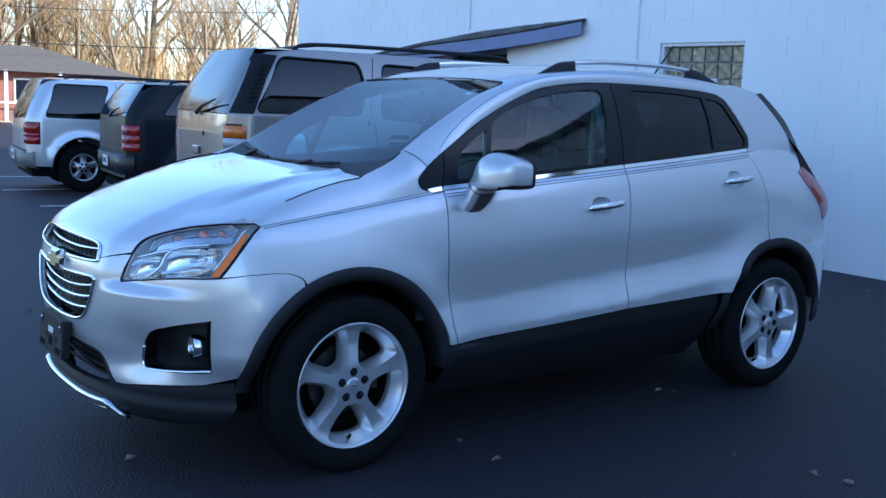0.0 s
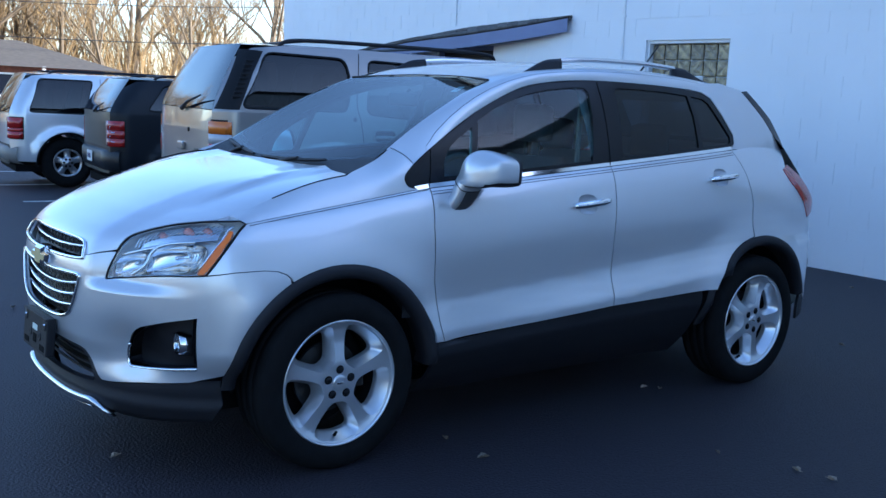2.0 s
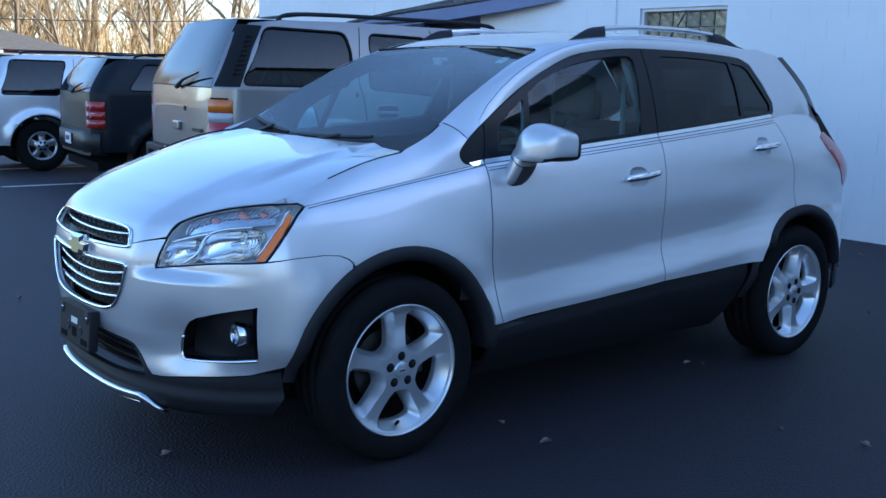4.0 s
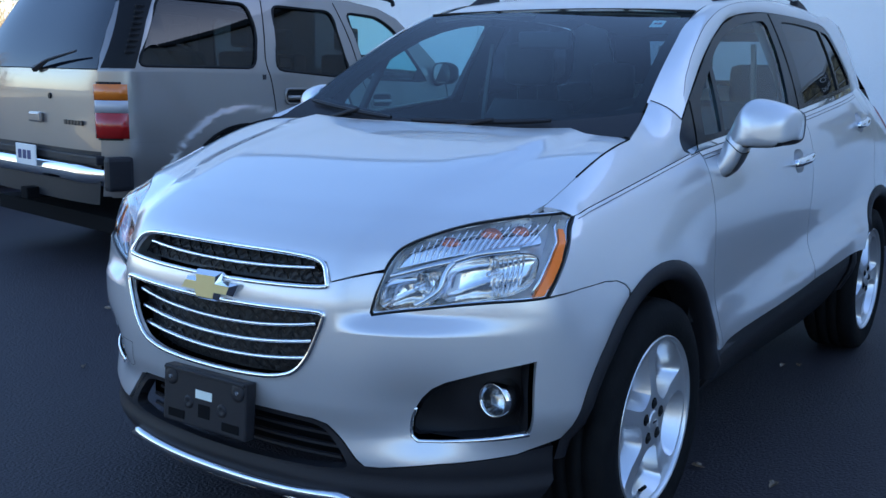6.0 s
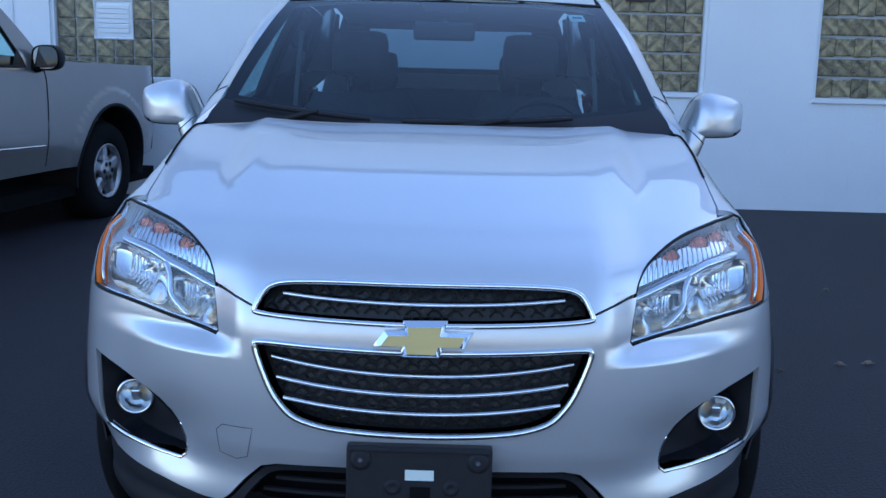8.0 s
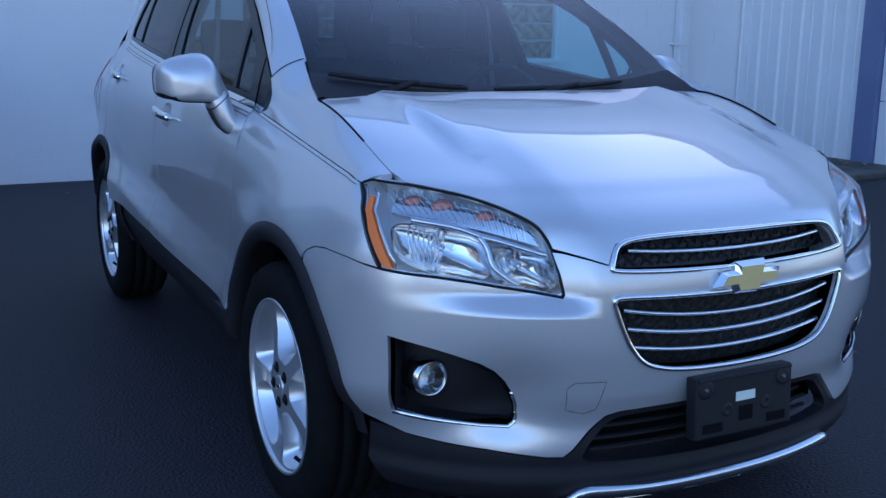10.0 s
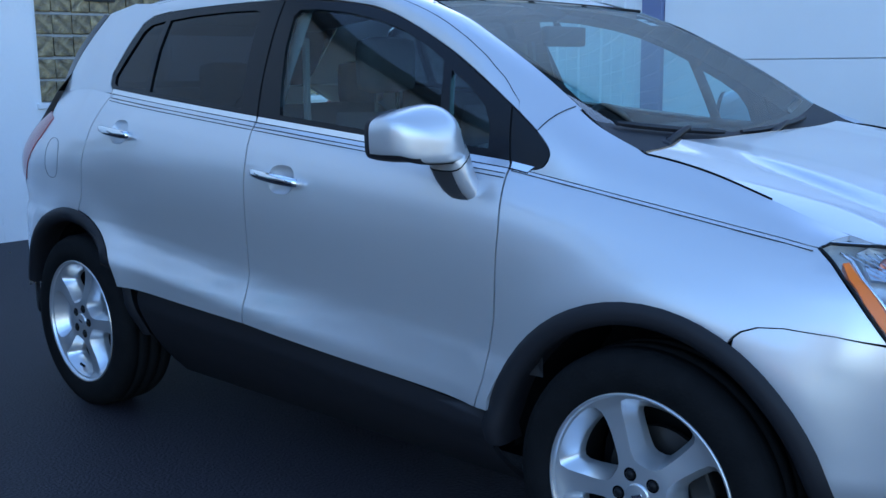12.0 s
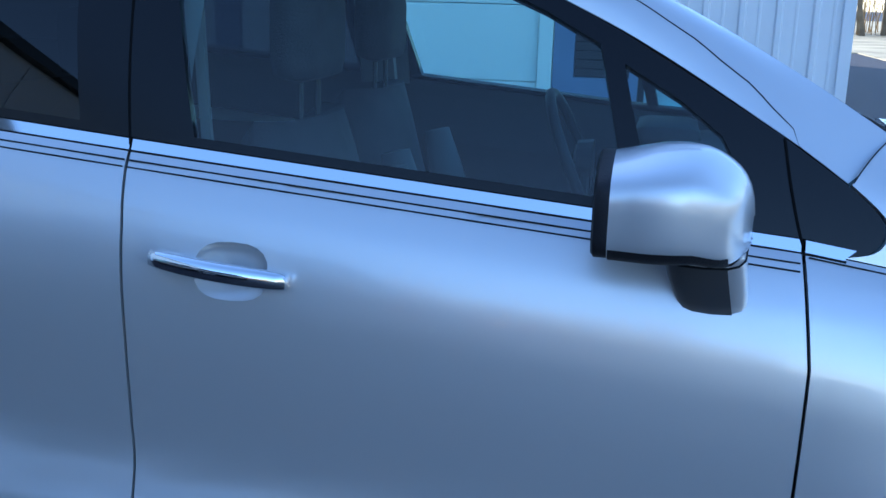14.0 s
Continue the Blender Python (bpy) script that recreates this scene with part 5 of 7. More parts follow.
def headlamp(sgn):
    def S(off):
        return lambda u, z: front_pt(u, z, off)
    P = [(sgn * u, z) for u, z in HEAD]
    inn = lambda q, d: grow(q, -d)
    h = panel("headlamp", P, S(0.095), 3, 0.03, car, M_LAMPGREY, flip=True, depth=0, label="clear headlamp with chrome reflectors and amber side marker")
    loop = P + P[:1]
    bm = grid_mesh([[front_pt(u, z, off) for u, z in loop] for off in (0.0952, 0.004)])
    part("housing_wall", bm, M_LAMPGREY, h)
    front_tube("seal", P, 0.0034, 0.005, M_SATINBLACK, h)
    front_tube("bright_rim", P, 0.004, 0.016, M_CHROME, h)
    lens = panel("lens", P, S(0.006), 2, 0.02, h, M_CLEAR, flip=True, depth=0)
    lens.visible_shadow = False
    # reflector bowls: wide rounded shapes pressed into the housing
    for (y, z, hy, hz, tilt) in ((0.524, 0.783, 0.072, 0.042, 0.20), (0.680, 0.819, 0.094, 0.052, 0.19)):
        rows = []
        for f, off in ((1.0, 0.022), (0.97, 0.034), (0.91, 0.046), (0.80, 0.060), (0.66, 0.071), (0.52, 0.079), (0.36, 0.084), (0.2, 0.087), (0.06, 0.088)):
            row = []
            for k in range(65):
                a = 2 * math.pi * k / 64
                dy = hy * f * math.copysign(abs(math.cos(a)) ** 0.62, math.cos(a))
                dz = hz * f * math.copysign(abs(math.sin(a)) ** 0.62, math.sin(a)) + tilt * dy
                row.append(front_pt(sgn * phi_y(y + dy, z + dz), z + dz, 0.020) + Vector((off - 0.0175, -sgn * 0.25 * (off - 0.02), 0)))
            rows.append(row)
        o = part("reflector", grid_mesh(rows), M_REFLECTOR, h, "chrome reflector bowl", smooth=True)
        for k in range(7):
            yy = y + hy * (0.25 + 0.10 * k - 0.25 * (y > 0.6))
            zc = z + tilt * (yy - y)
            pts = [front_pt(sgn * phi_y(yy, zc + dz), zc + dz, 0.020) + Vector((dx, -sgn * 0.25 * dx, 0)) for dz, dx in ((hz * 0.72, 0.030), (hz * 0.35, 0.052), (-hz * 0.1, 0.056), (-hz * 0.5, 0.046))]
            part("flute", tube(pts, 0.0022, 5), M_REFLECTOR, o, smooth=True)
        c = front_pt(sgn * phi_y(y, z), z, 0.020) + Vector((0.068, -sgn * 0.017, 0.004))
        bulb = part("lamp_bulb", lathe([(0, 0.016), (0.008, 0.015), (0.012, 0.009), (0.045, 0.009), (0.052, 0.005), (0.054, 0.0)], "x", 14), M_CHROME, o, "bulb with a dark metal cap", smooth=True)
        bulb.matrix_basis = Matrix.Translation(c) @ Vector((-1, sgn * 0.25, 0)).normalized().to_track_quat("X", "Z").to_matrix().to_4x4()
    # divider sweeping between the bowls and over them
    d1 = [fp(0.468, 0.812), fp(0.55, 0.838), fp(0.60, 0.852), fp(0.66, 0.873), fp(0.735, 0.885)]
    d2 = [fp(0.605, 0.852), fp(0.590, 0.825), fp(0.585, 0.79), fp(0.560, 0.765), fp(0.535, 0.748)]
    for d in (d1, d2):
        q = curve_through([(sgn * u, z) for u, z in d], 5)
        a = [front_pt(p.x, p.y, 0.022) for p in q]
        rows = [[p + Vector((0, 0, dz)) + Vector((dx, 0, 0)) for p in a] for dx, dz in ((0.03, 0.010), (0, 0.008), (-0.003, 0.0), (0, -0.006), (0.03, -0.008))]
        if d is d2:
            part("divider", tube(a, 0.0075, 8), M_SATINCHROME, h, smooth=True)
            continue
        part("divider", grid_mesh(rows), M_SATINCHROME, h, smooth=True)
    # upper turn lamp strip with ribs and amber bulbs
    strip = [fp(0.472, 0.826), fp(0.482, 0.866), fp(0.53, 0.899), fp(0.585, 0.921), fp(0.64, 0.935), fp(0.70, 0.945), fx(-1.71, 0.935), fx(-1.755, 0.893), fp(0.70, 0.880), fp(0.62, 0.866), fp(0.55, 0.848)]
    us = panel("turn_lamp", [(sgn * u, z) for u, z in strip], S(0.052), 2, 0.015, h, M_REFLECTOR, flip=True, depth=0.01)
    for k in range(19):
        y = 0.505 + 0.0135 * k
        za, zb = 0.826 + 0.243 * (y - 0.478) + 0.008, interp([(0.472, 0.83), (0.482, 0.864), (0.53, 0.897), (0.585, 0.919), (0.64, 0.933), (0.70, 0.943), (0.75, 0.944)], y) - 0.006
        if zb - za > 0.015:
            part("lens_rib", tube([front_pt(sgn * phi_y(y, z), z, 0.034) for z in (za, (za + zb) / 2, zb)], 0.0012, 4), M_REFLECTOR, us)
    for y, z, r in ((0.585, 0.882, 0.027), (0.668, 0.903, 0.029), (0.722, 0.911, 0.024)):
        c = front_pt(sgn * phi_y(y, z), z, 0.054)
        o = part("amber_bulb", lathe([(-0.012, r), (-0.004, r * 0.97), (0.002, r * 0.6), (0.004, 0.0)], "x", 18), M_BULB, us, "amber bulb", smooth=True)
        o.matrix_basis = Matrix.Translation(c) @ Vector((-0.9, sgn * 0.4, 0)).normalized().to_track_quat("X", "Z").to_matrix().to_4x4() @ Matrix.Diagonal((0.5, 1.0, 0.85, 1))
    am = [fx(-1.682, 0.926), fx(-1.705, 0.90), fx(-1.738, 0.86), fx(-1.774, 0.814), fx(-1.801, 0.782), fx(-1.820, 0.782), fx(-1.797, 0.814), fx(-1.764, 0.86), fx(-1.725, 0.90), fx(-1.692, 0.928)]
    edge = [fx(-1.672, 0.942), fx(-1.697, 0.929), fx(-1.730, 0.90), fx(-1.769, 0.86), fx(-1.802, 0.814), fx(-1.824, 0.784)]
    part("marker_trim", tube([front_pt(sgn * u, z, 0.010) for u, z in edge], 0.004, 6), M_CHROME, h, "bright strip beside the marker", smooth=True)
    panel("side_marker", [(sgn * u, z) for u, z in am], S(0.0025), 2, 0.02, h, M_AMBER, flip=True, depth=0.02, label="amber side marker")


for sgn in (1, -1):
    headlamp(sgn)


# wheel arch trims and sills
SILL_Y = [(0, 0.70), (0.3, 0.79), (0.6, 0.850), (0.85, 0.880), (0.95, 0.880), (1, 0.868)]


def arch_trim(cx, a0, a1, sgn):
    rows = []
    n = 28
    for r, off in ((ARCH + 0.001, 0.002), (ARCH - 0.012, 0.012), (ARCH - 0.035, 0.014), (ARCH - 0.052, 0.006), (ARCH - 0.056, -0.02), (ARCH - 0.05, -0.09)):
        row = []
        for k in range(n + 1):
            a = radians(a0 + (a1 - a0) * k / n)
            x, z = cx + r * math.cos(a), HUB_Z + r * math.sin(a)
            xe, ze = cx + ARCH * math.cos(a), HUB_Z + ARCH * math.sin(a)
            y = side_y(xe, ze)
            if cx < 0 and a > radians(112):
                p = front_pt(phi_x(max(xe, -2.0), max(0.2, ze)), max(0.2, ze))
                w = step(112, 128, math.degrees(a))
                y = y * (1 - w) + p.y * w
            if (a < radians(42)) if cx < 0 else (a > radians(138)):
                top = 0.452 if cx < 0 else 0.545
                y = min(y, interp(SILL_Y, min(1.0, max(0.0, (ze - 0.20) / (top - 0.20)))) + 0.004)
            row.append((x, sgn * (y + off), z))
        rows.append(row)
    bm = grid_mesh(rows)
    bmesh.ops.recalc_face_normals(bm, faces=bm.faces)
    part("wheel_arch_trim", bm, M_BLACKPLASTIC, car, "black plastic wheel arch trim", smooth=True)
    # dark inner well
    well = [[(cx + r * math.cos(radians(a)), sgn * y, max(0.2, HUB_Z + r * math.sin(radians(a)))) for a in range(0, 181, 10)] for y, r in ((0.80, ARCH - 0.045), (0.48, ARCH - 0.04), (0.48, 0.02))]
    part("wheel_well", grid_mesh(well), M_UNDER, car)


for sgn in (1, -1):
    arch_trim(FX, 3, 178, sgn)
    arch_trim(RX, 15, 178, sgn)


def surf_sill(x, t):
    top = 0.456 + 0.0745 * (x + 0.80) if x < 0.15 else 0.527 + 0.04 * (x - 0.15)
    y = interp(SILL_Y, t)
    return (x, y, 0.20 + (top - 0.006 - 0.20) * t)


both("sill_cladding", [(-0.835, 0), (0.80, 0), (0.815, 0.5), (0.82, 1), (-0.835, 1)], surf_sill, 0.1, 0.08, car, M_BLACKPLASTIC, flip=True, label="black sill cladding")


def surf_rearlow(x, z):
    return (x, interp(LOW_Y, x) - 0.012, z)


both("rear_bumper_cladding", [(1.74, 0.30), (1.86, 0.32), (1.88, 0.56), (1.84, 0.61), (1.765, 0.43), (1.745, 0.38)], surf_rearlow, 0.05, 0.05, car, M_BLACKPLASTIC, flip=True)
# back of the car
rows = []
for z, x, y in ((0.25, 1.98, 0.60), (0.4, 2.06, 0.66), (0.6, 2.09, 0.68), (0.75, 2.06, 0.68), (0.95, 2.0, 0.66), (1.10, 1.96, 0.66), (1.24, 1.86, 0.62), (1.40, 1.70, 0.56), (1.55, 1.55, 0.50)):
    rows.append([(x - 0.20 * (abs(k) / 6) ** 3, y * k / 6 * 1.12, z) for k in range(-6, 7)])
part("tailgate", grid_mesh(rows[3:7]), M_PAINT, car, smooth=True)
part("rear_bumper", grid_mesh(rows[:4]), M_PAINT, car, smooth=True)
def back_pt(z, f):
    x, y = interp([(1.24, 1.86), (1.40, 1.70), (1.55, 1.55)], z), interp([(1.24, 0.62), (1.40, 0.56), (1.55, 0.50)], z)
    return (x - 0.20 * abs(f) ** 3, y * f * 1.12, z)


def back_rows(z0, z1, f0, f1, n=10):
    return grid_mesh([[back_pt(z0 + (z1 - z0) * i / 5, f0 + (f1 - f0) * k / n) for k in range(n + 1)] for i in range(6)])


rw = part("rear_window", back_rows(1.268, 1.476, -0.74, 0.74), M_BACKGLASS, car, smooth=True)
for z0, z1, f0, f1 in ((1.24, 1.268, -1, 1), (1.476, 1.55, -1, 1), (1.268, 1.476, -1, -0.74), (1.268, 1.476, 0.74, 1)):
    part("window_border", back_rows(z0, z1, f0, f1), M_UNDER, rw)
# floor pan and inner body so that no light comes from below
part("floor_pan", box(-1.70, 1.85, -0.60, 0.60, 0.22, 0.30), M_UNDER, car)
part("engine_bay", box(-1.88, -0.98, -0.52, 0.52, 0.30, 0.70), M_UNDER, car)
for sgn in (1, -1):
    part("inner_body", grid_mesh([[(x, sgn * (side_y(x, z) - 0.035), z) for x in [-0.98 + 0.1 * k for k in range(20)]] for z in (0.56, 0.7, 0.85, 1.0)]), M_DASH, car)
    part("inner_body", grid_mesh([[(x, sgn * (min(side_y(x, z), 0.8) - 0.06), z) for x in [-1.62 + 0.08 * k for k in range(9)]] for z in (0.81, 0.88, 0.94)]), M_UNDER, car)

# ---- wheels ----
def face_y(x, z):
    r = math.hypot(x, z)
    return (x, interp([(0, 0.0), (0.07, -0.001), (0.12, -0.007), (0.17, -0.013), (0.205, -0.012), (0.228, -0.004), (0.246, 0.004)], r), z)


def wheel_window(mid, r0, r1, gap, n=5):
    """The outline of an opening between two spokes, with rounded corners, about the angle mid (degrees)."""
    def edge(r, sg):
        w = interp([(0.07, 0.021), (0.12, 0.0225), (0.18, 0.027), (0.24, 0.034)], r) + gap
        a = radians(36) - math.asin(min(0.99, w / r))
        return max(0.03, a) * sg, r
    pts = [edge(r0 + (r1 - r0) * k / 6, 1) for k in range(7)]
    amax = pts[-1][0]
    arc_out = [(amax * (1 - 2 * k / 8), r1) for k in range(1, 8)]
    inn = pts[0][0]
    arc_in = [(-inn + 2 * inn * k / 4, r0) for k in range(1, 4)]
    loop = pts + arc_out + [(-a, r) for a, r in reversed(pts)] + arc_in
    xy = [Vector((r * math.cos(a + radians(mid)), r * math.sin(a + radians(mid)))) for a, r in loop]
    for _ in range(2):      # ease the corners
        xy = [xy[k - 1] * 0.22 + xy[k] * 0.56 + xy[(k + 1) % len(xy)] * 0.22 for k in range(len(xy))]
    return [tuple(p) for p in xy]


def alloy_wheel(loc, rz, turn):
    """A wheel: the cast face is the part itself, its pieces hang from it. The face looks along +y."""
    mids = [90 + 36 + 72 * i for i in range(5)]
    front = [wheel_window(m, 0.076, 0.232, -0.003) for m in mids]
    back = [wheel_window(m, 0.090, 0.203, 0.0135) for m in mids]
    outer = [(0.2455 * math.cos(2 * math.pi * k / 72), 0.2455 * math.sin(2 * math.pi * k / 72)) for k in range(72)]
    rim = panel("wheel", outer, face_y, 0.03, 0.03, car, M_ALLOY, holes=tuple(front), flip=True, depth=0, label="five-spoke silver alloy wheel")
    rim.matrix_basis = pose(*loc, 0, 0, rz) @ pose(0, 0, 0, 0, -turn, 0)
    for f, b in zip(front, back):
        rows = []
        for t in (0.0, 0.12, 0.5, 0.9, 1.0, 1.05):
            row = []
            for p, q in zip(f + f[:1], b + b[:1]):
                m = Vector(p).lerp(Vector(q), min(1, t))
                row.append((m.x, face_y(*p)[1] * (1 - min(1, t)) - 0.052 * t - (0.02 if t > 1 else 0), m.y))
            rows.append(row)
        bm = grid_mesh(rows)
        bmesh.ops.recalc_face_normals(bm, faces=bm.faces)
        bmesh.ops.reverse_faces(bm, faces=bm.faces)
        part("spoke_flank", bm, M_ALLOY, rim, smooth=True)
    bm = lathe([(0.003, 0.246), (0.010, 0.245), (0.012, 0.241), (0.004, 0.236), (-0.02, 0.232)], "y", 64, closed=False)
    bmesh.ops.delete(bm, geom=[f for f in bm.faces if len(f.verts) > 4], context="FACES")
    part("rim_lip", bm, M_ALLOY, rim, smooth=True)
    bm = lathe([(-0.015, 0.236), (-0.05, 0.222), (-0.19, 0.222), (-0.20, 0.236)], "y", 48, closed=False)
    bmesh.ops.delete(bm, geom=[f for f in bm.faces if len(f.verts) > 4], context="FACES")
    part("rim_barrel", bm, M_BARREL, rim, "inner barrel coloured near black for shade", smooth=True)
    prof = [(0.006, 0.244), (0.014, 0.256), (0.019, 0.285), (0.014, 0.315), (0.002, 0.335), (-0.02, 0.3435), (-0.045, 0.345), (-0.047, 0.338), (-0.053, 0.338), (-0.055, 0.3455), (-0.09, 0.347), (-0.092, 0.339), (-0.1, 0.339), (-0.102, 0.347), (-0.14, 0.346), (-0.142, 0.339), (-0.149, 0.339), (-0.151, 0.3455), (-0.18, 0.3435), (-0.2, 0.335), (-0.215, 0.31), (-0.22, 0.28), (-0.208, 0.244)]
    bm = lathe(prof, "y", 64)
    bmesh.ops.delete(bm, geom=[f for f in bm.faces if len(f.verts) > 4], context="FACES")
    part("tyre", bm, M_RUBBER, rim, "black rubber tyre", smooth=True)
    part("brake_disc", lathe([(-0.10, 0.02), (-0.10, 0.14), (-0.115, 0.14), (-0.115, 0.02)], "y", 40), M_DISC, rim, "dull brake disc")
    part("backing", lathe([(-0.17, 0.02), (-0.165, 0.2), (-0.19, 0.21)], "y", 30), M_UNDER, rim)
    part("caliper", box(-0.155, -0.09, -0.12, -0.07, -0.05, 0.05, 0.01), M_DISC, rim, "grey brake caliper")
    part("hub_cap", lathe([(-0.002, 0.031), (0.002, 0.030), (0.0035, 0.026), (0.0045, 0.012), (0.0048, 0.0005)], "y", 28), M_ALLOY, rim, smooth=True)
    part("cap_mark", box(-0.014, 0.014, 0.004, 0.0058, -0.004, 0.004, 0.001), M_CHROME, rim)
    for i in range(5):
        a0 = radians(90 + 72 * i)
        c = (0.052 * math.cos(a0), -0.001, 0.052 * math.sin(a0))
        # no hollow is cut: the black disc stands for its shade
        part("nut_recess", lathe([(-0.004, 0.0165), (0.0012, 0.0165), (0.0016, 0.015), (0.0008, 0.0145), (0.0006, 0.001)], "y", 20, center=c), M_GLOSSBLACK, rim)
        part("wheel_nut", lathe([(0.0006, 0.012), (0.004, 0.011), (0.007, 0.007), (0.008, 0.0005)], "y", 10, center=c), M_SATINBLACK, rim, smooth=True)
    a = radians(90 + 180)
    part("valve", tube([(0.222 * math.cos(a), -0.035, 0.222 * math.sin(a)), (0.198 * math.cos(a), -0.012, 0.198 * math.sin(a))], 0.006, 6), M_RUBBER, rim)
    return rim


for x, sgn, turn in ((FX, -1, 0), (RX, -1, 20), (FX, 1, -24), (RX, 1, 17)):
    alloy_wheel((x, sgn * 0.862, HUB_Z), 0 if sgn > 0 else 180, turn)


# ---- door mirrors ----
M_STALK = material("dark_grey_plastic", (0.06, 0.06, 0.066), 0.4)


CAP = [tuple(p)[:2] for p in curve_through([(1.024, 1.135), (1.023, 1.182), (1.006, 1.207), (0.95, 1.227), (0.892, 1.234), (0.860, 1.212), (0.833, 1.15), (0.816, 1.106), (0.832, 1.089), (0.90, 1.088), (0.985, 1.091), (1.018, 1.104), (1.024, 1.135)], 4)]


def door_mirror(sgn):
    rows = []
    n = 16
    for i in range(n + 1):
        t = (i / n) ** 1.5
        f = interp([(0, 0.22), (0.02, 0.50), (0.07, 0.72), (0.15, 0.85), (0.3, 0.935), (0.5, 0.98), (0.75, 1.0), (1, 0.99)], t)
        cy, cz = 0.905 + 0.015 * step(0, 0.5, t), 1.124 + 0.016 * step(0, 0.4, t)
        row = []
        for y, z in CAP:
            yy, zz = (y - 0.92) * f * (1 - 0.06 * step(0.6, 1, t)), (z - 1.14) * f
            if zz > 0:
                zz *= 1 - 0.22 * step(0.45, 1.25, t)
            row.append((-0.748 + 0.181 * t + 0.3 * max(0, yy) * (1 - t) ** 1.2, sgn * (cy + yy), cz + zz))
        rows.append(row)
    bm = grid_mesh(rows)
    bmesh.ops.remove_doubles(bm, verts=bm.verts, dist=1e-5)
    bmesh.ops.holes_fill(bm, edges=[e for e in bm.edges if e.is_boundary and all(v.co.x < -0.735 for v in e.verts)])
    bmesh.ops.recalc_face_normals(bm, faces=bm.faces)
    cap = part("door_mirror", bm, M_PAINT, car, "silver door mirror cap", smooth=True)
    low = [k for k, (y, z) in enumerate(CAP) if z < 1.112]
    under = [[(r[k][0] - 0.0012, r[k][1], r[k][2] - 0.0022) for k in low] for r in rows[3:]]
    part("mirror_underside", grid_mesh(under), M_BLACKPLASTIC, cap, "black mirror underside", smooth=True)
    last = rows[-1]
    cen = Vector((sum(p[0] for p in last) / len(last), sum(p[1] for p in last) / len(last), sum(p[2] for p in last) / len(last)))
    ring = [[cen + (Vector(p) - cen) * f + Vector((dx, 0, 0)) for p in last] for f, dx in ((1.0, 0.0), (1.0, 0.016), (0.93, 0.020), (0.90, 0.008))]
    part("bezel", grid_mesh(ring), M_BLACKPLASTIC, cap, "black mirror bezel", smooth=True)
    bm = bmesh.new()
    bm.faces.new([bm.verts.new(cen + (Vector(p) - cen) * 0.91 + Vector((0.009, 0, 0))) for p in last[:-1]])
    part("mirror_glass", bm, M_CHROME, cap, "mirror glass")
    # stalk: from under the cap down and inwards to the door
    st = []
    for y, z, xa, xb, w in ((0.856, 1.106, -0.742, -0.632, 0.040), (0.850, 1.088, -0.748, -0.636, 0.038), (0.840, 1.055, -0.753, -0.645, 0.035), (0.827, 1.026, -0.757, -0.656, 0.032), (0.808, 1.006, -0.760, -0.664, 0.030), (0.775, 0.994, -0.760, -0.670, 0.026)):
        ring = []
        for k in range(16):
            a = 2 * math.pi * k / 16
            c, s = math.copysign(abs(math.cos(a)) ** 0.6, math.cos(a)), math.copysign(abs(math.sin(a)) ** 0.6, math.sin(a))
            ring.append(((xa + xb) / 2 + (xb - xa) / 2 * c, sgn * (y + w * 0.75 * s), z + w * 0.66 * -s))
        st.append(ring + ring[:1])
    bm = grid_mesh(st)
    bmesh.ops.recalc_face_normals(bm, faces=bm.faces)
    part("stalk", bm, M_PAINT, cap, smooth=True)
    part("stalk_cover", grid_mesh([[(p[0] + 0.001, p[1] + sgn * 0.0015, p[2] - 0.0015) for p in r[0:6]] for r in st[1:]]), M_STALK, cap, "dark grey rear face of the mirror stalk", smooth=True)
    lip = [(p[0], p[1] + sgn * 0.001, p[2] - 0.001) for p in st[1]]
    part("stalk_seam", tube(lip[:-1], 0.0018, 5, closed=True), M_SATINBLACK, cap)


for sgn in (1, -1):
    door_mirror(sgn)

# fuel flap outline on the right flank
fl = oval(1.425, 0.985, 0.055, 0.078, 24)
part("fuel_flap", tube([(x, side_y(x, z) + 0.0003, z) for x, z in fl], 0.0011, 4, closed=True), M_GREYLINE, car, "fuel flap outline")


# ---- wipers, sticker, inside ----
def wiper(s0, s1, piv):
    """Blade along the foot of the screen, and the arm that lies beside it from its pivot."""
    pts = [Vector(surf_screen(s0 + (s1 - s0) * k / 8, 0.004 + 0.004 * math.sin(k / 8 * 3.1))) + Vector((-0.012, 0, 0.008)) for k in range(9)]
    w = part("wiper", tube(pts, [0.006] + [0.009] * 7 + [0.006], 6), M_BLACKPLASTIC, car, "black windscreen wiper")
    mid = pts[5] + Vector((-0.004, 0, 0.008))
    p = Vector(piv)
    part("arm", tube(curve_through([p, p.lerp(mid, 0.35) + Vector((0, 0, 0.004)), p.lerp(mid, 0.7) + Vector((0, 0, 0.003)), mid], 4), [0.014 - 0.007 * k / 12 for k in range(13)], 6), M_BLACKPLASTIC, w, smooth=True)
    part("arm_pivot", lathe([(-0.012, 0.022), (0.012, 0.021), (0.018, 0.014), (0.02, 0.001)], "z", 14, center=piv), M_BLACKPLASTIC, w, smooth=True)


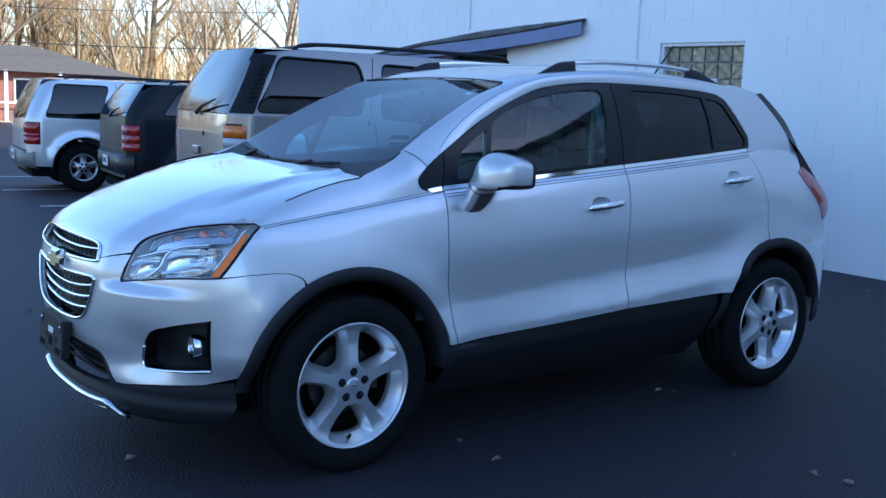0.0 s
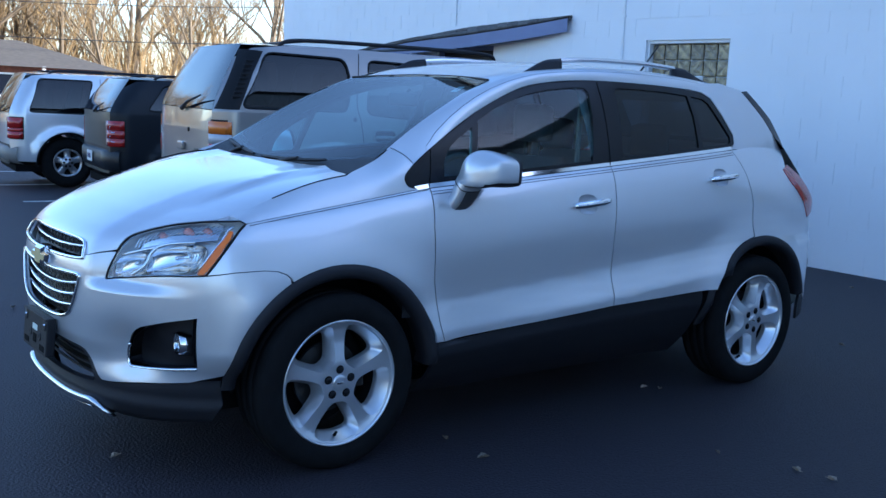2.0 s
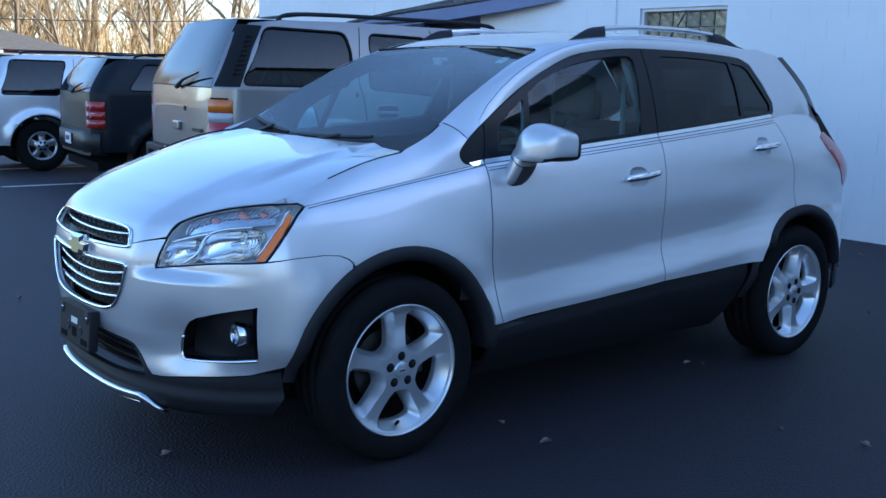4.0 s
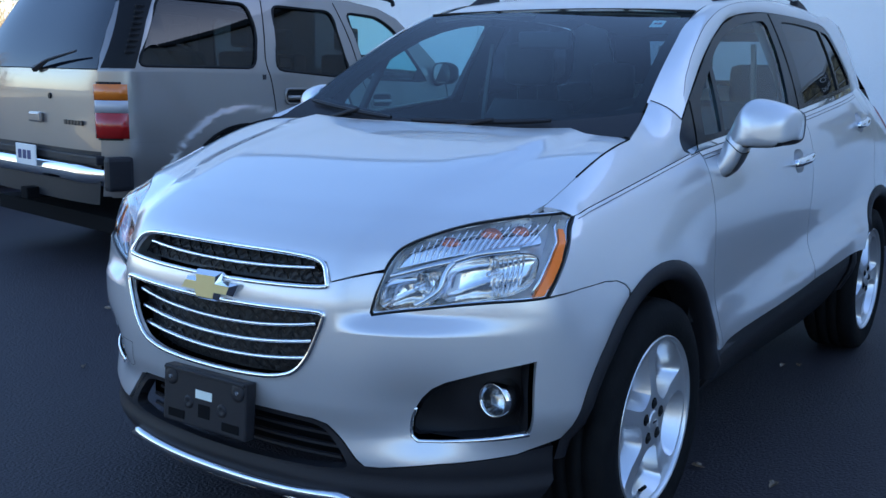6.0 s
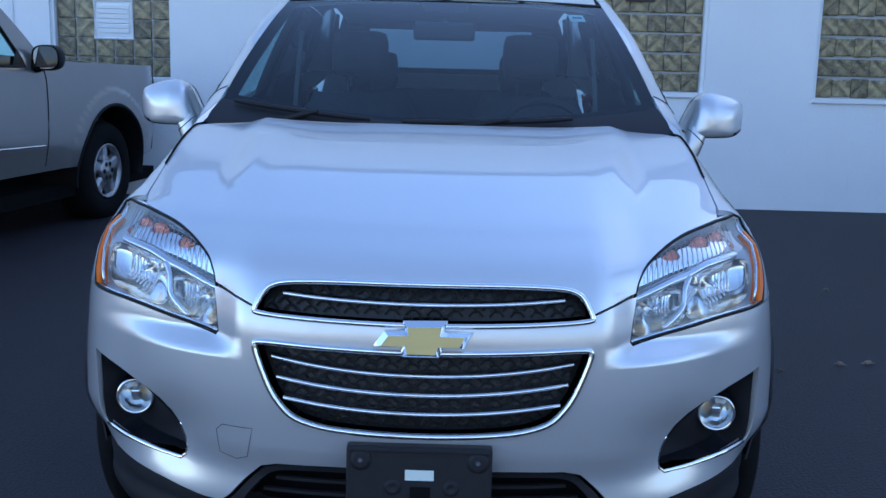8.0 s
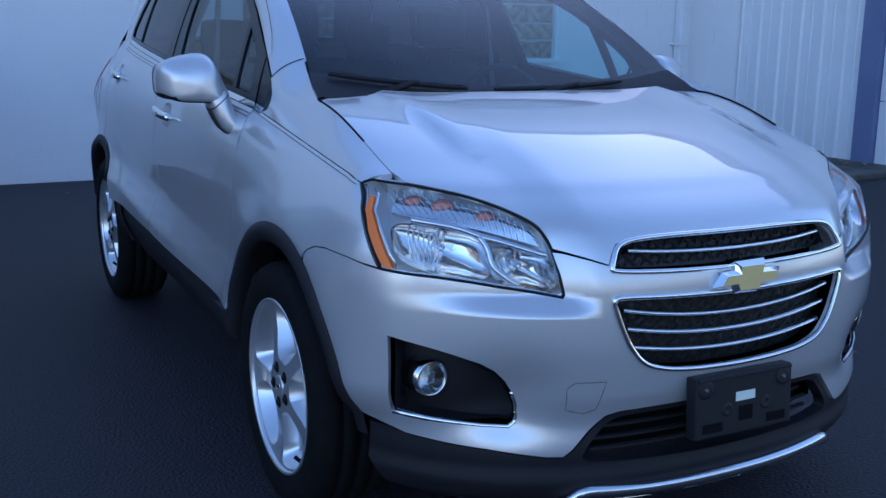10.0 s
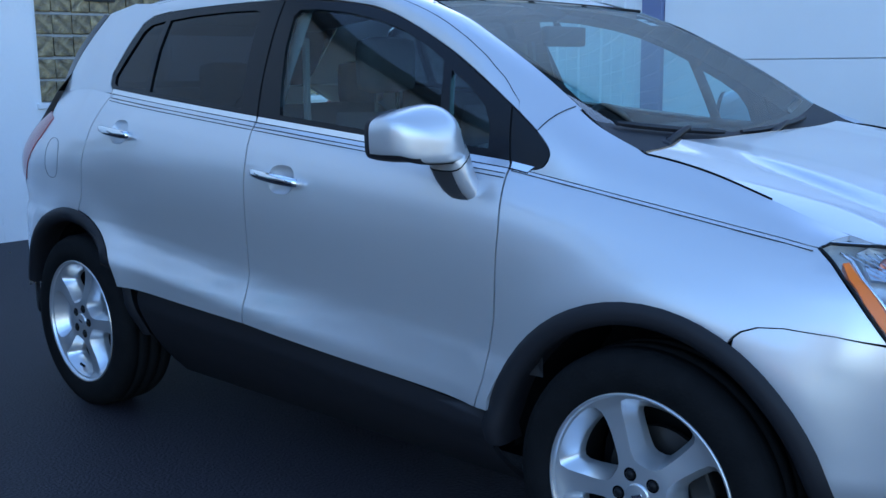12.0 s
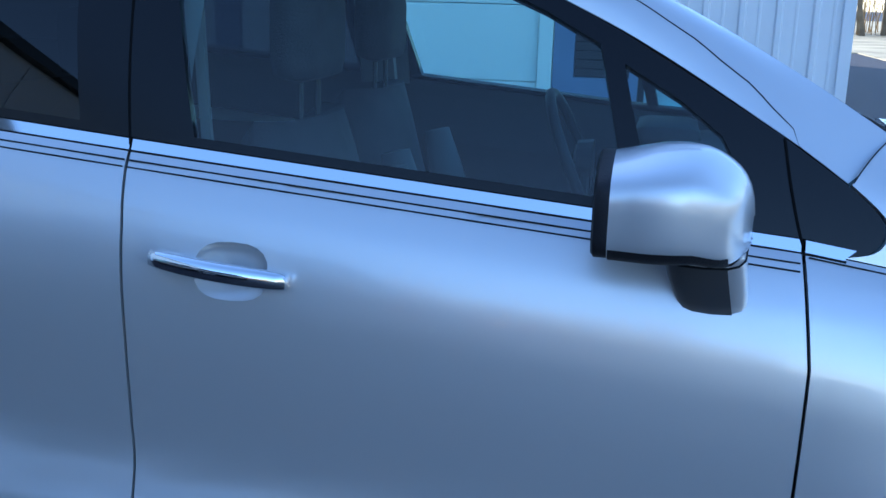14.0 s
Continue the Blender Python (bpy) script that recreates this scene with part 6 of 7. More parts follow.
wiper(0.93, 0.30, (-1.105, 0.50, 1.115))
wiper(0.16, -0.60, (-1.145, -0.02, 1.108))
st = panel("sticker", [(-0.85, 0.80), (-0.76, 0.80), (-0.76, 0.88), (-0.85, 0.88)], surf_screen, 0.05, 0.05, car, M_STICKER, depth=0, flip=True, proud=-0.003, label="small pale paper sticker on the windscreen")
panel("sticker_bar", [(-0.835, 0.83), (-0.78, 0.83), (-0.78, 0.85), (-0.835, 0.85)], surf_screen, 0.05, 0.05, st, M_REDLENS, depth=0, flip=True, proud=-0.001)


def seat(x, y, rear=False):
    wid = 0.25 if not rear else 0.62
    bm = bmesh.new()
    box(x - 0.48, x + 0.05, y - wid, y + wid, 0.45, 0.66, 0.05, bm=bm)
    s = part("seat", bm, M_SEAT, car, "charcoal cloth seat", smooth=True)
    bm = bmesh.new()
    rows = []
    for z, dx, w in ((0.55, 0.0, 0.92), (0.75, 0.05, 1.0), (0.95, 0.10, 1.0), (1.09, 0.135, 0.94), (1.18, 0.155, 0.78)):
        rows.append([(x + dx + (-0.06 * (1 - (k / 6) ** 2) - 0.0) + (0.03 if abs(k) == 6 else 0), y + wid * w * k / 6, z) for k in range(-6, 7)])
    grid_mesh(rows, bm)
    bmesh.ops.recalc_face_normals(bm, faces=bm.faces)
    bmesh.ops.solidify(bm, geom=bm.faces[:], thickness=0.11)
    part("seat_back", bm, M_SEAT, s, smooth=True)
    for sg in (1, -1):
        part("bolster", tube([(x - 0.06 + dz * 0.25, y + sg * wid * 0.92, 0.62 + dz) for dz in (0, 0.15, 0.3, 0.42)], [0.05, 0.055, 0.05, 0.035], 10), M_SEATGREY, s, "grey seat bolster", smooth=True)
    for yy in ((y,) if not rear else (y - 0.36, y + 0.36)):
        lift = 0.0 if rear else 0.075
        h = part("headrest", box(x + 0.10, x + 0.20, yy - 0.112, yy + 0.112, 1.165 + lift, 1.35 + lift, 0.045), M_SEAT, s, smooth=True)
        for sg in (1, -1):
            part("headrest_post", tube([(x + 0.15, yy + sg * 0.05, 1.12), (x + 0.15, yy + sg * 0.05, 1.22 + lift)], 0.006, 6), M_DASH, h)


seat(-0.10, 0.345)
seat(-0.05, -0.345)
seat(0.78, 0.0, True)
rows = [[(x, 0.70 * k / 8, z - 0.03 * (k / 8) ** 4) for k in range(-8, 9)] for x, z in ((-1.08, 1.08), (-0.9, 1.095), (-0.7, 1.09), (-0.6, 1.05), (-0.56, 0.95), (-0.58, 0.7), (-0.7, 0.4))]
part("dashboard", grid_mesh(rows), M_DASH, car, "dark dashboard", smooth=True)
part("instrument_hood", box(-0.72, -0.56, -0.52, -0.22, 1.06, 1.12, 0.03), M_DASH, car, smooth=True)
ring = []
for k in range(28):
    a = 2 * math.pi * k / 28
    ring.append((-0.42 + 0.075 * math.sin(a), -0.37 + 0.185 * math.cos(a), 1.005 + 0.17 * math.sin(a)))
sw = part("steering_wheel", tube(ring, 0.014, 8, closed=True), M_DASH, car, "black steering wheel", smooth=True)
part("hub", lathe([(-0.02, 0.065), (0.02, 0.06), (0.03, 0.03), (0.032, 0.001)], "x", 16, center=(-0.44, -0.37, 1.0)), M_DASH, sw)
for a in (200, 340, 270):
    part("spoke", tube([(-0.44, -0.37, 1.0), ring[round(a / 360 * 28) % 28]], 0.012, 6), M_DASH, sw)
rows = [[surf_screen(s / 10, 0.978) + Vector((0.012, 0, -0.012)) for s in range(-10, 11)]] + [[Vector(surf_roof(-0.16 + 0.15 * i, s / 10)) + Vector((0, 0, -0.035)) for s in range(-10, 11)] for i in range(12)]
part("headliner", grid_mesh(rows), M_LINING, car, "grey headliner")
mir = box(-0.45, -0.42, -0.11, 0.11, 1.385, 1.45, 0.012)
im = part("inside_mirror", mir, M_DASH, car, smooth=True)
part("stem", tube([(-0.40, 0, 1.465), (-0.43, 0, 1.43)], 0.01, 6), M_DASH, im)
for sgn in (1, -1):
    part("pillar_trim", grid_mesh([[(x0 + 0.02, sgn * (glass_y(x0, z) - 0.04), z) for x0 in (0.10, 0.17, 0.25)] for z in (1.15, 1.3, 1.5)]), M_SEATGREY, car, "grey inner pillar trim")
    part("seat_belt", tube([(0.16, sgn * 0.60, 1.42), (0.14, sgn * 0.62, 1.2), (0.10, sgn * 0.64, 0.8)], 0.012, 4), M_SEATGREY, car)
part("parcel_shelf", box(1.1, 1.75, -0.62, 0.62, 1.0, 1.03), M_DASH, car)

# ---- parked vehicles ----
M_PEWTER = material("pewter_metallic_paint", (0.265, 0.245, 0.232), 0.32, metal=0.55, coat=1.0, vary=0.04, scale=2)
M_CASTALLOY = material("dusty_cast_alloy", (0.42, 0.42, 0.43), 0.3, metal=0.8, coat=0.4, vary=0.15, scale=20)
M_SLATE = material("dark_slate_metallic_paint", (0.010, 0.012, 0.016), 0.36, spec=0.22)
M_SILVERWHITE = material("pale_silver_paint", (0.62, 0.64, 0.66), 0.3, metal=0.5, coat=1.0)
M_GREYCLAD = material("grey_cladding", (0.16, 0.155, 0.145), 0.5)
M_BADGE = material("badge_dark", (0.05, 0.05, 0.055), 0.3, metal=0.6)
M_PLATE = material("number_plate_white", (0.75, 0.75, 0.74), 0.4)
M_PLATEBAR = material("number_plate_ink", (0.03, 0.04, 0.15), 0.5)
M_WHITELENS = material("white_lens", (0.42, 0.42, 0.44), 0.15, coat=0.6)
M_AMBERDARK = material("deep_amber_lens", (0.62, 0.16, 0.015), 0.15, coat=0.7)


def parked_suv(label, xt, yr, width, zb, belt, roof, paint, clad, axle, tyre_r, windows, lamp, zg, length, sill=0.46, bumper=(0.45, 0.72), chrome_bumper=False, seams=(), handles=(), tumble=0.17, d_trim=False, flare=0.0, yaw=-7.0, arch_gap=0.085, gate=None, screen=None, blister=0.0):
    """An SUV that faces +x, its right side at y = yr, its tail at x = xt. Heights are in the world."""
    v = thing("parked_suv", label=label, category="car", group="parked vehicles")
    v.matrix_basis = pose(xt, yr, 0, 0, 0, yaw) @ pose(-xt, -yr, 0)
    yc = yr + width / 2
    hw = width / 2
    arch_r = tyre_r + arch_gap
    axle2 = axle + 0.585 * length
    wz = zg + tyre_r

    def half(x, z):
        h = hw
        if z > belt:
            dz = z - belt
            h = hw - tumble * 0.55 * dz / (roof - belt) - tumble * 0.45 * (dz / (roof - belt)) ** 2.5
        else:
            d = belt - z
            h = hw + 0.012 * math.sin(min(1, d / 0.4) * math.pi / 2) - 0.055 * step(0.5, 0.95, d)
        tail = xt + 0.02 + (0.28 * max(0, (z - belt) / (roof - belt)) ** 1.3 if z > belt else 0)
        u = max(0, 1 - (x - tail) / 0.22)
        h -= 0.14 * u**2.4
        nose = max(0, 1 - (xt + length - x) / 0.5)
        h -= 0.22 * nose**2.2
        for ax in (axle, axle2):
            r = math.hypot(x - ax, z - wz)
            h += flare * math.exp(-(((r - arch_r) / 0.07) ** 2)) + blister * (1 - step(arch_r + 0.085, arch_r + 0.125, r))
        return h

    def side(sgn):
        return lambda x, z: (x, yc + sgn * half(x, z), z)

    tl = lambda z: xt + 0.02 + (0.28 * max(0, (z - belt) / (roof - belt)) ** 1.3 if z > belt else 0)
    hood_z = belt - 0.02
    hx = xt + (screen or length * 0.70)
    out = [(tl(sill) + 0.05, sill)]
    for ax in (axle, axle2):
        out += [(ax + arch_r * math.cos(radians(a)), max(sill, wz + arch_r * math.sin(radians(a)))) for a in range(190, -11, -10)]
    out += [(xt + length - 0.1, sill), (xt + length, hood_z - 0.25), (xt + length - 0.12, hood_z - 0.03), (hx + 0.5, hood_z), (hx, hood_z + 0.03), (hx - 0.45, roof - 0.12), (hx - 0.62, roof - 0.05), (hx - 0.9, roof - 0.01)]
    out += [(xt + 1.2, roof), (xt + 0.6, roof - 0.01), (tl(roof) + 0.05, roof - 0.04)] + [(tl(z), z) for z in (roof - 0.12, belt + 0.25, belt + 0.1, belt, belt - 0.2, sill + 0.25)]
    clean = [out[0]]
    for p in out[1:]:
        if math.hypot(p[0] - clean[-1][0], p[1] - clean[-1][1]) > 0.004:
            clean.append(p)
    for sgn in (-1, 1):
        cell = (0.05, 0.03) if blister and sgn < 0 else (0.12, 0.06)
        panel("body_side", clean, side(sgn), *cell, v, paint, holes=tuple(windows), flip=sgn > 0, depth=0.03)
        for n, w in enumerate(windows):
            g = panel("window", grow(w, 0.012), side(sgn), 0.12, 0.08, v, M_SIDEGLASS if n == 2 else M_PRIVACY, depth=0, proud=-0.012, flip=sgn > 0)
            g.visible_shadow = False
            loop = [Vector((x, yc + sgn * (half(x, z) - 0.002), z)) for x, z in w]
            part("seal", tube(loop, 0.010, 5, closed=True), M_SATINBLACK, g)
    # tail: a rounded sheet from side to side
    def tail_x(z, f):
        return tl(z) - 0.025 * (1 - f**4) - (0.01 if belt - 0.02 > z else 0) * (1 - f**6)

    def tail_rows(z0, z1, n, m=14):
        return [[(tail_x(z, abs(k) / m), yc + half(tl(z) + 0.001, z) * k / m * 0.998, z) for k in range(-m, m + 1)] for z in [z0 + (z1 - z0) * i / n for i in range(n + 1)]]
    tg = part("tailgate", grid_mesh(tail_rows(gate or bumper[1] + 0.03, belt + 0.005, 6)), paint, v, smooth=True)
    rg = part("rear_glass", grid_mesh(tail_rows(belt + 0.012, roof - 0.006, 10)), M_GLOSSDARK, v, "dark rear window", smooth=True)
    part("rear_lower", grid_mesh(tail_rows(sill - 0.05, (gate or bumper[1] + 0.03) + 0.002, 3)), M_BLACKPLASTIC, v)
    # roof and bonnet
    rows = []
    for i in range(17):
        x = tl(roof) + 0.02 + (hx - 0.62 - tl(roof)) * i / 16
        rows.append([(x, yc + half(x, roof - 0.01) * k / 8 * 0.999, roof - 0.012 + 0.035 * (1 - (k / 8) ** 2) * (1 - 0.5 * (i == 0))) for k in range(-8, 9)])
    part("roof", grid_mesh(rows), paint, v, smooth=True)
    rows = [[(x, yc + half(min(x, xt + length - 0.1), z - 0.05) * k / 8, z + 0.05 * (1 - (k / 8) ** 2)) for k in range(-8, 9)] for x, z in ((hx - 0.02, hood_z + 0.02), (hx + 0.4, hood_z), (xt + length - 0.15, hood_z - 0.04), (xt + length - 0.01, hood_z - 0.25), (xt + length - 0.02, sill))]
    part("bonnet", grid_mesh(rows), paint, v, smooth=True)
    rows = [[(hx - 0.6 + x, yc + half(hx - 0.6, z) * k / 8 * 0.97, z) for k in range(-8, 9)] for x, z in ((0.56, hood_z + 0.02), (0.28, (hood_z + roof) / 2), (0.0, roof - 0.05))]
    ws = part("windscreen", grid_mesh(rows), M_SIDEGLASS, v)
    ws.visible_shadow = False
    # floor
    part("floor_pan", box(xt + 0.1, xt + length - 0.1, yc - hw + 0.12, yc + hw - 0.12, zg + 0.24, zg + 0.34), M_UNDER, v)
    # inside: rows of dark seats
    for k, sx in enumerate((xt + 1.35, xt + 2.35)):
        for sy in (-0.42, 0.42):
            part("seat_back", box(sx, sx + 0.14, yc + sy - 0.25, yc + sy + 0.25, 0.5, belt + 0.15, 0.04), M_SEAT, v)
            part("headrest", box(sx + 0.02, sx + 0.11, yc + sy - 0.11, yc + sy + 0.11, belt + 0.18, belt + 0.36, 0.03), M_SEAT, v)
    # rear bumper
    bm = bmesh.new()
    rows = []
    bz0, bz1 = bumper
    for z, dx in ((bz0, 0.05), (bz0 + 0.04, -0.035), ((bz0 + bz1) / 2, -0.055), (bz1 - 0.03, -0.05), (bz1, -0.02), (bz1 + 0.004, 0.10)):
        row = []
        for k in range(-16, 17):
            f = k / 16
            xx = xt + dx + 0.36 * max(0, abs(f) - 0.62) ** 1.7 * 2.2
            row.append((xx, yc + (hw + 0.004) * math.sin(f * math.pi / 2 * 0.999) if abs(f) > 0.999 else yc + (hw + 0.004) * f, z))
        rows.append(row)
    grid_mesh(rows, bm)
    b = part("rear_bumper", bm, M_CHROME if chrome_bumper else clad, v, "chrome rear step bumper" if chrome_bumper else "rear bumper", smooth=True)
    if chrome_bumper:
        part("step_pad", box(xt - 0.03, xt + 0.12, yc - hw + 0.1, yc + hw - 0.1, bz1 + 0.002, bz1 + 0.06, 0.012), M_BLACKPLASTIC, b)
        for sg in (-1, 1):
            part("bumper_end", box(xt - 0.015, xt + 0.16, yc + sg * hw * 0.975 - 0.05, yc + sg * hw * 0.975 + 0.03, bz0, bz1 + 0.06, 0.028), M_BLACKPLASTIC, b)
        part("tow_hitch", box(xt - 0.10, xt + 0.2, yc - 0.05, yc + 0.05, bz0 - 0.13, bz0 - 0.05, 0.01), M_UNDER, v)
    pl = part("number_plate", box(xt - 0.075, xt - 0.065, yc - 0.15, yc + 0.15, bz0 + 0.10, bz0 + 0.24, 0.004), M_PLATE, v, "white number plate")
    for k in range(3):
        part("ink_bar", box(xt - 0.0775, xt - 0.0755, yc - 0.08 + k * 0.07, yc - 0.03 + k * 0.07, bz0 + 0.14, bz0 + 0.20), M_PLATEBAR, pl)
    # tail lamps
    for sg in (-1, 1):
        z0, z1, wy, wx, cols = lamp
        for i, (f0, f1, mm) in enumerate(cols):
            za, zb2 = z0 + (z1 - z0) * f0, z0 + (z1 - z0) * f1
            bm = bmesh.new()
            rows = []
            for z in (za, (za + zb2) / 2, zb2):
                t = tl(z)
                ys = half(t + 0.001, z)
                row = [(tail_x(z, (ys - wy) / ys) - 0.006, yc + sg * (ys - wy - 0.012), z), (tail_x(z, 1.0) - 0.006, yc + sg * (ys - 0.004), z), (t + 0.03, yc + sg * (half(t + 0.03, z) + 0.012), z), (t + wx * 0.6, yc + sg * (half(t + wx * 0.6, z) + 0.012), z), (t + wx, yc + sg * (half(t + wx, z) + 0.008), z)]
                rows.append(row)
            grid_mesh(rows, bm)
            bmesh.ops.recalc_face_normals(bm, faces=bm.faces)
            bmesh.ops.solidify(bm, geom=bm.faces[:], thickness=0.02)
            part("tail_lamp", bm, mm, v, smooth=True)
        rows = []
        for z in (z0 - 0.014, (z0 + z1) / 2, z1 + 0.014):
            t = tl(z)
            ys = half(t + 0.001, z)
            rows.append([(t - 0.004, yc + sg * (ys - wy - 0.02), z), (t - 0.002, yc + sg * (ys + 0.002), z), (t + 0.03, yc + sg * (half(t + 0.03, z) + 0.006), z), (t + wx * 0.6, yc + sg * (half(t + wx * 0.6, z) + 0.006), z), (t + wx + 0.016, yc + sg * (half(t + wx, z) + 0.004), z)])
        part("lamp_housing", grid_mesh(rows), M_SATINBLACK, v)
    # shut lines and handles on the right side
    for line in seams:
        dense = curve_through([(x, z, 0) for x, z in line], 7)
        part("shut_line", tube([(p[0], yc - half(p[0], p[1]) - 0.0012, p[1]) for p in dense], 0.0038, 5), M_SATINBLACK, v)
    for hx0, hz0 in handles:
        y = yc - half(hx0, hz0)
        cup = [[(hx0 + f * a, y + d, hz0 + f * b) for a, b in oval(0, 0, 0.095, 0.05, 20) + oval(0, 0, 0.095, 0.05, 20)[:1]] for f, d in ((1.06, -0.001), (1.0, -0.006), (0.9, -0.004), (0.55, -0.0015), (0.02, -0.001))]
        hc = part("handle_cup", grid_mesh(cup), M_SATINBLACK, v, smooth=True)
        ring = eased([(-0.1, -0.052), (0.1, -0.052), (0.1, 0.052), (-0.1, 0.052)], 4, 0.034)
        part("surround", tube([(hx0 + a, yc - half(hx0 + a, hz0 + b) - 0.004, hz0 + b) for a, b in ring], 0.010, 6, closed=True), paint, hc, smooth=True)
        part("door_handle", tube([(hx0 - 0.088, y - 0.008, hz0 - 0.008), (hx0 - 0.06, y - 0.026, hz0 - 0.008), (hx0 + 0.06, y - 0.026, hz0 - 0.008), (hx0 + 0.088, y - 0.008, hz0 - 0.008)], 0.017, 8), paint, v, smooth=True)
    # roof rack
    for sg in (-1, 1):
        pts = [(tl(roof) + 0.3, roof - 0.01), (tl(roof) + 0.45, roof + 0.045), (tl(roof) + 1.2, roof + 0.055), (tl(roof) + 2.2, roof + 0.045), (tl(roof) + 2.35, roof - 0.01)]
        part("roof_rail", tube(curve_through([(x, yc + sg * (hw - tumble - 0.10), z) for x, z in pts], 5), 0.017, 8), M_BLACKPLASTIC, v, "black roof rail", smooth=True)
    for x in (tl(roof) + 0.55, tl(roof) + 1.6):
        part("cross_bar", tube([(x, yc - hw + tumble + 0.1, roof + 0.05), (x, yc + hw - tumble - 0.1, roof + 0.05)], 0.014, 6), M_BLACKPLASTIC, v)
    # wiper on the rear window
    zz = belt + 0.03
    wp = part("rear_wiper", tube([(tail_x(zz, 0.1) - 0.03, yc - 0.1, zz - 0.03), (tail_x(zz, 0.3) - 0.035, yc - 0.30, zz + 0.03), (tail_x(zz, 0.7) - 0.03, yc - hw * 0.68, zz + 0.09)], [0.022, 0.012, 0.007], 6), M_BLACKPLASTIC, v)
    # arches and wheels
    for ax in (axle, axle2):
        for sg in (-1, 1):
            rows = [[(ax + r * math.cos(radians(a)), yc + sg * (half(ax + arch_r * math.cos(radians(a)), wz + arch_r * math.sin(radians(a))) + off), max(zg + 0.2, wz + r * math.sin(radians(a)))) for a in range(-8, 189, 7)] for r, off in ((arch_r, 0.004), (arch_r - 0.02, 0.008), (arch_r - 0.03, -0.02), (arch_r - 0.01, -0.3))]
            bm = grid_mesh(rows)
            bmesh.ops.recalc_face_normals(bm, faces=bm.faces)
            part("wheel_arch", bm, M_SATINBLACK, v, smooth=True)
            y = yc + sg * (hw - 0.06)
            t = part("wheel", lathe([(0.0, tyre_r * 0.56), (0.02, tyre_r * 0.63), (0.024, tyre_r * 0.8), (0.01, tyre_r * 0.95), (-0.03, tyre_r), (-0.22, tyre_r), (-0.25, tyre_r * 0.9), (-0.25, tyre_r * 0.6)], "y", 40, closed=True), M_RUBBER, v, "black tyre on a cast wheel", smooth=True)
            t.matrix_basis = pose(ax, y, wz, 0, 0, 0 if sg > 0 else 180)
            rr = tyre_r * 0.56
            rim = lathe([(-0.16, rr * 0.97), (0.0, rr * 0.97), (0.014, rr), (0.016, rr * 0.95), (-0.004, rr * 0.90), (-0.010, rr * 0.86)], "y", 40)
            bmesh.ops.delete(rim, geom=[f for f in rim.faces if len(f.verts) > 4], context="FACES")
            rm = part("rim", rim, M_CASTALLOY, t, "silver rim", smooth=True)
            # near-black disc fills the rim as the shade seen between the spokes
            part("brake_drum", lathe([(-0.11, rr * 0.96), (-0.10, rr * 0.5), (-0.09, 0.001)], "y", 30), M_HOLE, rm)
            hub = lathe([(-0.05, rr * 0.46), (0.004, rr * 0.44), (0.012, rr * 0.40), (0.014, rr * 0.12), (0.020, rr * 0.10), (0.021, 0.001)], "y", 30)
            part("hub", hub, M_CASTALLOY, rm, smooth=True)
            for k in range(5):
                a = 2 * math.pi * k / 5 + 0.3
                u, w2 = Vector((math.cos(a), 0, math.sin(a))), Vector((-math.sin(a), 0, math.cos(a)))
                rows = [[u * rr * r + w2 * rr * f * (0.185 + 0.10 * (r - 0.4)) + Vector((0, d, 0)) for f, d in ((-1.15, -0.06), (-1, yo), (-0.5, yo + 0.004), (0.5, yo + 0.004), (1, yo), (1.15, -0.06))] for r, yo in ((0.38, 0.002), (0.55, -0.010), (0.72, -0.012), (0.90, -0.006))]
                part("spoke", grid_mesh(rows), M_CASTALLOY, rm, smooth=True)
            for k in range(6):
                a = 2 * math.pi * k / 6
                nut = lathe([(0.010, 0.020), (0.0155, 0.020), (0.016, 0.016), (0.0145, 0.001)], "y", 12, center=(rr * 0.27 * math.cos(a), 0, rr * 0.27 * math.sin(a)))
                part("wheel_nut", nut, M_HOLE, rm)
    return v, yc, half, tl, tail_x


M_GLOSSDARK = material("dark_tinted_glass", (0.008, 0.010, 0.016), 0.03, spec=0.28)



def eased(poly, n=3, r=0.06):
    """A polygon with rounded corners."""
    out = []
    for k, p in enumerate(poly):
        p, a, b = Vector(p), Vector(poly[k - 1]), Vector(poly[(k + 1) % len(poly)])
        da, db = min(r, (a - p).length * 0.45), min(r, (b - p).length * 0.45)
        pa, pb = p + (a - p).normalized() * da, p + (b - p).normalized() * db
        for i in range(n + 1):
            t = i / n
            out.append(tuple(pa * (1 - t) ** 2 + p * 2 * t * (1 - t) + pb * t * t))
    return out


TAHOE_WIN = [eased(w) for w in ([(0.335, 1.285), (1.225, 1.282), (1.275, 1.53), (1.235, 1.715), (0.565, 1.73)],
             [(1.405, 1.272), (2.085, 1.222), (1.985, 1.70), (1.452, 1.715)],
             [(2.245, 1.215), (2.88, 1.20), (2.58, 1.60), (2.44, 1.68), (2.13, 1.70)])]
# The last short line is a body crease, its shade drawn as a dark tube.
t_seams = [[(1.372, 1.765), (1.335, 1.5), (1.319, 1.325), (1.352, 1.20), (1.376, 1.06), (1.392, 0.945), (1.425, 0.915), (1.495, 0.885), (1.56, 0.76), (1.60, 0.60), (1.61, 0.48)],
           [(2.03, 1.765), (2.12, 1.48), (2.19, 1.22), (2.248, 1.10), (2.25, 0.9), (2.248, 0.70), (2.24, 0.48)],
           [(3.10, 0.5), (3.12, 1.1), (3.04, 1.2)], [(1.545, 0.792), (1.62, 0.788), (1.70, 0.786)]]
